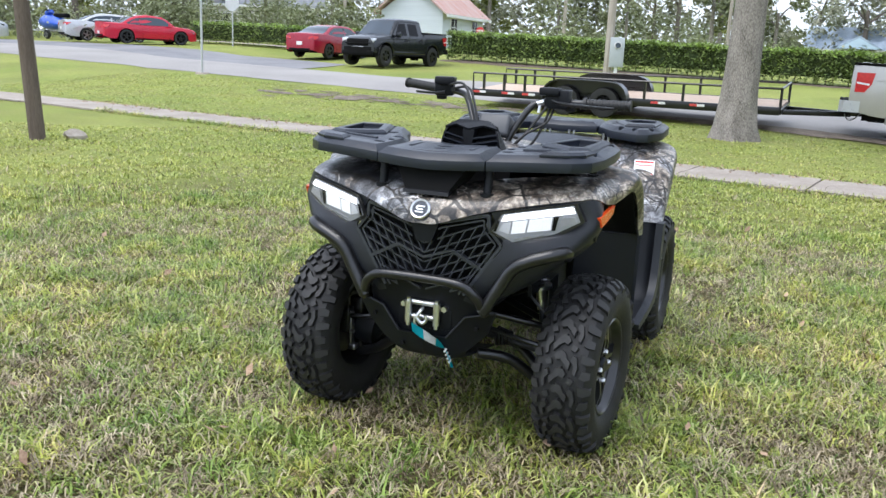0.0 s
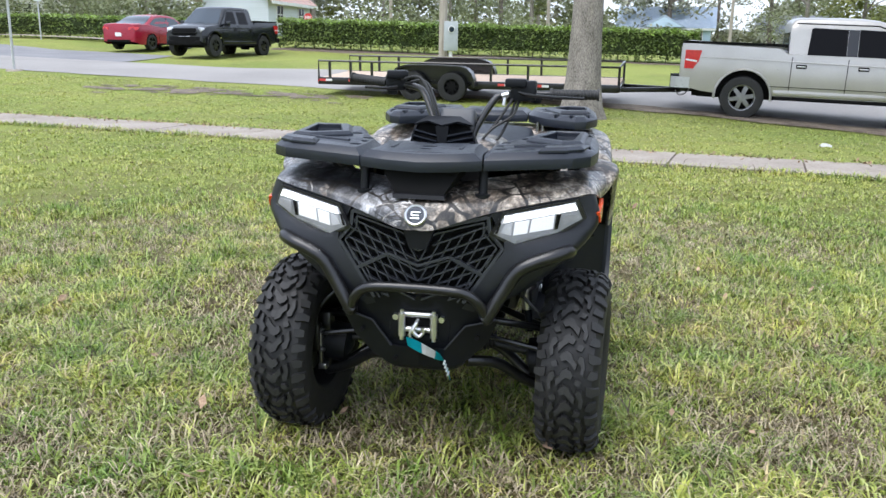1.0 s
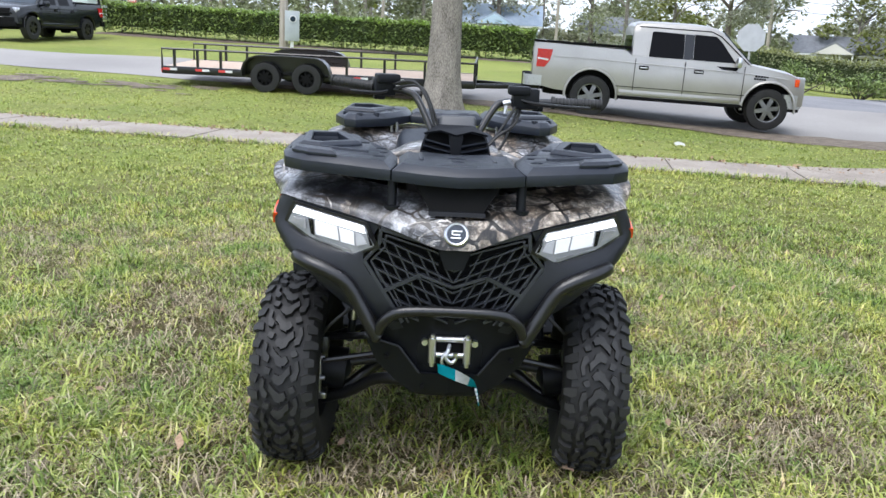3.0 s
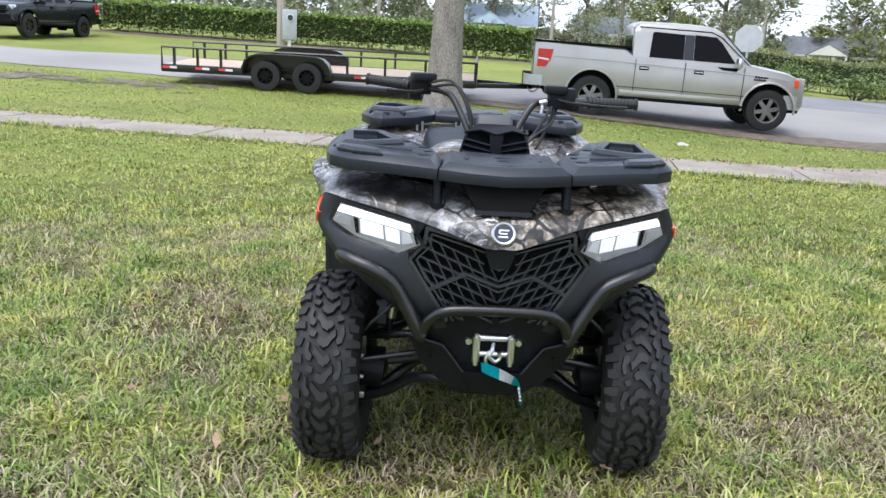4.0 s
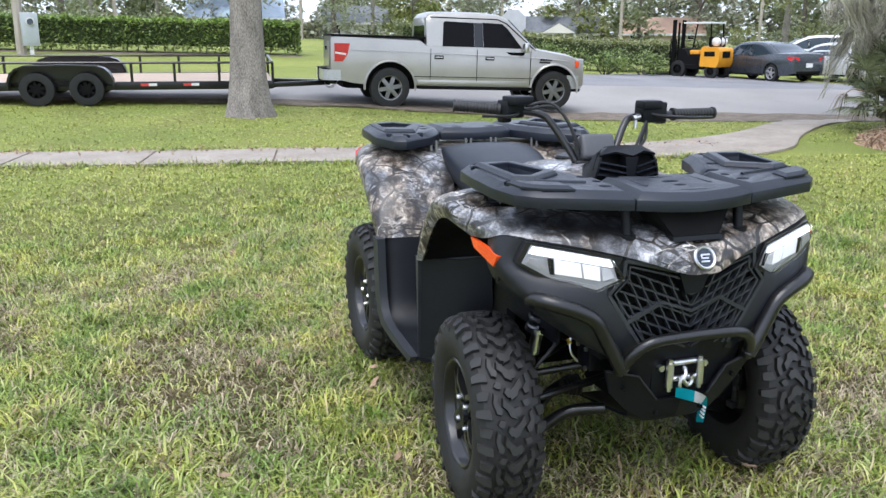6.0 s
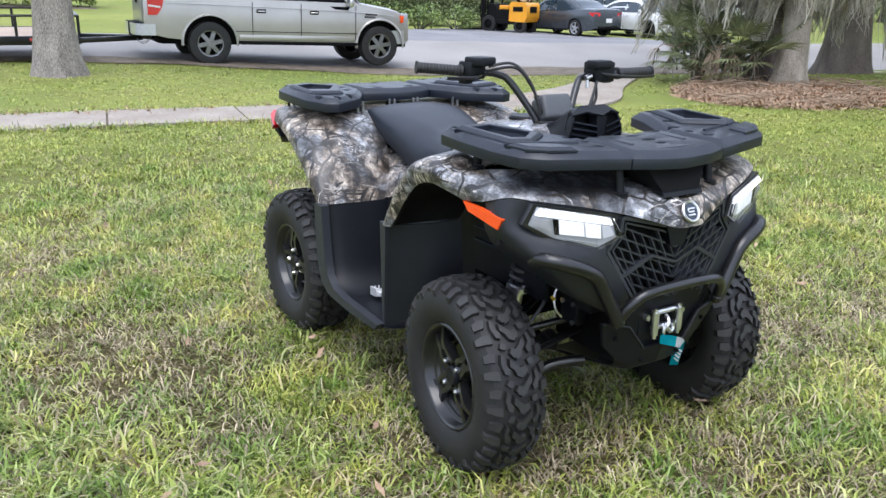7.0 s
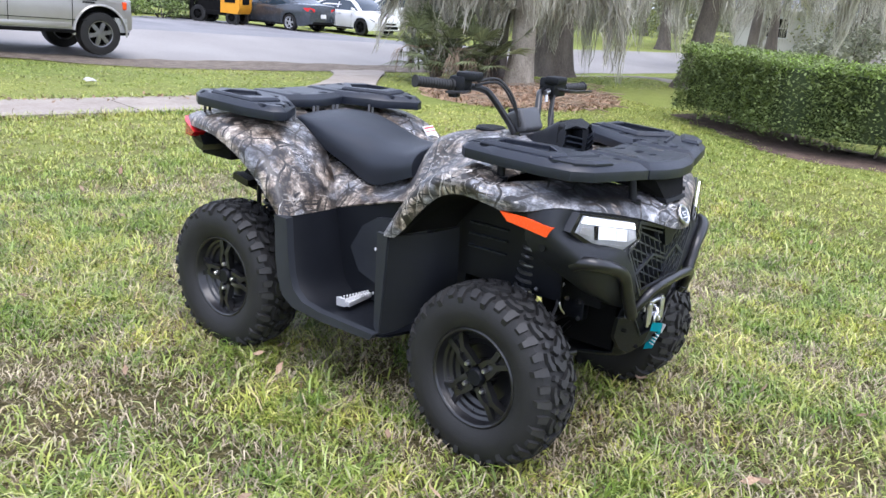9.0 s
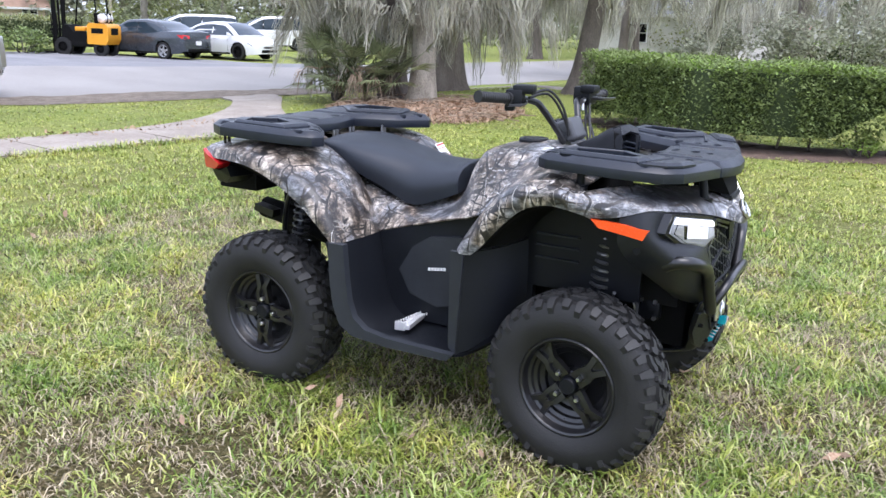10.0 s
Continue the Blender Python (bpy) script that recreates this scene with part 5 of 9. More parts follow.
def tree(x, y, height_, r, leafmat, label, crown_r=3.5, crown_z=None, n=3500, leaf=0.28, lean=(0, 0), bark=BARK, limbs=5, flare=1.45, name="tree", group="", clumps=16, trunk_top=None):
    root = thing(name, on_ground(x, y), label, "tree", group)
    rnd = random.Random(int(x * 31 + y * 17))
    top = trunk_top or height_ * 0.62
    crown_z = crown_z or height_ * 0.68
    bm = bmesh.new()
    prof = []
    rings = []
    sides = 20
    for i in range(13):
        t = i / 12
        z = -0.08 + top * t ** 1.25
        rad = r * (1 - 0.5 * t) * (1 + (flare - 1) * math.exp(-z / (r * 1.6)))
        ring = []
        for k in range(sides):
            a = 2 * math.pi * k / sides
            wob = 1 + 0.07 * noise.noise((math.cos(a) * 1.6, math.sin(a) * 1.6, z * 0.8 + x)) + (0.16 * max(0, math.sin(a * 5 + x)) * math.exp(-z / (r * 1.1)))
            ring.append(bm.verts.new((math.cos(a) * rad * wob + lean[0] * z, math.sin(a) * rad * wob + lean[1] * z, z)))
        rings.append(ring)
    for a, b in zip(rings, rings[1:]):
        for k in range(sides):
            bm.faces.new((a[k], a[(k + 1) % sides], b[(k + 1) % sides], b[k]))
    bm.faces.new(rings[-1])
    part("trunk", bm, bark, root, "")
    cx, cy = lean[0] * crown_z, lean[1] * crown_z
    for i in range(limbs):
        a = 2 * math.pi * i / limbs + rnd.uniform(-0.4, 0.4)
        z0 = top * rnd.uniform(0.7, 0.98)
        L = crown_r * rnd.uniform(0.55, 0.85)
        p0 = (lean[0] * z0, lean[1] * z0, z0)
        p1 = (p0[0] + math.cos(a) * L * 0.45, p0[1] + math.sin(a) * L * 0.45, z0 + height_ * 0.10)
        p2 = (p0[0] + math.cos(a) * L, p0[1] + math.sin(a) * L, z0 + height_ * rnd.uniform(0.12, 0.24))
        part("limb", tube([p0, p1, p2], (r * 0.42, r * 0.10), 8, smooth=4), bark, root)
    cs, rs = [], []
    for i in range(clumps):
        a, q = rnd.uniform(0, 2 * math.pi), math.sqrt(rnd.random())
        zz = rnd.uniform(-1, 1)
        w = math.sqrt(max(0.05, 1 - zz * zz * 0.8))
        cs.append((cx + math.cos(a) * q * crown_r * w * 0.85, cy + math.sin(a) * q * crown_r * w * 0.85, crown_z + zz * (height_ - crown_z) * 0.75))
        rs.append(crown_r * rnd.uniform(0.22, 0.42))
    me = leaf_mesh("crown", clump_points(cs, rs, n), leaf)
    link_mesh("crown", me, leafmat, root, "", False)
    return root


def hedge(path, width, tall, n, leaf, label, tip_share=0.22, inner=LEAF1, tips=LEAF2, shag=0.05, open_y=None):
    """A clipped hedge along a path of (x, y): a core coloured as inner shade, dense leaves, brighter tips on top, bare
    stems below.
    """
    x0, y0 = path[0]
    root = thing("hedge", on_ground(x0, y0), label, "hedge")
    z0 = float(height(x0, y0))
    P = np.array(path, float)
    seg = np.linalg.norm(np.diff(P, axis=0), axis=1)
    total = seg.sum()
    def along(d):
        c = np.concatenate([[0], np.cumsum(seg)])
        return np.stack([np.interp(d, c, P[:, 0]), np.interp(d, c, P[:, 1])], 1)
    # Solid core whose dark colour stands in for shade among the inner leaves.
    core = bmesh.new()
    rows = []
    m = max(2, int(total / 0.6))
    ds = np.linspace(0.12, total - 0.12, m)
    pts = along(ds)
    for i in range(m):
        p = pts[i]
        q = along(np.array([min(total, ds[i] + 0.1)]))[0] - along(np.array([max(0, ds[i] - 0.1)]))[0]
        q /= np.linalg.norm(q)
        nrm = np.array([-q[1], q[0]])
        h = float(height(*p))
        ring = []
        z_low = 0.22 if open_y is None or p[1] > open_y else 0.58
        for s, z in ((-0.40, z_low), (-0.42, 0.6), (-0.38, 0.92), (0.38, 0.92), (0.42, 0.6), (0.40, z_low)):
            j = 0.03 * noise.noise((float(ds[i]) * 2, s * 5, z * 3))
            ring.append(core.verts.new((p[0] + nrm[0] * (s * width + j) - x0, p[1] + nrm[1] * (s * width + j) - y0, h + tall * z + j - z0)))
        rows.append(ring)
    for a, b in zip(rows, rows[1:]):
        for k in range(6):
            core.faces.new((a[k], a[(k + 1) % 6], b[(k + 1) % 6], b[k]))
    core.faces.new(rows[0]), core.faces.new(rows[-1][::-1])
    part("core", core, HEDGESHADE, root, "")
    def scatter(k, top_only):
        d = RNG.uniform(0, total, k)
        base = along(d)
        e = along(np.clip(d + 0.05, 0, total)) - along(np.clip(d - 0.05, 0, total))
        e /= np.linalg.norm(e, axis=1)[:, None]
        nrm = np.stack([-e[:, 1], e[:, 0]], 1)
        side = RNG.uniform(-0.5, 0.5, k)
        z = RNG.uniform(0.08, 1.0, k)
        if top_only:
            z = 1 - np.abs(RNG.normal(0, 0.05, k))
        else:
            face = RNG.random(k)
            side = np.where(face < 0.38, -0.5, np.where(face < 0.76, 0.5, side))
            if open_y is not None:
                low = np.where(base[:, 1] < open_y, 0.34 + 0.14 * np.sin(d * 4.1) + 0.1 * np.sin(d * 9.7), 0.08)
                z = low + (1 - low) * z
            z = np.where(face >= 0.76, 1.0, z)
            endcap = RNG.random(k) < min(0.2, width / total)
            pick = RNG.random(k) < 0.5
            base = np.where(endcap[:, None], np.where(pick[:, None], P[0], P[-1]), base)
            side = np.where(endcap, RNG.uniform(-0.5, 0.5, k), side)
        wav = 1 + 0.05 * np.sin(d * 2.7) + 0.035 * np.sin(d * 6.1 + 1)
        wav = wav + 0.055 * np.sin(d * 9.3 + z * 7) * np.sin(z * 11 + d * 3.7)
        off = (side * width)[:, None] * nrm * wav[:, None] + RNG.normal(0, shag, (k, 2))
        xy_ = base + off
        zz = height(xy_[:, 0], xy_[:, 1]) + tall * z * (1 + 0.03 * np.sin(d * 3.3 + 2)) + RNG.normal(0, shag * 0.7, k)
        return np.stack([xy_[:, 0] - x0, xy_[:, 1] - y0, zz - z0], 1)
    link_mesh("leaves", leaf_mesh("leaves", scatter(n, False), leaf), inner, root, "", False)
    # Top leaves take a lighter green, which paints in light from above.
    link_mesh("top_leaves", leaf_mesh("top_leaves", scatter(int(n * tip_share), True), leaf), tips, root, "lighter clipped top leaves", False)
    stems = bmesh.new()
    for i in range(int(total / 0.45)):
        p = along(np.array([0.25 + 0.45 * i]))[0] + RNG.normal(0, 0.12, 2)
        h = float(height(*p))
        tube([(p[0] - x0, p[1] - y0, h - 0.03 - z0), (p[0] - x0 + RNG.normal(0, 0.06), p[1] - y0 + RNG.normal(0, 0.06), h + tall * 0.5 - z0)], 0.018, 5, stems)
    tagged(part("stems", stems, DARKBARK, root, ""), kind="stuff")
    return root


def bush(x, y, r, tall, n, leaf, m, label):
    root = thing("bush", on_ground(x, y), label, "bush")
    cs = [(RNG.normal(0, r * 0.45), RNG.normal(0, r * 0.45), tall * RNG.uniform(0.3, 0.75)) for _ in range(8)]
    st = bmesh.new()
    for c in cs:
        tube([(c[0] * 0.15, c[1] * 0.15, -0.03), c], (0.03, 0.012), 5, st)
    tagged(part("stems", st, DARKBARK, root), kind="stuff")
    pts = clump_points(cs, [r * 0.5] * 8, n, tall / r * 0.6)
    pts[:, 2] = np.abs(pts[:, 2])
    link_mesh("leaves", leaf_mesh("leaves", pts, leaf), m, root, "", False)


# Very dark green: the hedge's inner shade is put into this colour.
HEDGESHADE = mat("hedge_inside_shade", (0.025, 0.04, 0.012), (0.055, 0.075, 0.024), 6, 0.9, bump=0.8, bscale=30)


def moss(root, anchors, n_each, length, spread=0.35):
    """Hanging bundles below anchor points: ribbons that draw together and thin out downwards."""
    A0 = np.asarray(anchors, float)
    k = len(A0)
    n_each = int(n_each * 1.45)
    A = np.repeat(A0, n_each, axis=0)
    n = len(A)
    lf = np.repeat(RNG.uniform(0.25, 1.15, k) ** 1.3, n_each)
    wide = np.repeat(RNG.uniform(0.35, 1.0, k), n_each)
    off = RNG.normal(0, spread * 0.55, (n, 3)) * np.array([1, 1, 0.5]) * wide[:, None]
    L = length * lf * RNG.uniform(0.45, 1.1, n)
    w = RNG.uniform(0.007, 0.026, n)
    a = RNG.uniform(0, np.pi, n)
    d = np.stack([np.cos(a), np.sin(a), np.zeros(n)], 1)
    sway = np.repeat(RNG.normal(0, 0.17, (k, 3)) * np.array([1, 1, 0]), n_each, axis=0)
    segs = 5
    rows = []
    for j in range(segs + 1):
        t = j / segs
        q = A + off * np.array([1 - 0.55 * t, 1 - 0.55 * t, 1]) + sway * t - np.array([0, 0, 1]) * (L * t)[:, None] + RNG.normal(0, 0.048, (n, 3)) * (1 if j else 0)
        ww = (w * (1 - 0.75 * t))[:, None]
        rows.append(np.stack([q - d * ww, q + d * ww], 1))
    V = np.stack(rows, 1).reshape(-1, 3)
    base = np.arange(n)[:, None] * (segs + 1) * 2
    F = []
    for j in range(segs):
        F.append(np.concatenate([base + 2 * j, base + 2 * j + 1, base + 2 * j + 3, base + 2 * j + 2], 1))
    return tagged(link_mesh("moss", mesh_np("moss", V, np.concatenate(F)), MOSS, root, "", False), "hanging grey-green moss strands", kind="stuff")


def palmetto(x, y, fronds, R, label, dead=8):
    root = thing("palmetto", on_ground(x, y), label, "palm")
    for kind, count, m in (("fronds", fronds, PALML), ("dead_fronds", dead, PALMDRY)):
        V, F3 = [], []
        st = bmesh.new()
        for i in range(count):
            a = RNG.uniform(0, 2 * math.pi)
            up = RNG.uniform(0.0, 1.35) if kind == "fronds" else RNG.uniform(-0.75, -0.1)
            L = R * (RNG.uniform(0.5, 0.9) if kind == "fronds" else RNG.uniform(0.15, 0.4))
            d = np.array([math.cos(a) * math.cos(up), math.sin(a) * math.cos(up), math.sin(up)])
            base = np.array([RNG.normal(0, 0.18), RNG.normal(0, 0.18), 0.30 if kind == "fronds" else 0.62])
            tip = base + d * L
            tube([tuple(base - d * 0.1), tuple(base + d * L * 0.5 + np.array([0, 0, 0.05])), tuple(tip)], (0.014, 0.007), 5, st)
            side = np.cross(d, [0, 0, 1])
            side /= np.linalg.norm(side) + 1e-6
            nrm = np.cross(side, d)
            for k in range(17):
                b = -1.35 + 2.7 * k / 16
                dr = d * math.cos(b) + side * math.sin(b) * 1.0
                if kind != "fronds":
                    dr = dr * 0.55 + RNG.normal(0, 0.22, 3) + np.array([0, 0, -0.35])
                ln = R * (0.52 if kind == "fronds" else 0.42) * (1 - 0.25 * abs(b)) * RNG.uniform(0.85, 1.1)
                droop = np.array([0, 0, -0.22 if kind == "fronds" else -0.75]) * ln
                wv = nrm * 0.25 + np.cross(dr, nrm)
                wv = wv / np.linalg.norm(wv) * (0.018 if kind == "fronds" else 0.009)
                s = len(V)
                V += [tip, tip + dr * ln * 0.45 + wv, tip + dr * ln * 0.45 - wv, tip + dr * ln + droop]
                F3 += [(s, s + 1, s + 2), (s + 1, s + 3, s + 2)]
        tagged(part("stalk", st, m, root), kind="stuff")
        link_mesh(kind, mesh_np(kind, np.array(V), np.zeros((0, 4), int), np.array(F3)), m, root, "green fan fronds" if kind == "fronds" else "brown dead fronds", False)
    return root


# the tree on the verge
tree(5.15, 15.2, 11, 0.33, LEAF3, "tall grey-barked tree on the grass verge", 4.2, 8.2, 6000, 0.20, (0.012, 0.0), BARK, 6, 1.3, trunk_top=7.2)

# mossy oaks and palmetto in a bed of litter
def litter_bed():
    V = []
    n = 6500
    a, q = RNG.uniform(0, 2 * np.pi, n), np.sqrt(RNG.random(n))
    x, y = 11.7 + 2.3 * q * np.cos(a), 5.35 + 1.7 * q * np.sin(a)
    z = height(x, y) + 0.02 + 0.10 * (1 - q) * RNG.random(n)
    pts = np.stack([x, y, z], 1)
    me = leaf_mesh("leaf_litter", pts, 0.15, 0.15, 0, 0.55)
    ob = link_mesh("leaf_litter", me, STRAWLITTER, None, "", False)
    tagged(ob, "dry brown leaves and twigs under the oaks", "leaf litter", "", "stuff")
    bm = bmesh.new()
    for i in range(160):
        a, q = random.uniform(0, 2 * math.pi), math.sqrt(random.random())
        x, y = 11.6 + 2.2 * q * math.cos(a), 5.3 + 1.6 * q * math.sin(a)
        b = random.uniform(0, math.pi)
        L = random.uniform(0.15, 0.55)
        z = float(height(x, y)) + random.uniform(0.03, 0.14)
        tube([(x - math.cos(b) * L, y - math.sin(b) * L, z), (x, y, z + 0.03), (x + math.cos(b) * L, y + math.sin(b) * L, z - 0.02)], (0.009, 0.005), 5, bm)
    ob = part("twigs", bm, PALMDRY, None)
    tagged(ob, "dry twigs strewn over the leaf litter", "twigs", "", "stuff")
    bed = bmesh.new()
    c = bed.verts.new((11.7, 5.35, 0.07))
    ring = []
    for k in range(40):
        a = 2 * math.pi * k / 40
        rr = 1 + 0.10 * noise.noise((math.cos(a) * 2, math.sin(a) * 2, 1))
        x, y = 11.7 + 2.35 * rr * math.cos(a), 5.35 + 1.75 * rr * math.sin(a)
        ring.append(bed.verts.new((x, y, float(height(x, y)) - 0.02)))
    for k in range(40):
        bed.faces.new((c, ring[k], ring[(k + 1) % 40]))
    tagged(part("litter_ground", bed, STRAWLITTER, None), "brown litter-covered ground under the oaks", "ground", "", "structure")


litter_bed()
oak1 = tree(12.5, 5.56, 11, 0.235, LEAF5, "pale-barked oak hung with moss in a litter bed", 4.5, 8.0, 5000, 0.2, (0.01, -0.01), PALEBARK, 6, 1.4, name="oak_tree", trunk_top=6.5)
oak2 = tree(17.5, 5.75, 12, 0.44, LEAF5, "thick dark oak trunk hung with moss", 5.5, 8.5, 6000, 0.22, (0.03, 0.0), DARKBARK, 7, 1.4, name="oak_tree", trunk_top=6.5)
oak3 = tree(16.9, 2.55, 12, 0.26, LEAF5, "leaning dark oak behind the clipped hedge", 5.5, 8.5, 6000, 0.22, (0.03, -0.14), DARKBARK, 7, 1.5, name="oak_tree", trunk_top=6.5)
oak4 = tree(13.3, 6.25, 9, 0.24, LEAF5, "dark slim trunk among palmetto fronds", 3.2, 7.0, 2500, 0.2, (0.0, -0.03), DARKBARK, 5, 1.4, name="oak_tree", trunk_top=5.5)


def around(k, r, z0, z1, cx=0.0, cy=0.0):
    return [(cx + RNG.uniform(-r, r), cy + RNG.uniform(-r, r), RNG.uniform(z0, z1)) for _ in range(k)]


moss(oak1, around(34, 1.3, 1.7, 3.0, 0.4, 0.6), 44, 1.3, 0.26)
moss(oak1, around(16, 1.0, 1.6, 2.4, 1.6, -0.6), 44, 1.2, 0.22)
moss(oak2, around(44, 2.2, 2.0, 3.4, -1.0, -0.6), 44, 1.7, 0.32)
moss(oak3, around(44, 2.6, 2.2, 3.6, 0.8, -1.0), 40, 1.5, 0.34)
moss(oak4, around(40, 1.2, 1.5, 2.7, -0.6, 0.6), 40, 1.25, 0.25)
palmetto(12.3, 6.5, 34, 1.10, "green palmetto clump with brown dead fronds", 16)
palmetto(12.3, 7.25, 26, 0.98, "low palmetto with spreading fan fronds", 3)
palmetto(13.1, 7.1, 28, 1.22, "tall palmetto clump under the oaks", 4)
bush(12.8, 7.3, 0.6, 1.25, 1400, 0.085, LEAF5, "dark leafy shrub behind the palmetto")

for x, y, r, h in ((22.5, -3.2, 1.3, 2.2), (24.0, -5.8, 1.5, 2.4), (22.6, -0.6, 0.9, 1.5), (27.0, -8.0, 1.6, 2.6), (25.5, -2.0, 1.2, 2.0)):
    bush(x, y, r, h, 1700, 0.15, LEAF5, "grey-green shrub below the mossy oaks")

for x, y, r, h in ((-9.0, 53.5, 1.8, 2.8), (-12.5, 54.5, 2.0, 3.2), (-16.0, 55.5, 1.9, 3.0), (-19.5, 56.5, 2.0, 3.2), (-6.0, 53.0, 1.6, 2.4)):
    bush(x, y, r, h, 1500, 0.24, LEAF3, "tall loose green shrub behind the far hedge")

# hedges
hedge([xy(34.2, -21.2), xy(34.2, -14), xy(34.6, -3.2)], 1.3, 1.22, 14000, 0.15, "long clipped green hedge with sunlit top put into leaf colour", 0.4, LEAF6)
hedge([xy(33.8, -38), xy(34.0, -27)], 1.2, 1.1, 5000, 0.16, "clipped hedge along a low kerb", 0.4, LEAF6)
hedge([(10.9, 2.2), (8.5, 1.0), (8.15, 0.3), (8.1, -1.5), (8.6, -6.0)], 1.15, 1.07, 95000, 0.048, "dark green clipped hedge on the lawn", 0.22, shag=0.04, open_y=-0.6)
hedge([xy(36.5, 1.0), xy(36.5, 14.5)], 1.6, 1.25, 11000, 0.115, "loose yellow-green hedge across the road", 0.6, LEAF3, LEAF4, 0.10)
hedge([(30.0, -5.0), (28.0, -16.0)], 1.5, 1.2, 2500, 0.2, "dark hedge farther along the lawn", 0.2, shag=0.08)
for s, u, r, h in ((31.6, 6.4, 0.9, 1.1), (32.2, 8.6, 0.8, 1.0), (33.0, 10.5, 0.9, 1.0), (33.4, 3.2, 1.0, 0.9)):
    bush(*xy(s, u), r, h, 900, 0.13, LEAF6, "rounded green bush on the far verge")
for x, y, r, h in ((7.75, -0.55, 0.22, 0.40), (7.7, -1.15, 0.26, 0.50), (7.75, -1.75, 0.30, 0.52), (7.8, -2.6, 0.28, 0.46), (7.85, -3.5, 0.32, 0.55), (8.0, -4.4, 0.3, 0.5)):
    bush(x, y, r, h, 420, 0.055, LEAF2, "young light green shrub at the hedge foot")



def bed_strip(name, path, half, material, label, category):
    """A ragged band of ground cover along a path."""
    pts = smooth_line([(x, y, 0) for x, y in path], 8)
    bm = bmesh.new()
    rows = []
    for i, p in enumerate(pts):
        q = (pts[min(i + 1, len(pts) - 1)] - pts[max(i - 1, 0)]).normalized()
        nrm = Vector((-q.y, q.x, 0))
        row = []
        for k, s_ in enumerate((-1, -0.5, 0, 0.5, 1)):
            w = half * s_ * (1 + (0.35 * noise.noise((p.x * 1.7 + s_ * 5, p.y * 1.7, 2.0)) if abs(s_) == 1 else 0))
            x, y = p.x + nrm.x * w, p.y + nrm.y * w
            row.append(bm.verts.new((x, y, float(height(x, y)) + (0.035 if abs(s_) < 1 else -0.005))))
        rows.append(row)
    for a, b in zip(rows, rows[1:]):
        for k in range(4):
            bm.faces.new((a[k], a[k + 1], b[k + 1], b[k]))
    tagged(part(name, bm, material, None), label, category, "", "structure")


bed_strip("mulch_bed", [(11.3, 2.1), (8.5, 0.95), (8.1, 0.3), (8.05, -1.5), (8.5, -6.5)], 0.70, MULCH, "brown mulch and bare soil under the clipped hedge", "mulch")
# distant trees all round
KINDS = ((LEAF3, "green broadleaf tree in the distance", BARK), (LEAF5, "grey-green oak in the distance", DARKBARK), (LEAF4, "yellow-green tree in the distance", BARK), (LEAF3, "dull green tree in the distance", DARKBARK))
rt = random.Random(11)
for ring, (dist, step) in enumerate(((64, 6.5), (84, 5.0), (112, 4.6))):
    b = 48.0
    while b > -142:
        d = dist * rt.uniform(0.9, 1.12)
        if ring == 0 and (-8 < b < 8 or -33 < b < -19 or -56 < b < -42):
            b -= step
            continue
        a = math.radians(b)
        x, y = -math.sin(a) * d, math.cos(a) * d
        k = KINDS[rt.randrange(4)]
        h = rt.uniform(7, 12) * (0.8 + dist / 200)
        cr = rt.uniform(3.0, 4.8)
        tree(x, y, h, rt.uniform(0.2, 0.34), k[0], k[1], cr, h * 0.42, 2300 if ring else 5200, 0.50 if ring else 0.23, (rt.uniform(-0.03, 0.03), 0), k[2], 3, 1.3, group="distant trees", clumps=20, trunk_top=h * 0.5)
        b -= step * rt.uniform(0.75, 1.25)
mossy = []
for x, y, h in ((44, 4, 11), (47, -6, 12), (42, -14, 11), (38, -22, 12), (50, 10, 12), (35, -30, 11), (52, -2, 12)):
    o = tree(x, y, h, 0.32, LEAF5, "big mossy oak beyond the far road", 5.5, h * 0.62, 2600, 0.36, (0.02, 0.02), DARKBARK, 5, 1.4, name="oak_tree", group="mossy oaks", trunk_top=6)
    moss(o, around(26, 4.6, 2.8, 4.6), 24, 1.5, 0.6)
for x, y, h in ((25.5, -4.5, 10), (29.5, -10.5, 11), (31.0, 0.5, 11), (26.0, -15.0, 11), (33.5, -6.0, 11)):
    o = tree(x, y, h, 0.22, LEAF5, "mossy oak beyond the clipped hedge", 4.6, h * 0.66, 2600, 0.26, (0.02, -0.04), DARKBARK, 5, 1.4, name="oak_tree", group="mossy oaks", trunk_top=6)
    moss(o, around(26, 3.4, 2.0, 3.6), 30, 1.5, 0.42)
# a far wood that closes the view; its pale leaf colour holds the haze
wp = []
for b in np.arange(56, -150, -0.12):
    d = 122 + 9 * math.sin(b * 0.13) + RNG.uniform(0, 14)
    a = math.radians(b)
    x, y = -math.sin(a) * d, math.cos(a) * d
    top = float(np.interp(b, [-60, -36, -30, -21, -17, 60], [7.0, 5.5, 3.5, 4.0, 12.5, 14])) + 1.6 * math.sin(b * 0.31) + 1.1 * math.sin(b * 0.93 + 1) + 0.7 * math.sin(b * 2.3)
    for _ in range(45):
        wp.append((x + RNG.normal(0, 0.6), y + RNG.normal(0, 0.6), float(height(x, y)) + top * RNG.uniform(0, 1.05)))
wood = link_mesh("far_wood", leaf_mesh("far_wood", np.array(wp), 0.85, 0.8), HAZELEAF, None, "", False)
tagged(wood, "grey-green woods on the skyline with haze in the leaf colour", "woods", "", "stuff")
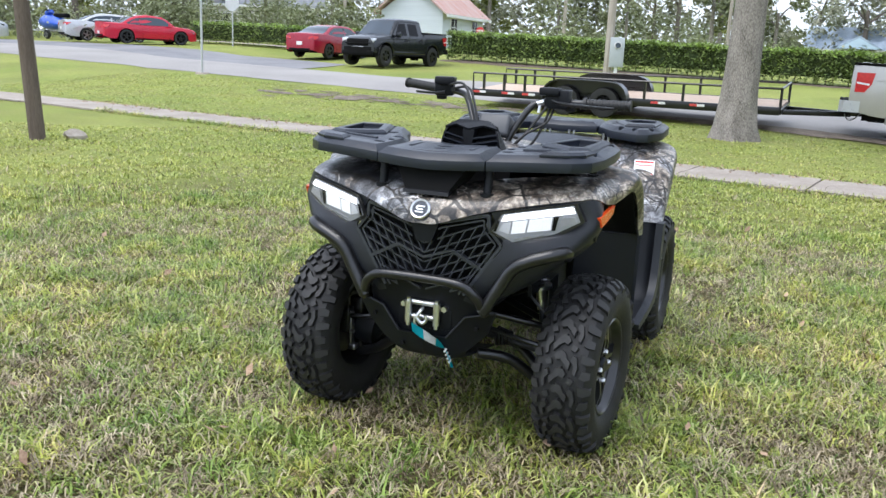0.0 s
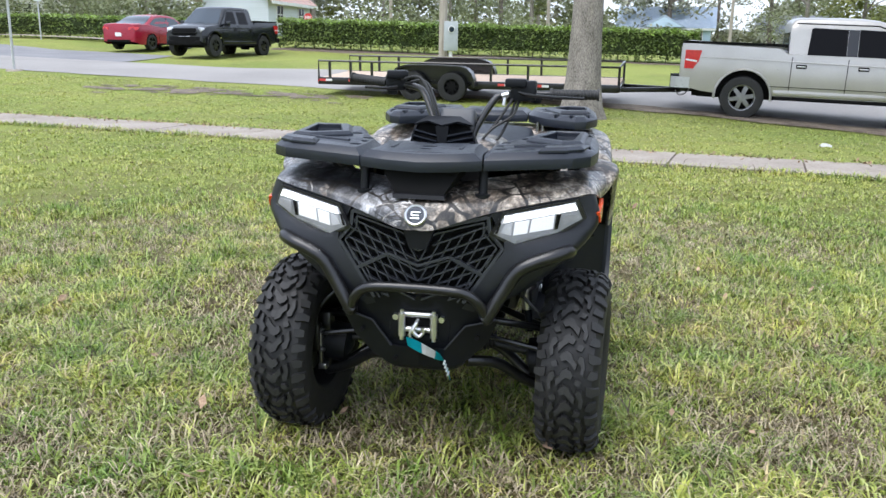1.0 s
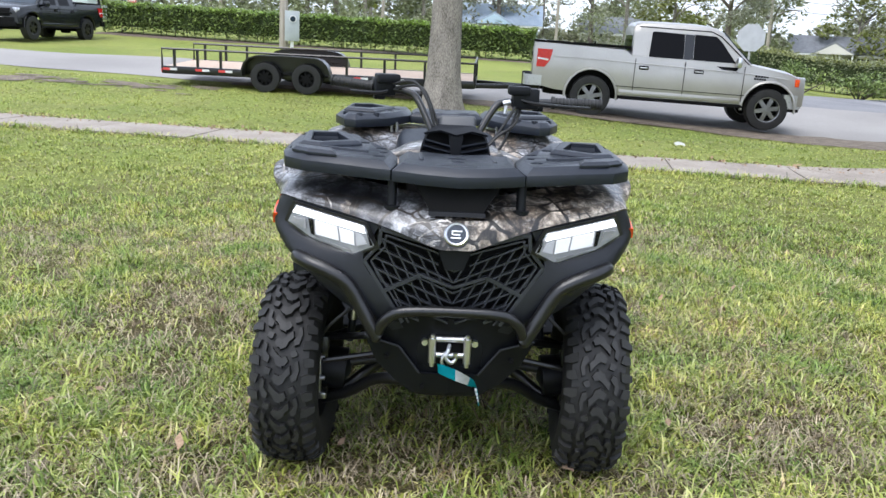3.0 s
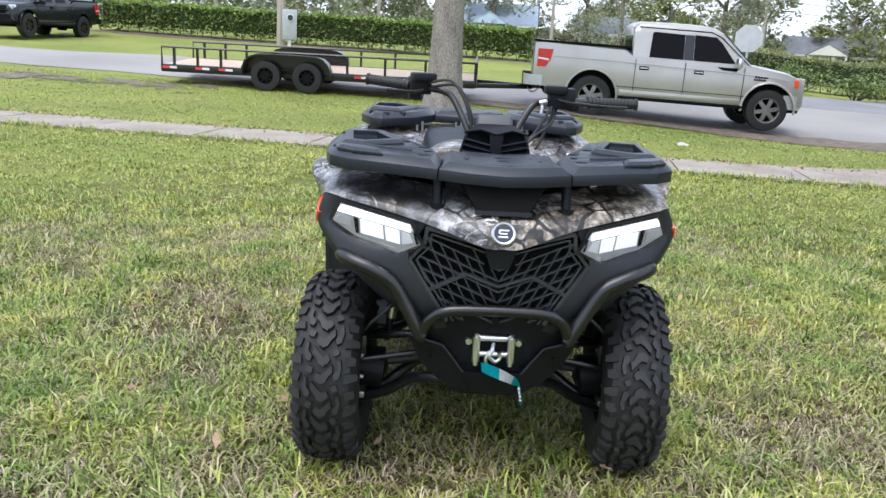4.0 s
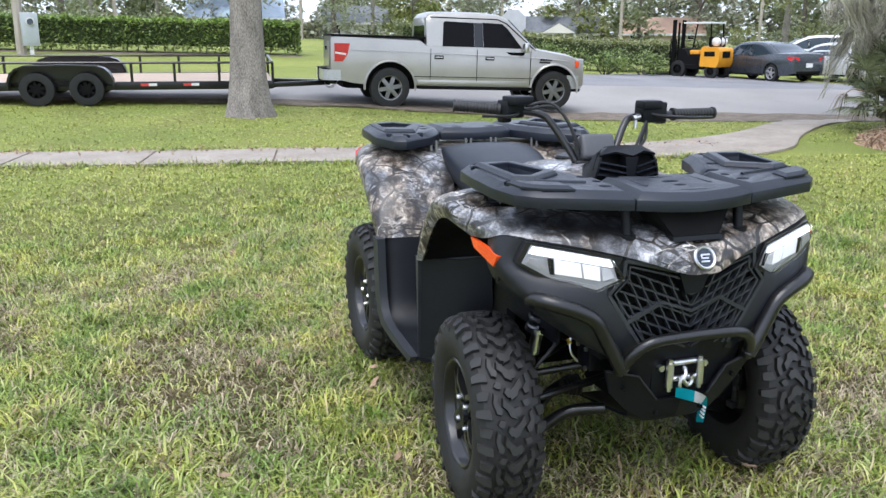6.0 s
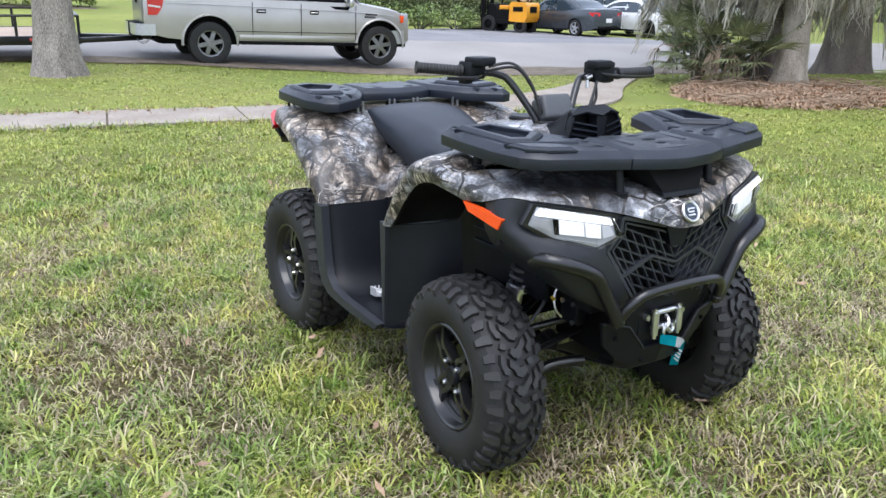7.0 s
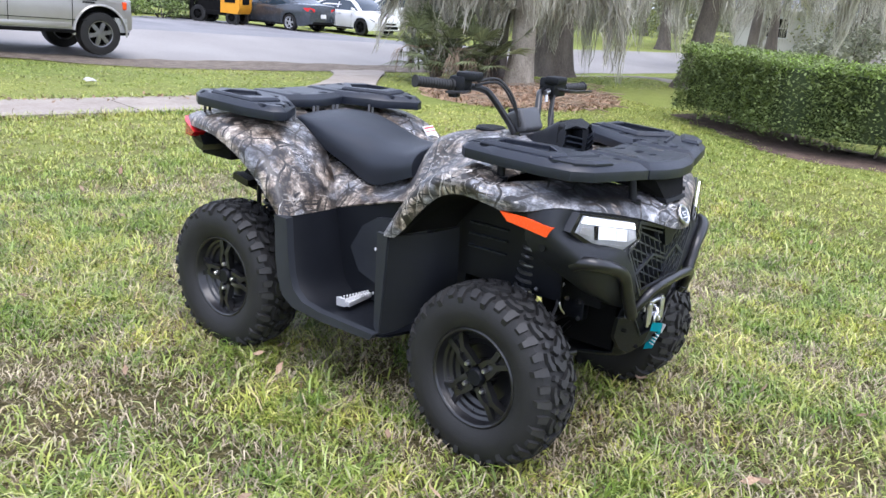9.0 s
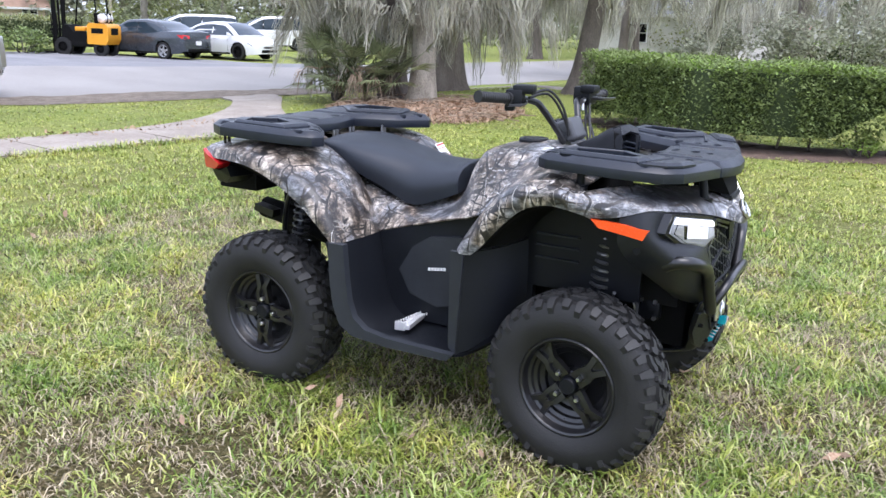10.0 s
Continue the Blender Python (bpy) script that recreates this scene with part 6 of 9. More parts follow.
# shrubs that close the foot of the tree line
pts = []
for b in np.arange(50, -142, -0.35):
    d = 58 + 8 * math.sin(b * 0.21) + RNG.uniform(0, 16)
    a = math.radians(b)
    x, y = -math.sin(a) * d, math.cos(a) * d
    if any(abs(b - hb) < wide for hb, wide in ((1.5, 6), (-26, 5), (-34, 4), (-46, 5), (-53, 4), (-97.5, 8), (-116, 6))):
        continue
    for _ in range(80):
        pts.append((x + RNG.normal(0, 1.2), y + RNG.normal(0, 1.2), float(height(x, y)) + abs(RNG.normal(0, 1.1))))
us = link_mesh("undergrowth", leaf_mesh("undergrowth", np.array(pts), 0.26), LEAF3, None, "", False)
tagged(us, "green undergrowth below the distant trees", "undergrowth", "", "stuff")

# ---- houses, poles, signs ----
def house(x, y, yaw, L, W, wall_h, roof_h, wall, roof, label, windows=(), porch=False, ground_dz=-0.1):
    """A gabled house: walls with openings, roof slabs, windows with frames. The front looks along -y before turning."""
    t = thing("house", on_ground(x, y, yaw, ground_dz), label, "house")
    for sg in (1, -1):
        part("wall", boxes(((0, sg * (W / 2 - 0.1), wall_h / 2), (L, 0.2, wall_h))), wall, t, smooth=False)
        part("gable_wall", prism([(-W / 2 + 0.2, 0), (W / 2 - 0.2, 0), (W / 2 - 0.2, wall_h), (0, wall_h + roof_h - 0.12), (-W / 2 + 0.2, wall_h)], sg * (L / 2 - 0.2), sg * L / 2, "x"), wall, t, smooth=False)
        ov = 0.45
        k = roof_h / (W / 2)
        pts = [(-L / 2 - ov, sg * (W / 2 + ov), wall_h - ov * k), (L / 2 + ov, sg * (W / 2 + ov), wall_h - ov * k), (L / 2 + ov, 0, wall_h + roof_h), (-L / 2 - ov, 0, wall_h + roof_h)]
        part("roof", plate(pts, 0.12, direction=(0, 0, 1)), roof, t, smooth=False)
        part("fascia_board", boxes(((0, sg * (W / 2 + ov + 0.02), wall_h - ov * k), (L + 2 * ov, 0.04, 0.2))), WHITE, t, smooth=False)
    for wx, wz, ww, wh in windows:
        fr = part("window", boxes(((wx, -W / 2 - 0.03, wz), (ww + 0.16, 0.06, wh + 0.16))), WHITE, t, smooth=False)
        part("pane", boxes(((wx, -W / 2 - 0.065, wz), (ww, 0.02, wh))), TINT, fr, smooth=False)
        part("glazing_bar", boxes(((wx, -W / 2 - 0.08, wz), (0.05, 0.02, wh)), ((wx, -W / 2 - 0.08, wz), (ww, 0.02, 0.05))), WHITE, fr, smooth=False)
    if porch:
        part("porch_roof", prism([(-1.9, wall_h - 0.1), (1.9, wall_h - 0.1), (0, wall_h + 1.0)], -W / 2 - 2.0, -W / 2 + 0.5, "y"), roof, t, smooth=False)
        part("porch_gable", prism([(-1.7, wall_h - 0.15), (1.7, wall_h - 0.15), (0, wall_h + 0.8)], -W / 2 - 2.04, -W / 2 - 2.0, "y"), wall, t, smooth=False)
        for px in (-1.6, -0.55, 0.55, 1.6):
            part("porch_post", boxes(((px, -W / 2 - 1.85, wall_h / 2 - 0.1), (0.16, 0.16, wall_h - 0.2))), WHITE, t, smooth=False)
    return t


house(-1.3, 61.5, 68, 7.8, 4.5, 2.45, 1.75, SIDING, RUSTROOF, "pale blue-grey shed house with a rusted tin roof", ((-2, 1.4, 1.0, 1.1), (2, 1.4, 1.0, 1.1)))
house(38.3, 81, -28, 8.6, 5.6, 2.2, 1.8, HOUSEBLUE, BLUEROOF, "light blue house with blue shingle roof and porch", ((-3.0, 1.25, 1.0, 1.0), (3.0, 1.25, 1.0, 1.0)), True)
house(51.0, 78.5, -38, 6.5, 5.0, 2.1, 1.5, CREAM, GREYROOF, "pale house with grey shingle roof", ((-1.9, 1.2, 0.9, 0.9), (1.9, 1.2, 0.9, 0.9)))
house(66, 63, -46, 7.6, 5.2, 2.1, 1.45, CREAM, GREYROOF, "white bungalow with dark grey roof", ((-2.6, 1.2, 1.0, 0.9), (0.2, 1.2, 0.8, 0.9), (2.6, 1.2, 1.0, 0.9)), True)
house(73, 55, -52, 7.6, 5.4, 2.1, 1.4, TANWALL, TANROOF, "tan bungalow with tan shingle roof", ((-2.5, 1.4, 1.2, 1.1), (2.5, 1.4, 1.2, 1.1)))
house(-18, 80, 12, 11, 7, 3.2, 2.0, CREAM, GREYROOF, "cream house behind the far hedge", ((-3, 1.6, 1.2, 1.3), (3, 1.6, 1.2, 1.3)))
house(61, -8, -97, 15, 7, 3.0, 1.6, CREAM, GREYROOF, "long pale building behind mossy oaks", ((-5, 1.6, 1.4, 1.2), (0, 1.6, 1.4, 1.2), (5, 1.6, 1.4, 1.2)))
house(56, -27, -115, 11, 7, 2.8, 1.7, CREAM, GREYROOF, "pale bungalow behind the trees", ((-3, 1.5, 1.2, 1.2), (3, 1.5, 1.2, 1.2)))


def pole(x, y, r, h, wood, label, lean=(0, 0), name="utility_pole", arm=True):
    t = thing(name, on_ground(x, y), label, "pole")
    part("shaft", tube([(lean[0] * h * k, lean[1] * h * k, -0.05 + (h + 0.05) * k) for k in np.linspace(0, 1, 9)], (r, r * 0.72), 14), wood, t)
    if arm:
        part("cross_arm", boxes(((lean[0] * h, lean[1] * h, h - 0.6), (2.2, 0.1, 0.12), 0.6)), wood, t)
    return t


pole(-5.40, 11.02, 0.102, 7.5, POLEWOOD, "dark weathered timber pole on the lawn", (-0.055, 0.0), "timber_pole", False)
rock = bmesh.new()
bmesh.ops.create_icosphere(rock, subdivisions=2, radius=0.16)
for v in rock.verts:
    v.co *= 1 + 0.35 * noise.noise(v.co * 6)
    v.co.z *= 0.55
ob = part("stone", rock, CONCRETE, None, smooth=False)
ob.matrix_world = on_ground(-5.05, 11.35, 20, 0.03)
tagged(ob, "pale rough stone beside the timber pole", "stone")


def meter_post():
    x, y = 6.15, 33.4
    pole(x + 0.02, y + 0.4, 0.17, 8.0, PALEWOOD, "pale timber utility pole behind a meter box", (0.0, 0.0), "utility_pole", True)
    t = thing("meter_box", on_ground(x + 0.25, y, -8), "grey electric meter box on a white post", "meter box")
    part("post", boxes(((0, 0, 0.15), (0.12, 0.12, 0.42))), WHITE, t)
    b = part("cabinet", boxes(((0, -0.02, 0.84), (0.54, 0.24, 1.12))), BOXGREY, t, "grey enamel cabinet", bevel=0.02)
    part("dial", revolve([(-0.20, 0.0), (-0.20, 0.10), (-0.14, 0.115)], 18, "y"), SKYGLASS, b).location = (0.02, 0, 1.10)
    part("ring", revolve([(-0.165, 0.10), (-0.165, 0.135), (-0.14, 0.135)], 18, "y"), WHITE, b).location = (0.02, 0, 1.10)


meter_post()
for x, y, h in ((21, 66, 9), (38, 68, 9.5), (53, 58, 9), (60, 50, 9), (66, 40, 9), (9, 70, 9), (-9, 72, 9)):
    pole(x, y, 0.15, h, PALEWOOD, "distant pale timber utility pole", name="utility_pole")
wire = bmesh.new()
for dz in (0.0, -0.8):
    for a, b in (((-9, 72), (9, 70)), ((9, 70), (21, 66)), ((21, 66), (38, 68)), ((38, 68), (53, 58)), ((53, 58), (60, 50)), ((60, 50), (66, 40))):
        za, zb = float(height(*a)) + 8.4 + dz - 2.2, float(height(*b)) + 8.4 + dz - 2.2
        tube([(a[0], a[1], za), ((a[0] + b[0]) / 2, (a[1] + b[1]) / 2, (za + zb) / 2 - 0.5), (b[0], b[1], zb)], 0.02, 5, wire, smooth=4)
tagged(part("overhead_wires", wire, CABLE, None), "thin dark overhead wires between poles", "wires", "", "stuff")


def road_sign(x, y, yaw, z, size, label, face=None, back=SIGNBACK, post_h=None, name="stop_sign"):
    t = thing(name, on_ground(x, y, yaw), label, "sign")
    part("post", boxes(((0, 0.03, (post_h or z + size * 0.5) / 2), (0.06, 0.04, (post_h or z + size * 0.5)))), GALV, t)
    if size:
        pts = [(size / 2 * math.cos(a) * 1.08, size / 2 * math.sin(a) * 1.08 + z) for a in np.arange(math.pi / 8, 2 * math.pi, math.pi / 4)]
        pl_ = part("panel", prism(pts, -0.006, 0.0, "y"), back, t, smooth=False)
        if face:
            part("red_face", prism([(p[0] * 0.96, (p[1] - z) * 0.96 + z) for p in pts], -0.010, -0.006, "y"), face, pl_, smooth=False)
            part("letter_bars", boxes(*[((size * (-0.28 + 0.185 * k), -0.012, z), (size * 0.115, 0.004, size * 0.31)) for k in range(4)]), WHITE, pl_)
    return t


road_sign(-11.4, 44.7, -14, 2.15, 0.76, "back of an octagonal sign on a thin post")
road_sign(*xy(27.3, 3.80), -40, 1.62, 0.80, "bare metal back of an octagonal sign")
road_sign(1.75, 55.0, 0, 1.18, 0.5, "small red octagonal sign beyond the hedge", SIGNRED)
road_sign(48, -11, -100, 2.1, 0.8, "small red octagonal sign among mossy oaks", SIGNRED)
t = thing("sign_post", on_ground(-7.67, 26.35), "thin galvanised sign post on a small concrete foot", "post")
part("shaft", tube([(0, 0, -0.05), (0, 0, 3.4)], 0.035, 10), GALV, t)
part("foot", revolve([(0.03, 0.0), (0.03, 0.20), (-0.04, 0.24)], 16, "z"), CONCRETE, t)
# low kerb under the far hedge, and a timber fence line behind
strip("kerb_edge", [(-38, 32.6, 32.9), (-27, 32.8, 33.1)], 0.16, CONCRETE, 0.6, "low concrete kerb below the hedge", "kerb")
strip("bare_border", [(-21.5, 33.0, 33.9), (-12, 33.1, 34.0), (-3, 33.5, 34.2)], 0.012, DIRT, 0.5, "bare soil strip below the long hedge", "soil", 0.25)
strip("side_path", [(13.6, 11.4, 12.0), (14.4, 12.2, 13.0), (15.3, 14.2, 15.0), (16.1, 16.2, 17.0), (17.0, 18.0, 18.8)], 0.024, CONCRETE, 0.3, "narrow concrete path by the oaks", "path")

# ---- the quad bike: x ahead, y to its left, z up, between the axles on the ground ----
ATV = thing("quad_bike", pose(0.326, 3.587, 0.0, 0, 0, -111.7),
            "grey camouflage quad bike with black racks standing on grass", "quad bike")
FRONT_X, REAR_X, HUB_Z, TYRE_R = 0.686, -0.612, 0.292, 0.310


def tyre_mesh(width, R, rim):
    """Knobbly off-road tyre: carcass turned round y, with angled lugs over crown and shoulders. Outside is -y."""
    h = width / 2
    prof = [(-h * 0.74, rim), (-h * 0.86, rim + 0.012), (-h * 0.99, rim + 0.05), (-h * 1.0, R - 0.075), (-h * 0.93, R - 0.042), (-h * 0.78, R - 0.022),
            (-h * 0.45, R - 0.014), (0, R - 0.012), (h * 0.45, R - 0.014), (h * 0.78, R - 0.022), (h * 0.93, R - 0.042), (h * 1.0, R - 0.075), (h * 0.99, rim + 0.05), (h * 0.86, rim + 0.012), (h * 0.74, rim)]
    bm = revolve(prof, 64, "y", closed=True)
    def crown(y):
        ys, rs = [p[0] for p in prof[3:12]], [p[1] for p in prof[3:12]]
        return float(np.interp(y, ys, rs))
    def lug(poly, a0, tall):
        base, top = [], []
        ca, cy = sum(p[0] for p in poly) / len(poly), sum(p[1] for p in poly) / len(poly)
        for ang, y in poly:
            nrm_y = 0.0 if abs(y) < h * 0.6 else math.copysign(min(1.0, (abs(y) / h - 0.6) * 2.2), y)
            for lst, k, sh in ((base, -0.006, 1.0), (top, tall, 0.86)):
                aa, yy = ca + (ang - ca) * sh, cy + (y - cy) * sh
                t = a0 + aa / R
                rr = crown(yy) + k * (1 - 0.45 * abs(nrm_y))
                yy += nrm_y * max(k, 0) * 0.7
                lst.append(bm.verts.new((math.cos(t) * rr, yy, math.sin(t) * rr)))
        bm.faces.new(top).material_index = 1
        for i in range(len(poly)):
            j = (i + 1) % len(poly)
            bm.faces.new((base[i], base[j], top[j], top[i]))
    n = 18
    for i in range(n):
        a = 2 * math.pi * i / n
        for sg in (1, -1):
            off = a + (0 if sg > 0 else math.pi / n)
            for tall, poly in ((0.014, ((-0.050, -0.08), (-0.020, -0.10), (-0.004, 0.10), (0.020, 0.30), (-0.006, 0.34), (-0.020, 0.20), (-0.040, 0.12))),
                               (0.014, ((0.012, 0.00), (0.040, -0.02), (0.046, 0.16), (0.030, 0.24), (0.014, 0.14))),
                               (0.014, ((-0.036, 0.36), (-0.018, 0.30), (0.002, 0.44), (0.028, 0.42), (0.036, 0.52), (0.006, 0.58), (-0.030, 0.50))),
                               (0.013, ((0.040, 0.30), (0.060, 0.24), (0.066, 0.42), (0.050, 0.50), (0.042, 0.42))),
                               (0.013, ((-0.044, 0.60), (-0.012, 0.62), (-0.006, 0.76), (-0.010, 0.955), (-0.034, 0.955), (-0.040, 0.78))),
                               (0.012, ((0.010, 0.68), (0.040, 0.60), (0.046, 0.76), (0.041, 0.90), (0.014, 0.90)))):
                lug([(p, sg * q * h) for p, q in poly], off, tall)
    return bm


def rim_mesh(rim):
    """Black alloy wheel with four forked spokes over a stepped dish; its face looks along -y."""
    bm = revolve([(-0.082, rim + 0.006), (-0.088, rim), (-0.082, rim - 0.008), (-0.052, rim - 0.013), (-0.050, rim - 0.024), (-0.038, rim - 0.027),
                  (-0.036, rim - 0.040), (-0.024, rim - 0.043), (-0.020, rim - 0.062), (-0.006, rim - 0.066), (-0.004, 0.045)], 48, "y")
    bmesh.ops.delete(bm, geom=[f for f in bm.faces if len(f.verts) > 8], context="FACES_ONLY")
    def spoke(stations, a):
        c, s = math.cos(a), math.sin(a)
        rows = []
        for r, t0, t1, y in stations:
            rows.append([bm.verts.new((c * r - s * t, yy, s * r + c * t)) for t, yy in ((t0, y), (t1, y), (t1, y + 0.026), (t0, y + 0.026))])
        for p, q in zip(rows, rows[1:]):
            for k in range(4):
                bm.faces.new((p[k], p[(k + 1) % 4], q[(k + 1) % 4], q[k]))
        bm.faces.new(rows[0]), bm.faces.new(rows[-1])
    for i in range(4):
        a = math.pi / 2 * i + math.pi / 4
        for sg in (-1, 1):
            spoke([(0.034, sg * 0.008, sg * 0.029, -0.062), (0.060, sg * 0.013, sg * 0.030, -0.069), (0.082, sg * 0.013, sg * 0.028, -0.071), (0.100, sg * 0.004, sg * 0.023, -0.070),
                   (0.114, sg * 0.006, sg * 0.026, -0.068), (0.134, sg * 0.015, sg * 0.034, -0.064), (rim - 0.006, sg * 0.022, sg * 0.046, -0.058)], a)
        spoke([(0.092, -0.010, 0.010, -0.067), (0.108, -0.009, 0.009, -0.066)], a)
        # sunk webs inside and beyond the waist
        spoke([(0.034, -0.016, 0.016, -0.054), (0.090, -0.016, 0.016, -0.056)], a)
        spoke([(0.108, -0.010, 0.010, -0.050), (rim - 0.012, -0.026, 0.026, -0.044)], a)
    return bm


def wheel(x, y, width, steer, spin, z=HUB_Z, R=TYRE_R):
    sg = -1 if y < 0 else 1
    hub = revolve([(-0.046, 0.0), (-0.046, 0.036), (-0.040, 0.046), (0.03, 0.05), (0.06, 0.04)], 20, "y")
    w = part("wheel", hub, GLOSSBLK, ATV, "black alloy wheel with a knobbly tyre")
    w.matrix_basis = pose(x, y, z, 0, 0, steer + (180 if sg > 0 else 0)) @ pose(0, 0, 0, 0, spin, 0)
    part("tyre", tyre_mesh(width, R, 0.166), RUBBER, w, "black knobbly off-road tyre", bevel=0.003, seg=1).data.materials.append(TREADTOP)
    part("rim", rim_mesh(0.166), RIMBLK, w, "gloss black alloy rim with four forked spokes", bevel=0.002, seg=1)
    part("hub_cap", revolve([(-0.073, 0.0), (-0.073, 0.026), (-0.066, 0.031), (-0.04, 0.031)], 20, "y"), PLASTIC, w)
    for k in range(4):
        a = math.pi / 4 + k * math.pi / 2
        nut = revolve([(-0.078, 0.0), (-0.078, 0.006), (-0.072, 0.009), (-0.045, 0.009)], 6, "y")
        part("lug_nut", nut, CHROME, w).location = (math.cos(a) * 0.052, 0, math.sin(a) * 0.052)
    drum = revolve([(0.0, 0.0), (0.0, 0.115), (0.004, 0.12), (0.012, 0.12), (0.012, 0.0)], 28, "y")
    part("brake_disc", drum, STEEL, w)
    return w


wheel(FRONT_X, -0.476, 0.205, -4, 2)
wheel(FRONT_X, 0.476, 0.205, -4, 47)
wheel(REAR_X, -0.474, 0.215, 0, 46, 0.302, 0.314)
wheel(REAR_X, 0.474, 0.215, 0, 20, 0.302, 0.314)


# front body shell: nose to tank, one half mirrored
front_rows = [
    [(1.098, 0, 0.806), (1.092, 0.052, 0.807), (1.058, 0.14, 0.834), (1.030, 0.22, 0.856), (0.985, 0.345, 0.882), (0.938, 0.44, 0.896), (0.888, 0.502, 0.903), (0.80, 0.527, 0.876), (0.712, 0.532, 0.862)],
    [(1.086, 0, 0.845), (1.078, 0.055, 0.848), (1.046, 0.14, 0.862), (1.015, 0.22, 0.880), (0.968, 0.345, 0.903), (0.920, 0.436, 0.914), (0.868, 0.494, 0.919), (0.79, 0.524, 0.902), (0.70, 0.546, 0.894)],
    [(1.045, 0, 0.884), (1.036, 0.06, 0.888), (1.000, 0.145, 0.897), (0.965, 0.225, 0.911), (0.915, 0.34, 0.927), (0.868, 0.425, 0.932), (0.82, 0.480, 0.934), (0.755, 0.514, 0.927), (0.68, 0.545, 0.917)],
    [(0.93, 0, 0.915), (0.92, 0.06, 0.920), (0.885, 0.145, 0.928), (0.85, 0.225, 0.938), (0.80, 0.33, 0.948), (0.765, 0.41, 0.951), (0.73, 0.46, 0.949), (0.69, 0.50, 0.943), (0.64, 0.54, 0.936)],
]
part("front_body", sheet(front_rows, 5, 0.007, True), CAMO, ATV, "glossy grey woodland camouflage nose panel")
# wheel-arch flare over each front wheel
flare_rows = [
    [(0.712, 0.531, 0.860), (0.655, 0.556, 0.881), (0.575, 0.566, 0.890), (0.500, 0.568, 0.868), (0.430, 0.568, 0.808), (0.362, 0.566, 0.730), (0.318, 0.566, 0.688)],
    [(0.700, 0.546, 0.893), (0.645, 0.573, 0.916), (0.560, 0.586, 0.926), (0.475, 0.586, 0.899), (0.396, 0.583, 0.832), (0.326, 0.578, 0.744), (0.276, 0.570, 0.688)],
    [(0.680, 0.536, 0.920), (0.620, 0.556, 0.946), (0.535, 0.556, 0.956), (0.440, 0.550, 0.922), (0.354, 0.538, 0.848), (0.288, 0.528, 0.758), (0.244, 0.518, 0.694)],
    [(0.655, 0.440, 0.945), (0.590, 0.440, 0.968), (0.500, 0.430, 0.968), (0.400, 0.412, 0.918), (0.310, 0.395, 0.838), (0.250, 0.380, 0.768), (0.205, 0.365, 0.712)],
]
for sg, pts in ((1, flare_rows), (-1, [flip(r) for r in flare_rows])):
    part("front_fender", sheet(pts, 4, 0.007), CAMO, ATV, "camouflage front mudguard with a curved arch")
# tank cover and side panels below the seat
tank_rows = [
    [(0.66, 0.44, 0.945), (0.56, 0.43, 0.955), (0.40, 0.385, 0.905), (0.25, 0.370, 0.785), (0.10, 0.330, 0.738), (-0.08, 0.306, 0.686), (-0.275, 0.302, 0.628)],
    [(0.66, 0.30, 0.955), (0.55, 0.27, 0.975), (0.38, 0.255, 0.950), (0.17, 0.238, 0.885), (0.075, 0.226, 0.772), (-0.10, 0.225, 0.722), (-0.34, 0.250, 0.745)],
    [(0.66, 0.17, 0.960), (0.54, 0.16, 1.000), (0.36, 0.155, 1.000), (0.15, 0.150, 0.965), (0.075, 0.150, 0.79), (-0.12, 0.155, 0.735), (-0.40, 0.190, 0.810)],
    [(0.66, 0, 0.960), (0.54, 0, 1.020), (0.36, 0, 1.022), (0.15, 0, 0.982), (0.075, 0, 0.86), (-0.12, 0, 0.82), (-0.34, 0, 0.84)],
]
part("tank_cover", sheet(tank_rows, 4, 0.006, True), CAMO, ATV, "camouflage tank and side cover")
# rear body
rear_rows = [
    [(-0.945, 0.482, 0.888), (-0.945, 0.456, 0.926), (-0.945, 0.36, 0.940), (-0.945, 0.20, 0.944), (-0.945, 0, 0.945)],
    [(-0.79, 0.536, 0.893), (-0.78, 0.510, 0.936), (-0.77, 0.40, 0.955), (-0.77, 0.20, 0.955), (-0.77, 0, 0.955)],
    [(-0.655, 0.566, 0.888), (-0.635, 0.544, 0.930), (-0.60, 0.42, 0.953), (-0.585, 0.22, 0.950), (-0.60, 0.10, 0.950)],
    [(-0.515, 0.578, 0.844), (-0.475, 0.557, 0.893), (-0.45, 0.43, 0.920), (-0.465, 0.25, 0.912), (-0.50, 0.16, 0.915)],
    [(-0.394, 0.582, 0.776), (-0.345, 0.560, 0.815), (-0.315, 0.43, 0.830), (-0.345, 0.28, 0.830), (-0.39, 0.20, 0.845)],
    [(-0.300, 0.582, 0.696), (-0.262, 0.560, 0.715), (-0.245, 0.43, 0.725), (-0.265, 0.29, 0.722), (-0.29, 0.24, 0.735)],
    [(-0.250, 0.580, 0.646), (-0.222, 0.558, 0.646), (-0.212, 0.43, 0.643), (-0.216, 0.30, 0.640), (-0.222, 0.276, 0.640)],
]
part("rear_body", sheet(rear_rows, 5, 0.007, True), CAMO, ATV, "glossy grey woodland camouflage rear mudguards")
tail_panel = [(-0.957, 0.46, 0.92), (-0.962, 0.30, 0.938), (-0.962, -0.30, 0.938), (-0.957, -0.46, 0.92), (-0.945, -0.40, 0.80), (-0.945, 0.40, 0.80)]
part("tail_panel", plate(tail_panel, 0.03, direction=(1, 0, 0)), PLASTIC, ATV, bevel=0.004)
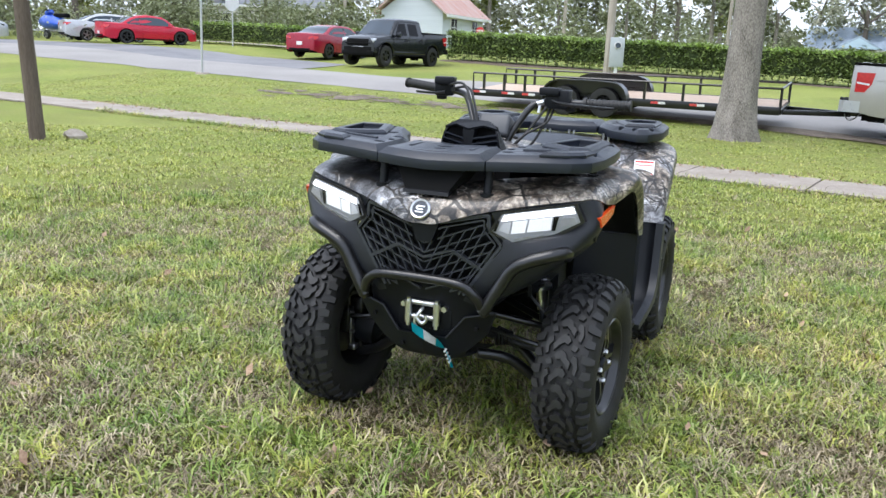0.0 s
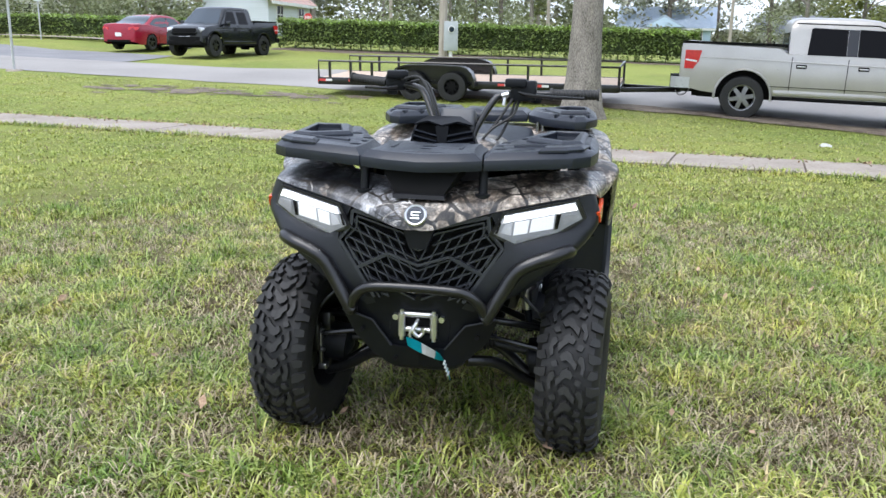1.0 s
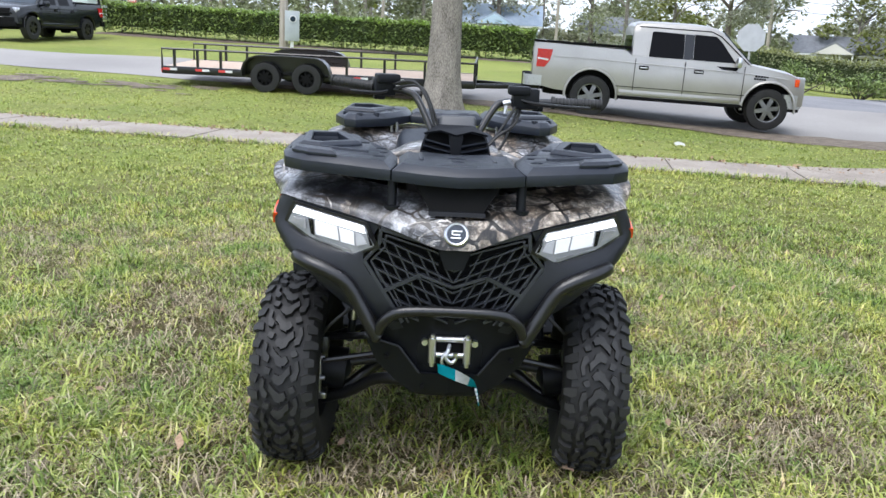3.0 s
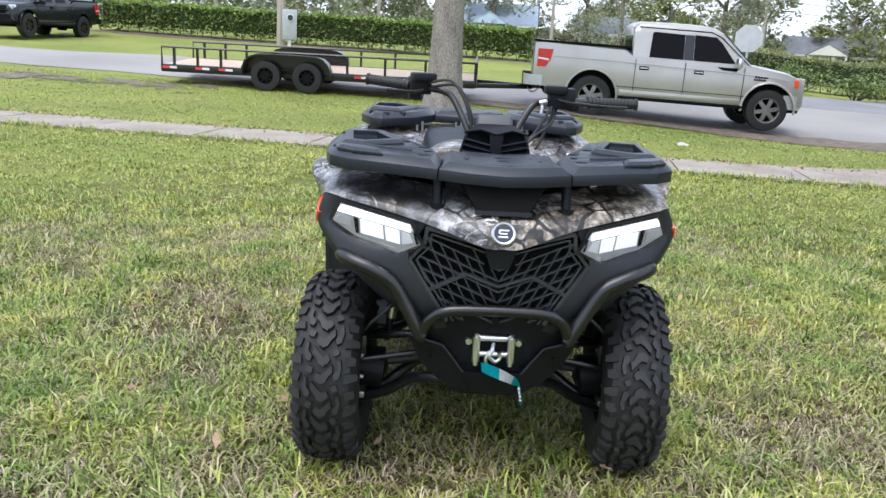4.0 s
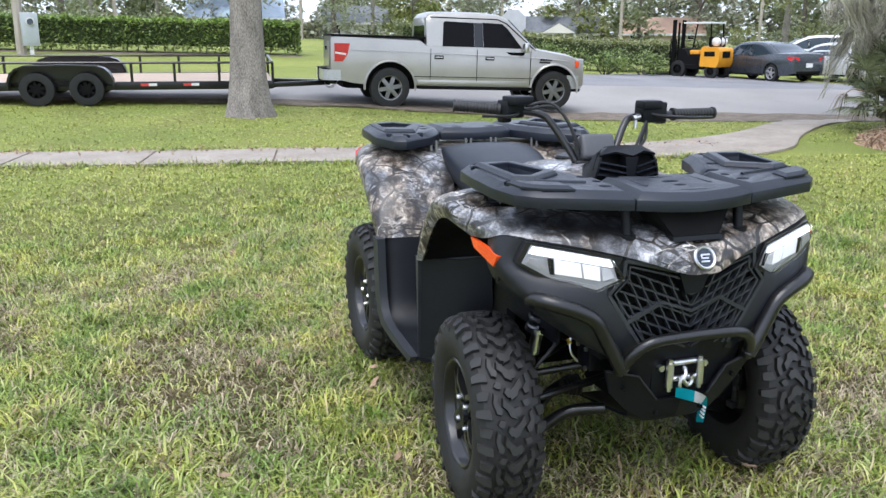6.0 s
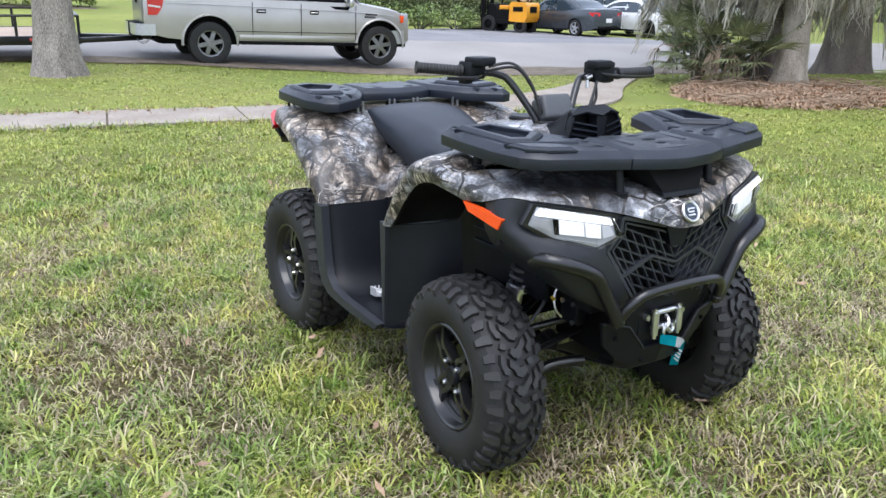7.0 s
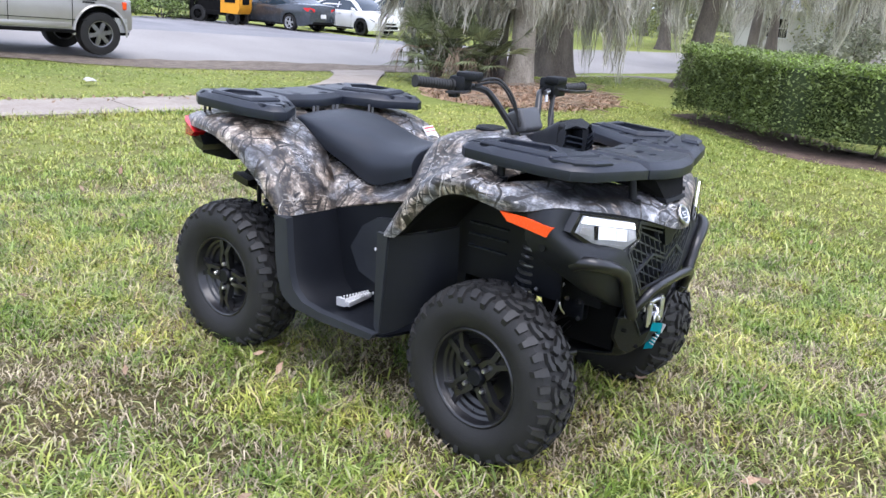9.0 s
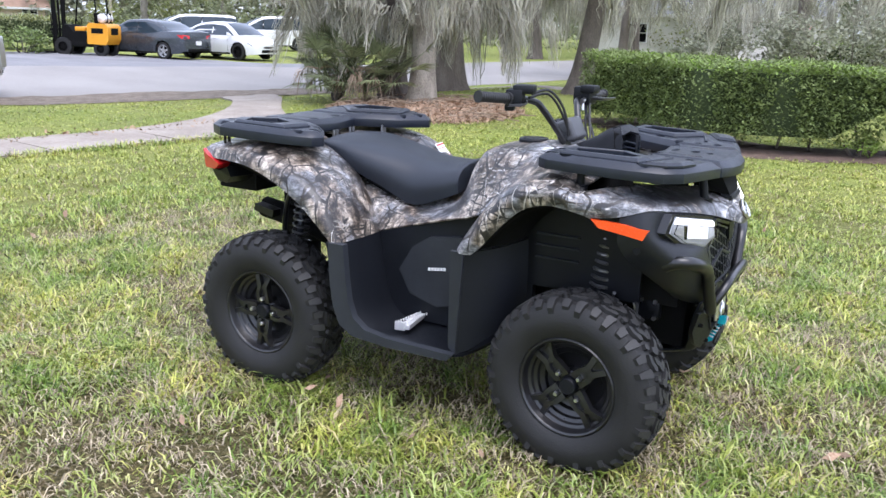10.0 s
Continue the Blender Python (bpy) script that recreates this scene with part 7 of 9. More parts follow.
for sg in (1, -1):
    lens = [(-0.957, sg * 0.478, 0.918), (-0.915, sg * 0.508, 0.905), (-0.825, sg * 0.530, 0.872), (-0.850, sg * 0.528, 0.850), (-0.925, sg * 0.500, 0.848), (-0.957, sg * 0.472, 0.868)]
    part("tail_light", plate(lens, 0.05, direction=(0.3, -sg, 0)), REDLENS, ATV, "red tail light", bevel=0.003)
    house = [(-0.925, sg * 0.47, 0.868), (-0.900, sg * 0.495, 0.850), (-0.83, sg * 0.522, 0.845), (-0.79, sg * 0.525, 0.865), (-0.775, sg * 0.52, 0.825), (-0.82, sg * 0.495, 0.792), (-0.90, sg * 0.46, 0.790)]
    part("tail_housing", plate(house, 0.12, direction=(0.2, -sg, 0)), PLASTIC, ATV, bevel=0.004)

# seat
seat_rows = []
for x, w, zt, zb, wb in ((-0.61, 0.13, 0.935, 0.895, 0.15), (-0.57, 0.18, 0.966, 0.905, 0.195), (-0.44, 0.180, 0.966, 0.865, 0.215), (-0.28, 0.155, 0.938, 0.80, 0.200), (-0.14, 0.135, 0.908, 0.739, 0.188),
                        (-0.02, 0.132, 0.902, 0.772, 0.186), (0.050, 0.128, 0.912, 0.80, 0.176), (0.062, 0.118, 0.905, 0.805, 0.166), (0.064, 0.06, 0.88, 0.82, 0.08)):
    seat_rows.append([(x, wb, zb), (x, wb * 1.03, zb + (zt - zb) * 0.45), (x, (w + wb) / 2 * 1.02, zb + (zt - zb) * 0.78), (x, w * 0.82, zt - 0.006), (x, w * 0.4, zt + 0.002), (x, 0, zt + 0.003)])
part("seat", sheet(seat_rows, 4, 0.012, True), VINYL, ATV, "plain black vinyl saddle seat")


# racks
def cut(bm, cutters):
    """Takes the cutters' volume out of bm."""
    a, b = bpy.data.meshes.new("a"), bpy.data.meshes.new("b")
    bmesh.ops.recalc_face_normals(bm, faces=bm.faces)
    bmesh.ops.recalc_face_normals(cutters, faces=cutters.faces)
    bm.to_mesh(a), cutters.to_mesh(b)
    oa, ob = new("a", a), new("b", b)
    mod = oa.modifiers.new("cut", "BOOLEAN")
    mod.object, mod.operation, mod.solver = ob, "DIFFERENCE", "EXACT"
    me = bpy.data.meshes.new_from_object(oa.evaluated_get(bpy.context.evaluated_depsgraph_get()))
    out = bmesh.new()
    out.from_mesh(me)
    bpy.data.objects.remove(oa), bpy.data.objects.remove(ob)
    for m in (a, b, me):
        bpy.data.meshes.remove(m)
    bm.free(), cutters.free()
    return out


def slab(outline, z0, z1, inset=0.024, drop=0.020):
    """A moulded rack panel: outline in plan, chamfered top; z1 may be a function of (x, y)."""
    bm = bmesh.new()
    top = z1 if callable(z1) else (lambda x, y: z1)
    bot = z0 if callable(z0) else (lambda x, y: z0)
    n = len(outline)
    c = sum((Vector((p[0], p[1])) for p in outline), Vector((0, 0))) / n
    ins = []
    area = sum(outline[i][0] * outline[(i + 1) % n][1] - outline[(i + 1) % n][0] * outline[i][1] for i in range(n))
    for i in range(n):
        p, q, r = (Vector(outline[i - 1][:2]), Vector(outline[i][:2]), Vector(outline[(i + 1) % n][:2]))
        d1, d2 = (q - p).normalized(), (r - q).normalized()
        n1, n2 = Vector((-d1.y, d1.x)), Vector((-d2.y, d2.x))
        b = n1 + n2
        b = b / max(0.35, b.length_squared / 2) if b.length > 1e-6 else n1
        ins.append(q + b * inset * (1 if area > 0 else -1))
    lo = [bm.verts.new((p[0], p[1], bot(p[0], p[1]))) for p in outline]
    hi = [bm.verts.new((p[0], p[1], top(p[0], p[1]) - drop)) for p in outline]
    tp = [bm.verts.new((p.x, p.y, top(p.x, p.y))) for p in ins]
    bm.faces.new(lo[::-1])
    bm.faces.new(tp)
    for i in range(n):
        j = (i + 1) % n
        bm.faces.new((lo[i], lo[j], hi[j], hi[i]))
        bm.faces.new((hi[i], hi[j], tp[j], tp[i]))
    return bm


def pits(items, depth, top):
    bm = bmesh.new()
    for x, y, rx, ry, rot in items:
        m = Matrix.Translation((x, y, top(x, y) - depth / 2 + 0.02)) @ Euler((0, 0, rot)).to_matrix().to_4x4() @ Matrix.Diagonal((rx * 1.25, ry * 1.25, depth + 0.04, 1))
        bmesh.ops.create_cone(bm, cap_ends=True, segments=14, radius1=1, radius2=1, depth=1, matrix=m)
    return bm


def rack_top_f(x, y):
    return 1.022 + 0.012 * (0.95 - x) / 0.45 + 0.014 * min(1, abs(y) / 0.4)


def rack_low_f(x, y):
    return rack_top_f(x, y) - 0.05


def mirror_xy(pts):
    return [(p[0], -p[1]) for p in pts][::-1]


wing = [(0.515, 0.30), (0.50, 0.36), (0.505, 0.475), (0.54, 0.508), (0.66, 0.515), (0.82, 0.512), (0.915, 0.492), (0.965, 0.44), (0.992, 0.34), (1.025, 0.187), (0.905, 0.172), (0.80, 0.176), (0.715, 0.215), (0.60, 0.275)]
wing_pits = [(0.545, 0.465, 0.018, 0.012, 0), (0.60, 0.48, 0.018, 0.012, 0), (0.545, 0.36, 0.018, 0.012, 0), (0.88, 0.46, 0.018, 0.012, 0.3), (0.91, 0.40, 0.018, 0.012, 0.3), (0.845, 0.475, 0.018, 0.012, 0.2),
             (0.79, 0.22, 0.013, 0.018, 0), (0.86, 0.215, 0.012, 0.010, 0), (0.93, 0.225, 0.012, 0.016, 0), (0.70, 0.285, 0.014, 0.016, 0)]
for sg in (1, -1):
    o = wing if sg > 0 else mirror_xy(wing)
    w = slab(o, rack_low_f, rack_top_f)
    tri_cut = bmesh.new()
    prism([(0.60, sg * 0.375), (0.62, sg * 0.45), (0.80, sg * 0.435), (0.815, sg * 0.40), (0.74, sg * 0.325)], 0.99, 1.2, "z", tri_cut)
    w = cut(w, tri_cut)
    w = cut(w, pits([(x, sg * y, a, b, sg * r) for x, y, a, b, r in wing_pits], 0.03, rack_top_f))
    f = part("front_rack", w, RACKP, ATV, "ribbed dark grey plastic front rack wing", bevel=0.007, seg=2)
    hump = slab([(x, sg * y) for x, y in ((0.565, 0.345), (0.575, 0.478), (0.83, 0.468), (0.855, 0.40), (0.755, 0.285))][::-sg], lambda x, y: rack_top_f(x, y) - 0.004, lambda x, y: rack_top_f(x, y) + 0.013, 0.012, 0.009)
    hole = bmesh.new()
    prism([(0.60, sg * 0.375), (0.62, sg * 0.45), (0.80, sg * 0.435), (0.815, sg * 0.40), (0.74, sg * 0.325)], 0.99, 1.2, "z", hole)
    part("raised_frame", cut(hump, hole), RACKP, f, smooth=False, bevel=0.002, seg=1)
    tip = slab([(x, sg * y) for x, y in ((0.845, 0.485), (0.915, 0.472), (0.955, 0.425), (0.975, 0.34), (0.905, 0.35))][::-sg], lambda x, y: rack_top_f(x, y) - 0.004, lambda x, y: rack_top_f(x, y) + 0.010, 0.012, 0.008)
    part("raised_tip", tip, RACKP, f, smooth=False, bevel=0.002, seg=1)
    rib = bmesh.new()
    for a, b in (((0.60, 0.352), (0.735, 0.305)), ((0.63, 0.468), (0.80, 0.462)), ((0.84, 0.43), (0.88, 0.26))):
        tube([(a[0], sg * a[1], rack_top_f(*a) + 0.001), (b[0], sg * b[1], rack_top_f(*b) + 0.001)], 0.006, 6, rib)
    part("rib", rib, RACKP, f)
centre = [(0.905, -0.168), (1.027, -0.183), (1.052, -0.10), (1.058, 0.0), (1.052, 0.10), (1.027, 0.183), (0.905, 0.168), (0.80, 0.172), (0.765, 0.15), (0.775, 0.0), (0.765, -0.15), (0.80, -0.172)]
cp = cut(slab(centre, rack_low_f, rack_top_f), pits([(0.83, 0.0, 0.012, 0.022, 0), (0.90, 0.0, 0.012, 0.022, 0), (0.80, 0.12, 0.013, 0.02, 0), (0.80, -0.12, 0.013, 0.02, 0), (0.95, 0.0, 0.010, 0.016, 0)], 0.03, rack_top_f))
cp = part("front_rack_centre", cp, RACKP, ATV, "dark grey plastic centre of the front rack", bevel=0.007, seg=2)
part("rib", boxes(((0.985, 0, rack_top_f(0.985, 0) - 0.001), (0.05, 0.17, 0.008)), ((0.87, 0.105, rack_top_f(0.87, 0.1) - 0.001), (0.15, 0.014, 0.008)), ((0.87, -0.105, rack_top_f(0.87, 0.1) - 0.001), (0.15, 0.014, 0.008))), RACKP, cp, bevel=0.003, seg=1)


def rack_top_r(x, y):
    return 1.024 + 0.01 * min(1, abs(y) / 0.4) - 0.06 * max(0.0, x + 0.60)


def rack_low_r(x, y):
    return rack_top_r(x, y) - 0.054


rwing = [(-0.505, 0.268), (-0.405, 0.405), (-0.425, 0.455), (-0.53, 0.503), (-0.85, 0.490), (-0.94, 0.432), (-0.935, 0.175), (-0.79, 0.165), (-0.665, 0.175), (-0.60, 0.205)]
for sg in (1, -1):
    o = rwing[::-1] if sg > 0 else mirror_xy(rwing[::-1])
    w = slab(o, rack_low_r, rack_top_r)
    tri_cut = bmesh.new()
    prism([(-0.60, sg * 0.36), (-0.62, sg * 0.45), (-0.76, sg * 0.44), (-0.80, sg * 0.36), (-0.72, sg * 0.29)], 0.995, 1.2, "z", tri_cut)
    w = cut(w, tri_cut)
    w = cut(w, pits([(-0.49, sg * 0.455, 0.018, 0.011, 0), (-0.46, sg * 0.39, 0.020, 0.012, 0), (-0.50, sg * 0.32, 0.016, 0.012, 0), (-0.85, sg * 0.46, 0.018, 0.012, 0), (-0.89, sg * 0.38, 0.016, 0.012, 0), (-0.90, sg * 0.27, 0.012, 0.016, 0), (-0.74, sg * 0.24, 0.012, 0.016, 0), (-0.64, sg * 0.26, 0.012, 0.014, 0)], 0.03, rack_top_r))
    f = part("rear_rack", w, RACKP, ATV, "ribbed dark grey plastic rear rack wing", bevel=0.007, seg=2)
    hump = slab([(x, sg * y) for x, y in ((-0.525, 0.33), (-0.545, 0.468), (-0.80, 0.462), (-0.865, 0.37), (-0.745, 0.245))][::sg], lambda x, y: rack_top_r(x, y) - 0.004, lambda x, y: rack_top_r(x, y) + 0.012, 0.012, 0.008)
    hole = bmesh.new()
    prism([(-0.60, sg * 0.36), (-0.62, sg * 0.45), (-0.76, sg * 0.44), (-0.80, sg * 0.36), (-0.72, sg * 0.29)], 0.995, 1.2, "z", hole)
    part("raised_frame", cut(hump, hole), RACKP, f, smooth=False, bevel=0.002, seg=1)
rc = [(-0.665, 0.171), (-0.79, 0.161), (-0.925, 0.171), (-0.945, 0.0), (-0.925, -0.171), (-0.79, -0.161), (-0.665, -0.171), (-0.645, 0.0)]
rc = cut(slab(rc, rack_low_r, rack_top_r), pits([(-0.70, 0.08, 0.012, 0.02, 0), (-0.70, -0.08, 0.012, 0.02, 0), (-0.90, 0.0, 0.012, 0.02, 0)], 0.03, rack_top_r))
part("rear_rack_centre", rc, RACKP, ATV, "dark grey plastic centre of the rear rack", bevel=0.007, seg=2)
for x, y, lean, low in ((0.985, 0.182, -0.02, 0.885), (0.985, -0.182, -0.02, 0.885), (0.64, 0.44, 0.0, 0.93), (0.64, -0.44, 0.0, 0.93)):
    post = tube([(x, y, low), (x + lean * 0.5, y, low + 0.06), (x + lean, y, 0.99)], 0.014, 10)
    cyl(post, (x, y, low), (x, y, low + 0.018), 0.024, 14)
    part("rack_post", post, PLASTIC, ATV)
for x, y in ((-0.55, 0.24), (-0.55, -0.24), (-0.60, 0.06), (-0.60, -0.06), (-0.88, 0.42), (-0.88, -0.42)):
    post = bmesh.new()
    for d in (-0.012, 0.012):
        cyl(post, (x, y + d, 0.93), (x, y + d, 0.985), 0.006, 8)
    part("rack_post", post, STEEL if x > -0.7 else GLOSSBLK, ATV)

# black front fascia, either side of the grille
fascia_rows = [
    [(1.026, 0.213, 0.850), (0.985, 0.345, 0.879), (0.936, 0.44, 0.892), (0.885, 0.506, 0.899), (0.80, 0.517, 0.872)],
    [(1.020, 0.238, 0.800), (0.976, 0.345, 0.815), (0.926, 0.455, 0.830), (0.889, 0.526, 0.835), (0.80, 0.519, 0.830)],
    [(1.024, 0.256, 0.748), (1.010, 0.345, 0.760), (0.975, 0.425, 0.775), (0.911, 0.508, 0.785), (0.80, 0.515, 0.790)],
    [(1.032, 0.219, 0.690), (1.028, 0.295, 0.692), (1.008, 0.385, 0.712), (0.955, 0.450, 0.722), (0.83, 0.480, 0.730)],
    [(1.034, 0.173, 0.620), (1.030, 0.225, 0.612), (1.000, 0.285, 0.606), (0.965, 0.320, 0.608), (0.91, 0.345, 0.622)],
    [(1.030, 0.136, 0.555), (1.018, 0.178, 0.542), (0.990, 0.208, 0.545), (0.960, 0.225, 0.552), (0.93, 0.235, 0.562)],
]
for pts in (fascia_rows, [flip(r) for r in fascia_rows]):
    f = part("fascia", sheet(pts, 4, 0.008), FASCIA, ATV, "matt black plastic headlamp surround")


def lamp_x(y):
    return 1.038 - (abs(y) - 0.222) * 0.36


for sg in (1, -1):
    def P(y, z, dx=0.0):
        return (lamp_x(y) + dx, sg * y, z)
    outline = [(0.455, 0.886), (0.254, 0.849), (0.225, 0.795), (0.290, 0.761), (0.405, 0.795), (0.477, 0.836)]
    big = [(0.463, 0.893), (0.248, 0.857), (0.211, 0.793), (0.289, 0.747), (0.412, 0.783), (0.490, 0.836)]
    bez = part("headlamp", plate([P(y, z, -0.004) for y, z in big], 0.035, direction=(-1, 0, 0)), GLOSSBLK, ATV, "lit white headlamp behind a clear lens", bevel=0.003, seg=1)
    part("reflector", plate([P(y, z, -0.001) for y, z in outline], 0.003, direction=(1, 0, 0)), REFLECT, bez, "pale reflector with a faint added glow")
    part("light_bar", plate([P(0.452, 0.881, 0.004), P(0.258, 0.845, 0.004), P(0.252, 0.829, 0.004), P(0.462, 0.865, 0.004)], 0.004, direction=(1, 0, 0)), LED, bez, "lit white light bar")
    part("light_block", plate([P(0.397, 0.849, 0.004), P(0.332, 0.838, 0.004), P(0.326, 0.798, 0.004), P(0.394, 0.808, 0.004)], 0.004, direction=(1, 0, 0)), LEDSOFT, bez, "lit white main beam")
    part("inner_block", plate([P(0.326, 0.836, 0.004), P(0.284, 0.829, 0.004), P(0.280, 0.790, 0.004), P(0.320, 0.796, 0.004)], 0.004, direction=(1, 0, 0)), LEDSOFT, bez, "lit white main beam")
    part("inner_beam", plate([P(0.278, 0.827, 0.004), P(0.256, 0.822, 0.004), P(0.244, 0.799, 0.004), P(0.274, 0.790, 0.004)], 0.004, direction=(1, 0, 0)), LEDDIM, bez, "dimmer square lamp")
    part("facet", plate([P(0.462, 0.852, 0.003), P(0.425, 0.850, 0.008), P(0.420, 0.820, 0.008), P(0.468, 0.836, 0.003)], 0.004, direction=(1, 0, 0)), FACET, bez)
    part("lower_facet", plate([P(0.404, 0.800, 0.004), P(0.290, 0.777, 0.008), P(0.290, 0.765, 0.004), P(0.402, 0.797, 0.004)], 0.003, direction=(1, 0, 0)), FACET, bez)
    part("divider", plate([P(0.416, 0.852, 0.0065), P(0.402, 0.850, 0.0065), P(0.398, 0.806, 0.0065), P(0.408, 0.808, 0.0065)], 0.003, direction=(1, 0, 0)), DARK, bez)
    # Dark strip paints in the shade at the lamp's inboard end.
    part("inboard_shade_strip", plate([P(0.246, 0.829, 0.0045), P(0.240, 0.829, 0.0045), P(0.228, 0.796, 0.0045), P(0.236, 0.795, 0.0045)], 0.003, direction=(1, 0, 0)), DARK, bez)
    part("lens", plate([P(y, z, 0.014) for y, z in outline], 0.003, direction=(1, 0, 0)), CLEAR, bez, "clear plastic lens").visible_shadow = False
    mk = [(0.714, sg * 0.538, 0.861), (0.80, sg * 0.538, 0.858), (0.897, sg * 0.529, 0.846), (0.880, sg * 0.533, 0.814), (0.82, sg * 0.537, 0.825), (0.742, sg * 0.538, 0.836)]
    part("side_reflector", plate(mk, 0.014, direction=(0, -sg, 0)), ORANGE, ATV, "bright orange side reflector", bevel=0.002, seg=1)
    bolt = bmesh.new()
    cyl(bolt, (0.86, sg * 0.505, 0.775), (0.86, sg * 0.514, 0.775), 0.012, 12)
    bolts(bolt, PLASTIC, ATV)

# grille: near-black backing coloured as the shade behind, rim, and a net of angled bars
def grille_half(z):
    return float(np.interp(z, [0.575, 0.748, 0.842], [0.138, 0.252, 0.207]))


def gx(y, z):
    return 1.046 - 0.11 * max(0.0, abs(y) - 0.03)


back = bmesh.new()
cells = []
for i in range(13):
    z = 0.575 + (0.842 - 0.575) * i / 12
    hw = grille_half(z)
    cells.append([back.verts.new((gx(hw * k / 8, z) - 0.035, hw * k / 8, z)) for k in range(-8, 9)])
for a, b in zip(cells, cells[1:]):
    for k in range(16):
        back.faces.new((a[k], a[k + 1], b[k + 1], b[k]))
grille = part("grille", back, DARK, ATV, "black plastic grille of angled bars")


def bar3(bm, y0, z0, y1, z1, w=0.006, d=0.014, out=0.0):
    a, b = Vector((gx(y0, z0) + out, y0, z0)), Vector((gx(y1, z1) + out, y1, z1))
    t = (b - a).normalized()
    side = Vector((1, 0, 0)).cross(t).normalized() * (w / 2)
    dep = Vector((-d, 0, 0))
    v = [bm.verts.new(p) for p in (a - side, a + side, b + side, b - side, a - side + dep, a + side + dep, b + side + dep, b - side + dep)]
    for q in ((0, 1, 2, 3), (4, 7, 6, 5), (0, 4, 5, 1), (1, 5, 6, 2), (2, 6, 7, 3), (3, 7, 4, 0)):
        bm.faces.new([v[i] for i in q])


def grille_top(y):
    return float(np.interp(abs(y), [0.0, 0.052, 0.207], [0.803, 0.803, 0.842]))


for sg in (1, -1):
    frame_bm = bmesh.new()
    for k, (w, d) in enumerate(((0.010, 0.034), (0.005, 0.02))):
        q = 0.017 * k
        pts = [(0.052, 0.803 - q), (0.207 - q * 0.8, 0.842 - q), (0.212 - q, 0.796 - q * 0.3), (0.252 - q * 1.1, 0.748), (0.138 - q, 0.575)]
        for a, b in zip(pts, pts[1:]):
            bar3(frame_bm, sg * a[0], a[1], sg * b[0], b[1], w, d, 0.006 - 0.003 * k)
    part("grille_rim", frame_bm, GRILLEP, grille, smooth=False)
    # long bars fall towards the middle, short ones cross the gaps more steeply
    net = bmesh.new()
    slope, rise = 0.40, 0.0315
    for r in range(-2, 11):
        zc = 0.795 - r * rise
        last = None
        for k in range(53):
            y = 0.252 * k / 52
            z = zc + slope * y
            if z > grille_top(y) - 0.016 or z < 0.578 or y > grille_half(z) - 0.014 or (y < 0.040 and z > 0.742):
                if last and last[2] - last[0] > 0.004:
                    bar3(net, sg * last[0], last[1], sg * last[2], last[3], 0.0048, 0.016)
                last = None
                continue
            last = (y, z, y, z) if last is None else (last[0], last[1], y, z)
        if last and last[2] - last[0] > 0.004:
            bar3(net, sg * last[0], last[1], sg * last[2], last[3], 0.0048, 0.016)
        for k in range(9):
            y = 0.026 + 0.036 * k + (0.017 if r % 2 else 0.0)
            z = zc + slope * y
            y2, z2 = y - 0.022, zc - rise + slope * (y - 0.022)
            ok = z < grille_top(y) - 0.014 and z2 > 0.580 and y < grille_half(z) - 0.014 and y2 > 0.0 and not (y2 < 0.040 and z > 0.745)
            if ok:
                bar3(net, sg * y, z, sg * y2, z2, 0.0038, 0.014)
    part("bar_net", net, GRILLEP, grille, smooth=False)
    wbar = bmesh.new()
    bar3(wbar, sg * 0.195, 0.663, sg * 0.093, 0.717, 0.011, 0.022, 0.005)
    bar3(wbar, sg * 0.093, 0.717, 0.0, 0.686, 0.008, 0.022, 0.005)
    part("crest_bar", wbar, GRILLEP, grille, smooth=False)
vee = [(gx(0.05, 0.81) + 0.006, 0.050, 0.804), (gx(0.05, 0.81) + 0.006, -0.050, 0.804), (gx(0.03, 0.75) + 0.006, -0.026, 0.738), (gx(0.03, 0.75) + 0.006, 0.026, 0.738)]
part("centre_cap", plate(vee, 0.03, direction=(-1, 0, 0)), PLASTIC, grille, bevel=0.002, seg=1)

# round badge with a plain emblem
badge_m = Matrix.Translation((1.087, 0, 0.848)) @ Euler((0, radians(62), 0)).to_matrix().to_4x4()
ring = revolve([(0.0, 0.030), (0.006, 0.033), (0.008, 0.038), (0.004, 0.042), (-0.004, 0.042)], 28, "z")
bd = part("badge", ring, CHROME, ATV, "round chrome and blue nose badge")
bd.matrix_basis = badge_m @ Matrix.Scale(0.81, 4)
part("disc", revolve([(0.003, 0.0), (0.003, 0.031), (-0.004, 0.031)], 28, "z"), BLUEBADGE, bd)
part("emblem", boxes(((-0.010, 0.002, 0.0055), (0.006, 0.034, 0.003)), ((0.002, 0.0, 0.0055), (0.006, 0.026, 0.003)), ((0.013, -0.002, 0.0055), (0.006, 0.034, 0.003)), ((-0.004, -0.014, 0.0055), (0.014, 0.006, 0.003))), CHROME, bd, bevel=0.001, seg=1)

# dark cowl scoop behind the badge
scoop = bmesh.new()
for q in (((1.046, 0.070, 0.898), (1.046, -0.070, 0.898), (1.018, -0.118, 0.972), (1.018, 0.118, 0.972)),
          ((1.046, 0.070, 0.898), (1.018, 0.118, 0.972), (0.94, 0.135, 0.972), (0.94, 0.10, 0.925)),
          ((1.046, -0.070, 0.898), (0.94, -0.10, 0.925), (0.94, -0.135, 0.972), (1.018, -0.118, 0.972))):
    plate(q, 0.008, scoop)
part("cowl", scoop, DARK, ATV, "black nose scoop under the rack", smooth=False)
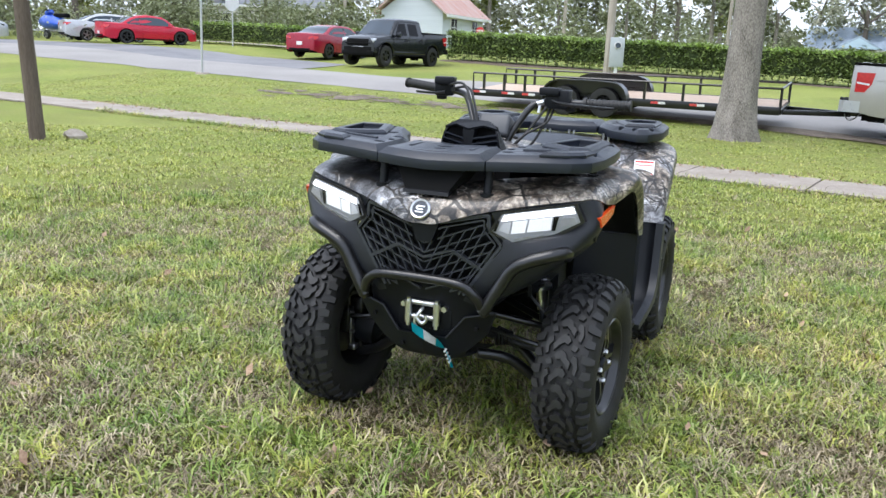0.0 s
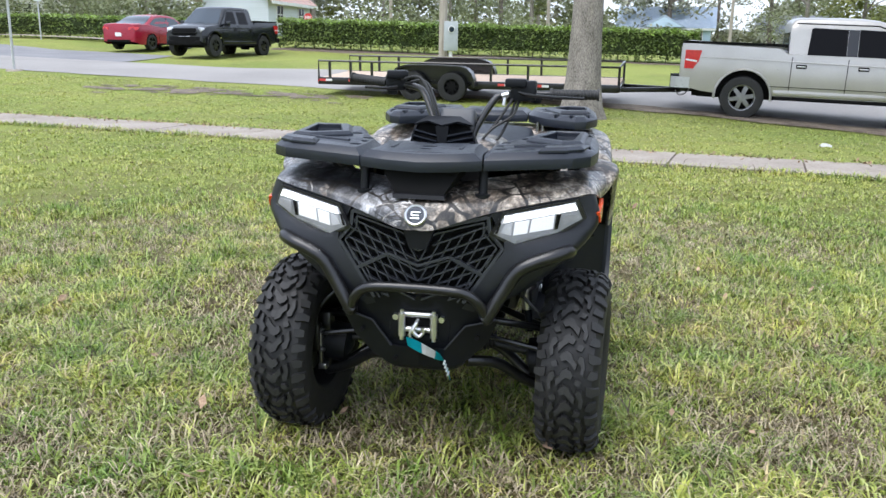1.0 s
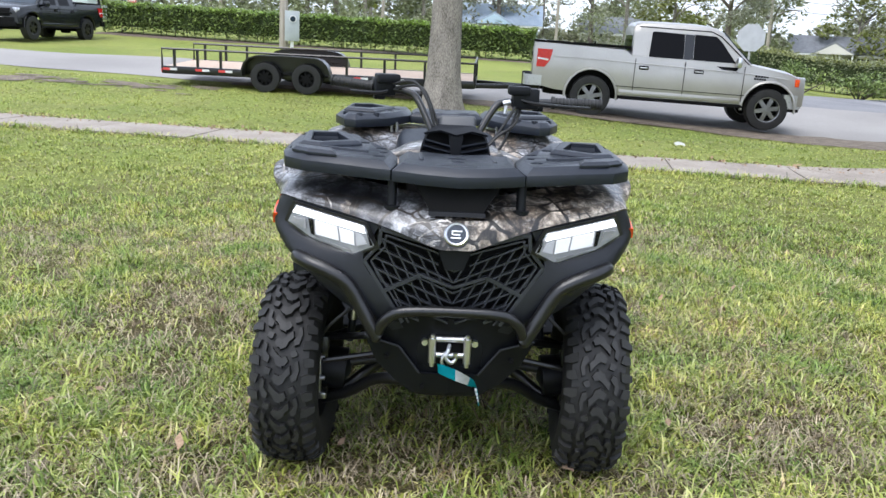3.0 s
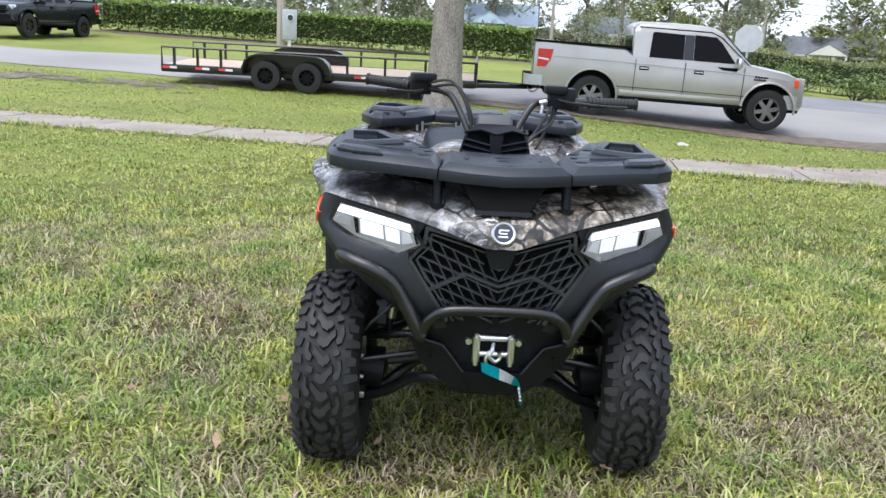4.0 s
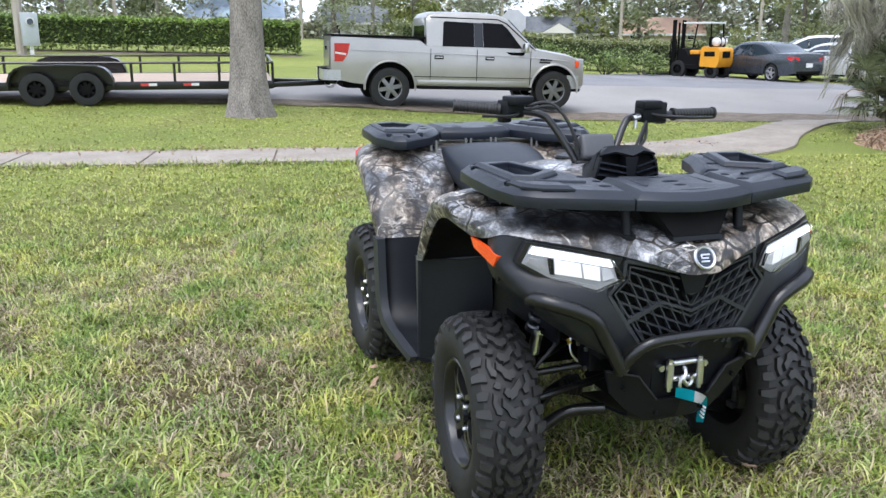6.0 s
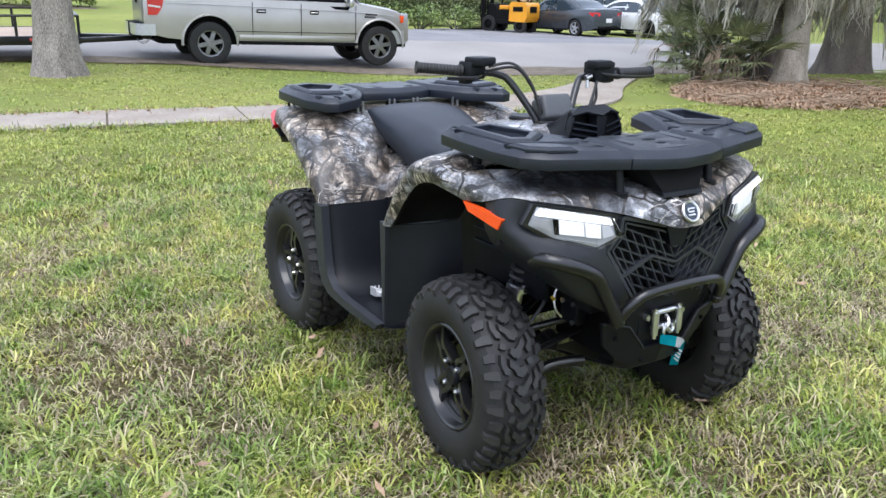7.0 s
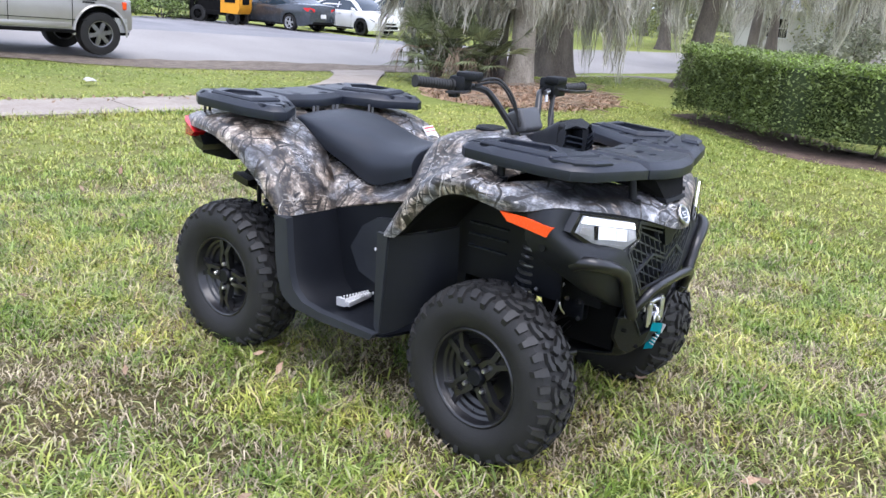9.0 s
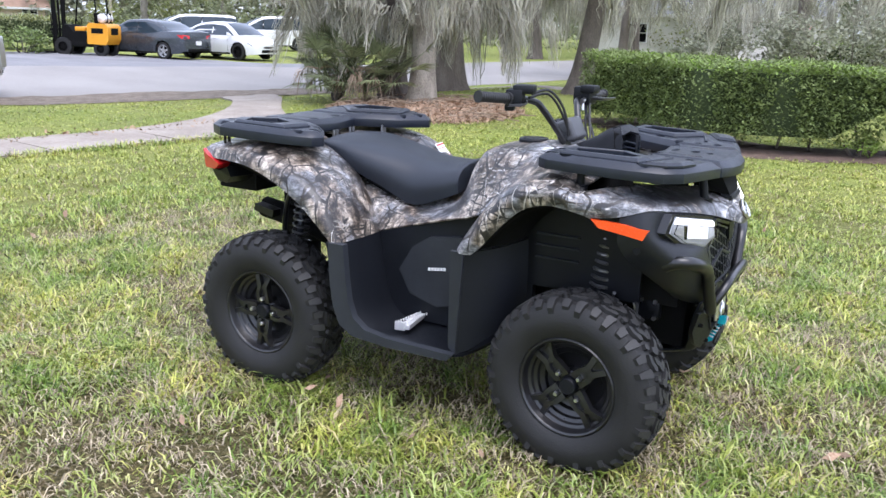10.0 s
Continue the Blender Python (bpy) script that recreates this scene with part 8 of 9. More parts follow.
part("cowl_sill", prism([(1.055, 0.890), (1.015, 0.898), (1.015, 0.908), (1.050, 0.902)], -0.078, 0.078, "y"), PLASTIC, ATV, bevel=0.003)

# bumper: side bars, hoop and inner plate
for sg in (1, -1):
    pts = [(0.935, 0.440, 0.722), (0.965, 0.446, 0.738), (0.998, 0.432, 0.740), (1.022, 0.395, 0.730), (1.034, 0.345, 0.712), (1.040, 0.298, 0.684), (1.042, 0.262, 0.625), (1.046, 0.226, 0.562), (1.046, 0.208, 0.530)]
    part("bumper_bar", tube([(x, sg * y, z) for x, y, z in pts], 0.021, 12, smooth=6), GLOSSBLK, ATV, "black steel side bumper tube")
hoop = [(1.035, -0.214, 0.522), (1.050, -0.207, 0.546), (1.070, -0.190, 0.585), (1.082, -0.160, 0.613), (1.087, -0.118, 0.624), (1.088, -0.04, 0.627), (1.088, 0.04, 0.627), (1.087, 0.118, 0.624), (1.082, 0.160, 0.613), (1.070, 0.190, 0.585), (1.050, 0.207, 0.546), (1.035, 0.214, 0.522)]
part("bumper_hoop", tube(hoop, 0.0155, 12, smooth=6), GLOSSBLK, ATV, "black steel bumper hoop")
plate_rows = [
    [(1.050, 0, 0.610), (1.050, 0.08, 0.610), (1.042, 0.135, 0.602), (1.030, 0.175, 0.585)],
    [(1.032, 0, 0.580), (1.032, 0.08, 0.580), (1.030, 0.15, 0.570), (1.020, 0.195, 0.555)],
    [(1.016, 0, 0.50), (1.016, 0.08, 0.50), (1.016, 0.15, 0.50), (1.005, 0.200, 0.520)],
    [(1.012, 0, 0.43), (1.012, 0.08, 0.43), (1.006, 0.13, 0.44), (0.988, 0.190, 0.455)],
    [(0.998, 0, 0.352), (0.996, 0.07, 0.352), (0.990, 0.105, 0.358), (0.970, 0.140, 0.372)],
    [(0.94, 0, 0.318), (0.94, 0.07, 0.318), (0.93, 0.105, 0.321), (0.92, 0.125, 0.330)],
    [(0.62, 0, 0.262), (0.62, 0.07, 0.262), (0.62, 0.105, 0.265), (0.62, 0.120, 0.27)],
]
part("skid_plate", sheet(plate_rows, 4, 0.008, True), PLASTIC, ATV, "black plastic skid plate below the bumper")
for sg in (1, -1):
    wing_pts = [(1.020, 0.245, 0.523), (1.030, 0.146, 0.498), (1.034, 0.084, 0.420), (1.034, 0.0, 0.418), (1.012, 0.0, 0.352), (1.008, 0.100, 0.352), (0.998, 0.155, 0.382), (0.998, 0.212, 0.440)]
    part("skid_wing", plate([(x, sg * y, z) for x, y, z in wing_pts], 0.012, direction=(-1, 0, 0)), PLASTIC, ATV, "folded black skid plate wing", bevel=0.002, seg=1)
    part("plate_edge", tube([(1.022, sg * 0.245, 0.525), (1.032, sg * 0.146, 0.500), (1.036, sg * 0.084, 0.421)], 0.0035, 6), FASCIA, ATV)
    for y, z, x in ((0.182, 0.462, 1.016), (0.075, 0.375, 1.020)):
        b = bmesh.new()
        cyl(b, (x - 0.01, sg * y, z), (x + 0.008, sg * y, z), 0.007, 8)
        bolts(b, DARK, ATV)

# winch: fairlead rollers, hook and strap
wb = boxes(((1.058, 0, 0.532), (0.016, 0.19, 0.12)))
winch = part("winch", wb, PLASTIC, ATV, "small winch with chrome roller fairlead", bevel=0.004)
winch.location = (-0.048, 0, -0.034)
part("opening", boxes(((1.064, 0, 0.530), (0.012, 0.085, 0.06))), DARK, winch)
for y in (-0.050, 0.050):
    r = bmesh.new()
    cyl(r, (1.088, y, 0.492), (1.088, y, 0.566), 0.0115, 14)
    cyl(r, (1.088, y, 0.566), (1.088, y, 0.576), 0.007, 10)
    cyl(r, (1.088, y, 0.480), (1.088, y, 0.492), 0.007, 10)
    part("roller", r, CHROME, winch, "chrome fairlead roller")
for z in (0.512, 0.560):
    r = bmesh.new()
    cyl(r, (1.078, -0.052, z), (1.078, 0.052, z), 0.009, 12)
    part("roller", r, CHROME, winch, "chrome fairlead roller")
for y in (-0.072, 0.072):
    b = bmesh.new()
    cyl(b, (1.062, y, 0.548), (1.082, y, 0.548), 0.010, 6)
    bolts(b, CHROME, winch)
hk = tube([(1.083, 0.0, 0.545), (1.098, -0.004, 0.535), (1.104, -0.012, 0.515), (1.102, 0.004, 0.498), (1.098, 0.018, 0.508), (1.098, 0.016, 0.525)], 0.006, 8, smooth=5)
tube([(1.098, -0.012, 0.528), (1.100, -0.022, 0.500), (1.098, -0.012, 0.478)], 0.005, 8, hk, smooth=4)
part("hook", hk, CHROME, winch, "chrome winch hook")
part("warning_tag", boxes(((1.067, -0.005, 0.584), (0.003, 0.06, 0.010))), DECALRED, winch)


def band(rows, thick=0.0025):
    bm = bmesh.new()
    fine_a, fine_b = smooth_line([r[0] for r in rows], 5), smooth_line([r[1] for r in rows], 5)
    va, vb = [bm.verts.new(p) for p in fine_a], [bm.verts.new(p) for p in fine_b]
    fs = [bm.faces.new((va[i], va[i + 1], vb[i + 1], vb[i])) for i in range(len(va) - 1)]
    bmesh.ops.solidify(bm, geom=fs, thickness=thick)
    return bm


strap = part("pull_strap", band([((1.100, -0.034, 0.494), (1.094, -0.030, 0.462)), ((1.112, -0.010, 0.492), (1.108, -0.006, 0.456)), ((1.118, 0.018, 0.484), (1.114, 0.020, 0.448))]), TEAL, winch, "teal webbing pull strap")
part("white_end", band([((1.118, 0.018, 0.484), (1.114, 0.020, 0.448)), ((1.120, 0.040, 0.474), (1.112, 0.040, 0.440)), ((1.112, 0.062, 0.458), (1.100, 0.056, 0.430))]), WHITEWEB, strap, "white webbing piece")
part("strap_tail", band([((1.112, 0.062, 0.460), (1.098, 0.054, 0.428)), ((1.098, 0.078, 0.438), (1.072, 0.072, 0.412)), ((1.080, 0.090, 0.398), (1.046, 0.086, 0.384)), ((1.062, 0.098, 0.348), (1.030, 0.096, 0.336))]), TEAL, strap, "hanging teal strap end")
marks = bmesh.new()
for k in range(4):
    t = 0.35 + 0.14 * k
    c = Vector((1.085, 0.080, 0.425)).lerp(Vector((1.048, 0.099, 0.345)), (t - 0.2) / 0.8)
    box(marks, c + Vector((0.0, -0.001, 0.0)), (0.017, 0.006, 0.004), ry=0.35)
part("print_bars", marks, WHITEWEB, strap)

# inner arches, footwells and side covers; recess plastic darkened for shade, lips left lighter
for sg in (1, -1):
    def S(rows):
        return rows if sg > 0 else [flip(r) for r in rows]
    flap = S([
        [(0.283, 0.566, 0.690), (0.325, 0.52, 0.692), (0.39, 0.44, 0.702), (0.44, 0.36, 0.72)],
        [(0.272, 0.562, 0.50), (0.32, 0.515, 0.50), (0.392, 0.44, 0.52), (0.44, 0.35, 0.54)],
        [(0.268, 0.558, 0.318), (0.31, 0.51, 0.335), (0.385, 0.435, 0.40), (0.43, 0.34, 0.44)],
    ])
    part("footwell_front", sheet(flap, 4, 0.012), WELLSHADE, ATV, "matt black footwell front wall")
    part("flap_edge", plate([(x, sg * y, z) for x, y, z in ((0.292, 0.570, 0.692), (0.238, 0.562, 0.690), (0.236, 0.556, 0.60), (0.236, 0.553, 0.34), (0.268, 0.562, 0.312), (0.280, 0.566, 0.50))], 0.016, direction=(0, -sg, 0)), PANEL, ATV, bevel=0.005)
    liner = S([
        [(0.325, 0.556, 0.700), (0.372, 0.556, 0.748), (0.438, 0.558, 0.824), (0.510, 0.556, 0.880), (0.66, 0.540, 0.892), (0.78, 0.512, 0.880)],
        [(0.33, 0.48, 0.70), (0.40, 0.47, 0.785), (0.475, 0.46, 0.845), (0.555, 0.46, 0.872), (0.66, 0.45, 0.87), (0.80, 0.43, 0.85)],
        [(0.42, 0.36, 0.72), (0.45, 0.34, 0.775), (0.50, 0.33, 0.825), (0.56, 0.32, 0.85), (0.67, 0.31, 0.85), (0.81, 0.30, 0.83)],
    ])
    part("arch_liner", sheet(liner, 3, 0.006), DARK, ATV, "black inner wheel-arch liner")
    wall = boxes(((0.62, sg * 0.30, 0.69), (0.42, 0.012, 0.30)))
    w = part("inner_wall", wall, PLASTIC, ATV, "ribbed black inner arch wall")
    for z in (0.735, 0.695, 0.65):
        part("rib", boxes(((0.53, sg * 0.312, z), (0.16, 0.012, 0.006))), RACKP, w, bevel=0.001, seg=1)
    well = S([
        [(-0.262, 0.585, 0.650), (-0.225, 0.52, 0.648), (-0.212, 0.42, 0.644), (-0.215, 0.29, 0.640)],
        [(-0.235, 0.580, 0.480), (-0.195, 0.52, 0.48), (-0.180, 0.42, 0.48), (-0.185, 0.28, 0.48)],
        [(-0.205, 0.578, 0.385), (-0.165, 0.52, 0.380), (-0.150, 0.42, 0.375), (-0.155, 0.27, 0.37)],
        [(-0.145, 0.575, 0.332), (-0.105, 0.52, 0.320), (-0.090, 0.42, 0.315), (-0.095, 0.26, 0.315)],
        [(-0.04, 0.572, 0.318), (-0.02, 0.52, 0.305), (0.0, 0.42, 0.300), (0.0, 0.26, 0.30)],
        [(0.14, 0.570, 0.318), (0.14, 0.52, 0.305), (0.14, 0.42, 0.300), (0.14, 0.26, 0.30)],
        [(0.272, 0.566, 0.322), (0.28, 0.52, 0.310), (0.30, 0.42, 0.305), (0.32, 0.26, 0.305)],
    ])
    part("footwell", sheet(well, 4, 0.010), WELLSHADE, ATV, "matt black plastic footwell and running board")
    lip = [(-0.252, 0.650), (-0.244, 0.50), (-0.230, 0.41), (-0.202, 0.345), (-0.146, 0.310), (0.0, 0.298), (0.25, 0.300), (0.272, 0.326), (0.0, 0.332), (-0.092, 0.346), (-0.140, 0.382), (-0.162, 0.44), (-0.174, 0.52), (-0.186, 0.65)]
    part("running_board", prism(lip, sg * 0.560, sg * 0.592, "y"), PANEL, ATV, "rounded black running board edge", bevel=0.008, seg=3)
    cover = [(-0.215, 0.640), (-0.08, 0.682), (0.10, 0.734), (0.25, 0.782), (0.40, 0.880), (0.44, 0.70), (0.44, 0.31), (-0.16, 0.31), (-0.19, 0.48)]
    part("side_cover", prism(cover, sg * 0.268, sg * 0.300, "y"), WELLSHADE, ATV, "matt black engine side cover", bevel=0.004)
    boss = [(-0.05, 0.610), (0.02, 0.655), (0.14, 0.672), (0.28, 0.655), (0.32, 0.60), (0.30, 0.45), (0.06, 0.385), (-0.06, 0.42), (-0.11, 0.51)]
    bo = part("clutch_cover", prism(boss, sg * 0.299, sg * 0.322, "y"), PANEL, ATV, "raised black clutch cover", bevel=0.008, seg=3)
    part("name_bars", boxes(*[((0.026 + 0.013 * k, sg * 0.3245, 0.532 + 0.0018 * k), (0.009, 0.004, 0.011)) for k in range(6)]), WHITE, bo)
    peg = bmesh.new()
    box(peg, (-0.012, sg * 0.375, 0.330), (0.036, 0.15, 0.020), rz=-sg * 0.14)
    for k in range(10):
        for dx in (-0.014, 0.014):
            y = 0.31 + 0.0145 * k
            box(peg, (-0.012 + dx + (y - 0.375) * 0.14 * -1, sg * y, 0.344), (0.006, 0.006, 0.012), rz=-sg * 0.14)
    box(peg, (-0.022, sg * 0.452, 0.333), (0.042, 0.010, 0.034), rz=-sg * 0.14)
    part("foot_peg", peg, PEGMETAL, ATV, "toothed chrome foot peg", bevel=0.0015, seg=1)

# running gear
for sg in (1, -1):
    boot = revolve([(0.31, 0.022), (0.325, 0.045), (0.335, 0.058), (0.40, 0.062), (0.405, 0.075), (0.425, 0.075), (0.43, 0.05)], 22, "y")
    bo_ = part("hub_drum", boot, RACKP, ATV, "dark grey hub housing")
    bo_.matrix_basis = pose(FRONT_X, 0, HUB_Z, 0, 0, 0 if sg > 0 else 180)
    cl = bmesh.new()
    for z in (-0.06, 0.0, 0.06):
        cyl(cl, (0.074, 0.418, z), (0.084, 0.418, z), 0.009, 8)
    bolts(cl, CHROME, bo_)
# Near-black filler boxes stand in for the shaded inside of the bike.
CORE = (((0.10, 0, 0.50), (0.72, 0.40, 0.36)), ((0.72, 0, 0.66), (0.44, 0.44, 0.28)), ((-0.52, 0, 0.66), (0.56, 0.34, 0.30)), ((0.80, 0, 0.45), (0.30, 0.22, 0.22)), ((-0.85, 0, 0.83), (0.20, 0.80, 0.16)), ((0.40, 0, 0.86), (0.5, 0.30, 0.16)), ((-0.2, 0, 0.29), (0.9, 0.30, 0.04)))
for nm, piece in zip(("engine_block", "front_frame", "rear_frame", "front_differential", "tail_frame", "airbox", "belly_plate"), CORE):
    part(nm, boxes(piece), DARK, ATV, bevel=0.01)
eng = boxes(((0.02, 0, 0.40), (0.34, 0.46, 0.22)))
part("engine", eng, CASTALU, ATV, bevel=0.02)
for sg in (1, -1):
    for x0, name in ((FRONT_X, "front"), (REAR_X, "rear")):
        arms = bmesh.new()
        for dx in (-0.11, 0.13):
            if name == "front":
                tube([(x0 + dx, sg * 0.12, 0.305), (x0 + dx * 0.6, sg * 0.22, 0.285), (x0 + dx * 0.3 + 0.01, sg * 0.31, 0.225), (x0 + 0.02, sg * 0.40, 0.185)], 0.019, 10, arms, smooth=4)
            else:
                tube([(x0 + dx, sg * 0.12, 0.285), (x0 + dx * 0.45, sg * 0.27, 0.285), (x0 + 0.02, sg * 0.40, 0.235)], 0.0165, 10, arms, smooth=4)
        part("lower_arm", arms, GLOSSBLK, ATV, "black tubular suspension arm")
        arms = bmesh.new()
        for dx in (-0.10, 0.10):
            tube([(x0 + dx, sg * 0.14, 0.45), (x0 + 0.01, sg * 0.39, 0.395)], 0.012, 10, arms)
        part("upper_arm", arms, GLOSSBLK, ATV)
        sh = bmesh.new()
        a, b = (Vector((x0 + 0.012, sg * 0.262, 0.82)), Vector((x0 - 0.012, sg * 0.318, 0.38)))
        cyl(sh, a, b, 0.013, 12)
        shock = part("shock_absorber", sh, RACKP, ATV, "coil-over shock absorber with black spring")
        helix = []
        for k in range(8 * 12 + 1):
            t = 0.12 + 0.50 * k / 96
            c = a.lerp(b, t)
            ang = 2 * math.pi * k / 12
            helix.append((c.x + 0.031 * math.cos(ang), c.y + 0.031 * math.sin(ang) * 0.97, c.z))
        part("spring", tube(helix, 0.0065, 7), SPRINGP, shock)
        for t0, t1, r in ((0.08, 0.12, 0.036), (0.62, 0.65, 0.040), (0.65, 0.82, 0.018)):
            col = bmesh.new()
            cyl(col, a.lerp(b, t0), a.lerp(b, t1), r, 16)
            part("collar", col, STEEL if t0 < 0.6 else CHROME, shock)
        kn = boxes(((x0 + 0.02, sg * 0.405, 0.31), (0.06, 0.05, 0.20)))
        cyl(kn, (x0, sg * 0.38, HUB_Z), (x0, sg * 0.47, HUB_Z), 0.05, 18)
        part("knuckle", kn, CASTALU if name == "rear" else GLOSSBLK, ATV, bevel=0.006)
        cal = boxes(((x0 + 0.085, sg * 0.43, 0.33), (0.05, 0.055, 0.10)))
        caliper = part("brake_caliper", cal, GLOSSBLK, ATV, bevel=0.01)
        if name == "front":
            drum = bmesh.new()
            cyl(drum, (x0, sg * 0.325, 0.283), (x0, sg * 0.402, HUB_Z), 0.070, 28)
            part("joint_cover", drum, PLASTIC, ATV, "matt black round axle joint cover", bevel=0.012, seg=3)
            part("bracket", boxes(((x0 + 0.082, sg * 0.404, 0.29), (0.026, 0.012, 0.15)), ((x0 + 0.082, sg * 0.396, 0.225), (0.034, 0.03, 0.022))), STEEL, caliper, "bare steel caliper bracket", bevel=0.004)
        bl = bmesh.new()
        for z in (0.29, 0.36):
            cyl(bl, (x0 + 0.10, sg * 0.40, z), (x0 + 0.10, sg * 0.385, z), 0.008, 8)
        bolts(bl, CHROME, caliper)
        shaft = bmesh.new()
        cyl(shaft, (x0, sg * 0.10, 0.34), (x0, sg * 0.42, HUB_Z), 0.014, 12)
        for c0, r in ((0.15, 0.036), (0.36, 0.038)):
            for k in range(5):
                cyl(shaft, (x0, sg * (c0 + k * 0.012), 0.335), (x0, sg * (c0 + k * 0.012 + 0.007), 0.335), r - 0.003 * k if c0 < 0.3 else r - 0.003 * (4 - k), 16)
        part("drive_shaft", shaft, CABLE, ATV)
    rod = bmesh.new()
    cyl(rod, (0.78, sg * 0.10, 0.40), (0.80, sg * 0.39, 0.355), 0.009, 8)
    cyl(rod, (0.70, sg * 0.20, 0.50), (0.75, sg * 0.33, 0.57), 0.006, 8)
    part("tie_rod", rod, GLOSSBLK, ATV)
    hose = tube([(0.74, sg * 0.24, 0.60), (0.82, sg * 0.30, 0.545), (0.83, sg * 0.37, 0.48), (0.80, sg * 0.408, 0.41), (0.77, sg * 0.408, 0.35)], 0.0055, 7, smooth=5)
    part("brake_hose", hose, CABLE, ATV)
box_ = boxes(((0.84, -0.20, 0.50), (0.08, 0.04, 0.075)))
diffbox = part("drive_actuator", box_, PLASTIC, ATV, "small black actuator box", bevel=0.006)
bl = bmesh.new()
for x, z in ((0.815, 0.53), (0.865, 0.53), (0.865, 0.47)):
    cyl(bl, (x, -0.222, z), (x, -0.228, z), 0.008, 8)
bolts(bl, CHROME, diffbox)
w1 = tube([(0.80, -0.20, 0.60), (0.79, -0.235, 0.55), (0.80, -0.24, 0.50), (0.81, -0.22, 0.47)], 0.0035, 6, smooth=5)
part("wire", w1, CHROME, diffbox)
yc = bmesh.new()
cyl(yc, (0.785, -0.242, 0.535), (0.797, -0.242, 0.525), 0.007, 8)
part("yellow_plug", yc, YELLOWP, diffbox)
muf = bmesh.new()
tube([(-0.55, -0.16, 0.55), (-0.70, -0.17, 0.60), (-0.90, -0.17, 0.63)], 0.046, 18, muf)
cyl(muf, (-0.90, -0.17, 0.63), (-0.94, -0.17, 0.625), 0.018, 14)
part("silencer", muf, DARK, ATV, "black exhaust silencer")
rg = tube([(-0.62, -0.28, 0.80), (-0.68, -0.29, 0.70), (-0.70, -0.28, 0.52), (-0.62, -0.26, 0.42)], 0.011, 8, smooth=4)
box(rg, (-0.78, -0.30, 0.655), (0.10, 0.05, 0.03), ry=0.2)
part("rear_bracket", rg, GLOSSBLK, ATV)
rear_liner = [
    [(-0.93, 0.470, 0.895), (-0.79, 0.520, 0.900), (-0.65, 0.552, 0.895), (-0.505, 0.566, 0.850), (-0.385, 0.570, 0.780), (-0.25, 0.565, 0.655)],
    [(-0.93, 0.30, 0.80), (-0.79, 0.32, 0.79), (-0.62, 0.33, 0.765), (-0.475, 0.33, 0.70), (-0.37, 0.33, 0.62), (-0.27, 0.33, 0.52)],
]
for pts in (rear_liner, [flip(r) for r in rear_liner]):
    part("rear_arch_liner", sheet(pts, 3, 0.006), DARK, ATV)
hit = boxes(((-0.90, 0, 0.36), (0.16, 0.08, 0.02)), ((-0.80, 0, 0.40), (0.06, 0.12, 0.12)))
part("tow_hitch", hit, GLOSSBLK, ATV, bevel=0.004)

# instrument pod with front vents
pod_rows = [
    [(0.660, 0.120, 0.965), (0.668, 0.108, 1.030), (0.658, 0.090, 1.078), (0.640, 0.055, 1.094), (0.645, 0, 1.090)],
    [(0.600, 0.122, 0.970), (0.600, 0.100, 1.030), (0.600, 0.078, 1.070), (0.600, 0.048, 1.088), (0.600, 0, 1.088)],
    [(0.530, 0.112, 0.975), (0.530, 0.085, 1.010), (0.530, 0.062, 1.034), (0.530, 0.04, 1.046), (0.530, 0, 1.046)],
    [(0.450, 0.100, 0.980), (0.450, 0.078, 0.998), (0.450, 0.058, 1.006), (0.450, 0.035, 1.010), (0.450, 0, 1.012)],
]
pod = part("instrument_pod", sheet(pod_rows, 4, 0.006, True), PLASTIC, ATV, "black instrument pod with slatted vents")
face = [(0.662, 0.118, 0.968), (0.666, 0.106, 1.030), (0.656, 0.088, 1.078), (0.637, 0.052, 1.094), (0.640, -0.052, 1.094), (0.656, -0.088, 1.078), (0.666, -0.106, 1.030), (0.662, -0.118, 0.968)]
part("vent_back", plate([(x - 0.008, y, z) for x, y, z in face], 0.02, direction=(-1, 0, 0)), DARK, pod)
part("centre_spine", plate([(0.690, 0.022, 1.070), (0.690, -0.022, 1.070), (0.690, -0.010, 0.975), (0.690, 0.010, 0.975)], 0.04, direction=(-1, 0, 0)), PLASTIC, pod, bevel=0.003)
part("brow", plate([(0.662, 0.100, 1.074), (0.676, 0.05, 1.086), (0.694, 0, 1.074), (0.676, -0.05, 1.086), (0.662, -0.100, 1.074), (0.640, -0.055, 1.100), (0.640, 0.055, 1.100)], 0.006, direction=(-0.3, 0, -1)), PLASTIC, pod, bevel=0.002, seg=1)
for sg in (1, -1):
    for k in range(5):
        z = 1.052 - 0.019 * k
        part("vent_slat", plate([(0.694, sg * 0.018, z - 0.010), (0.676, sg * (0.098 + 0.003 * k), z + 0.006), (0.660, sg * (0.100 + 0.003 * k), z - 0.004), (0.672, sg * 0.018, z - 0.020)], 0.005, direction=(0, 0, -1)), RACKP, pod)
gauge = boxes(((0.428, 0.012, 1.062), (0.075, 0.125, 0.088), 0, 0, -0.45))
g = part("gauge", gauge, GAUGEGREY, ATV, "grey instrument display housing", bevel=0.014, seg=3)
part("screen", boxes(((0.394, 0.012, 1.078), (0.008, 0.095, 0.055), 0, 0, -0.45)), TINT, g)
cap = revolve([(0.0, 0.0), (0.0, 0.052), (-0.006, 0.058), (-0.03, 0.058)], 24, "z")
fc = part("fuel_cap", cap, PLASTIC, ATV, "black fuel filler cap", bevel=0.003, seg=1)
fc.location = (0.29, 0, 1.024)

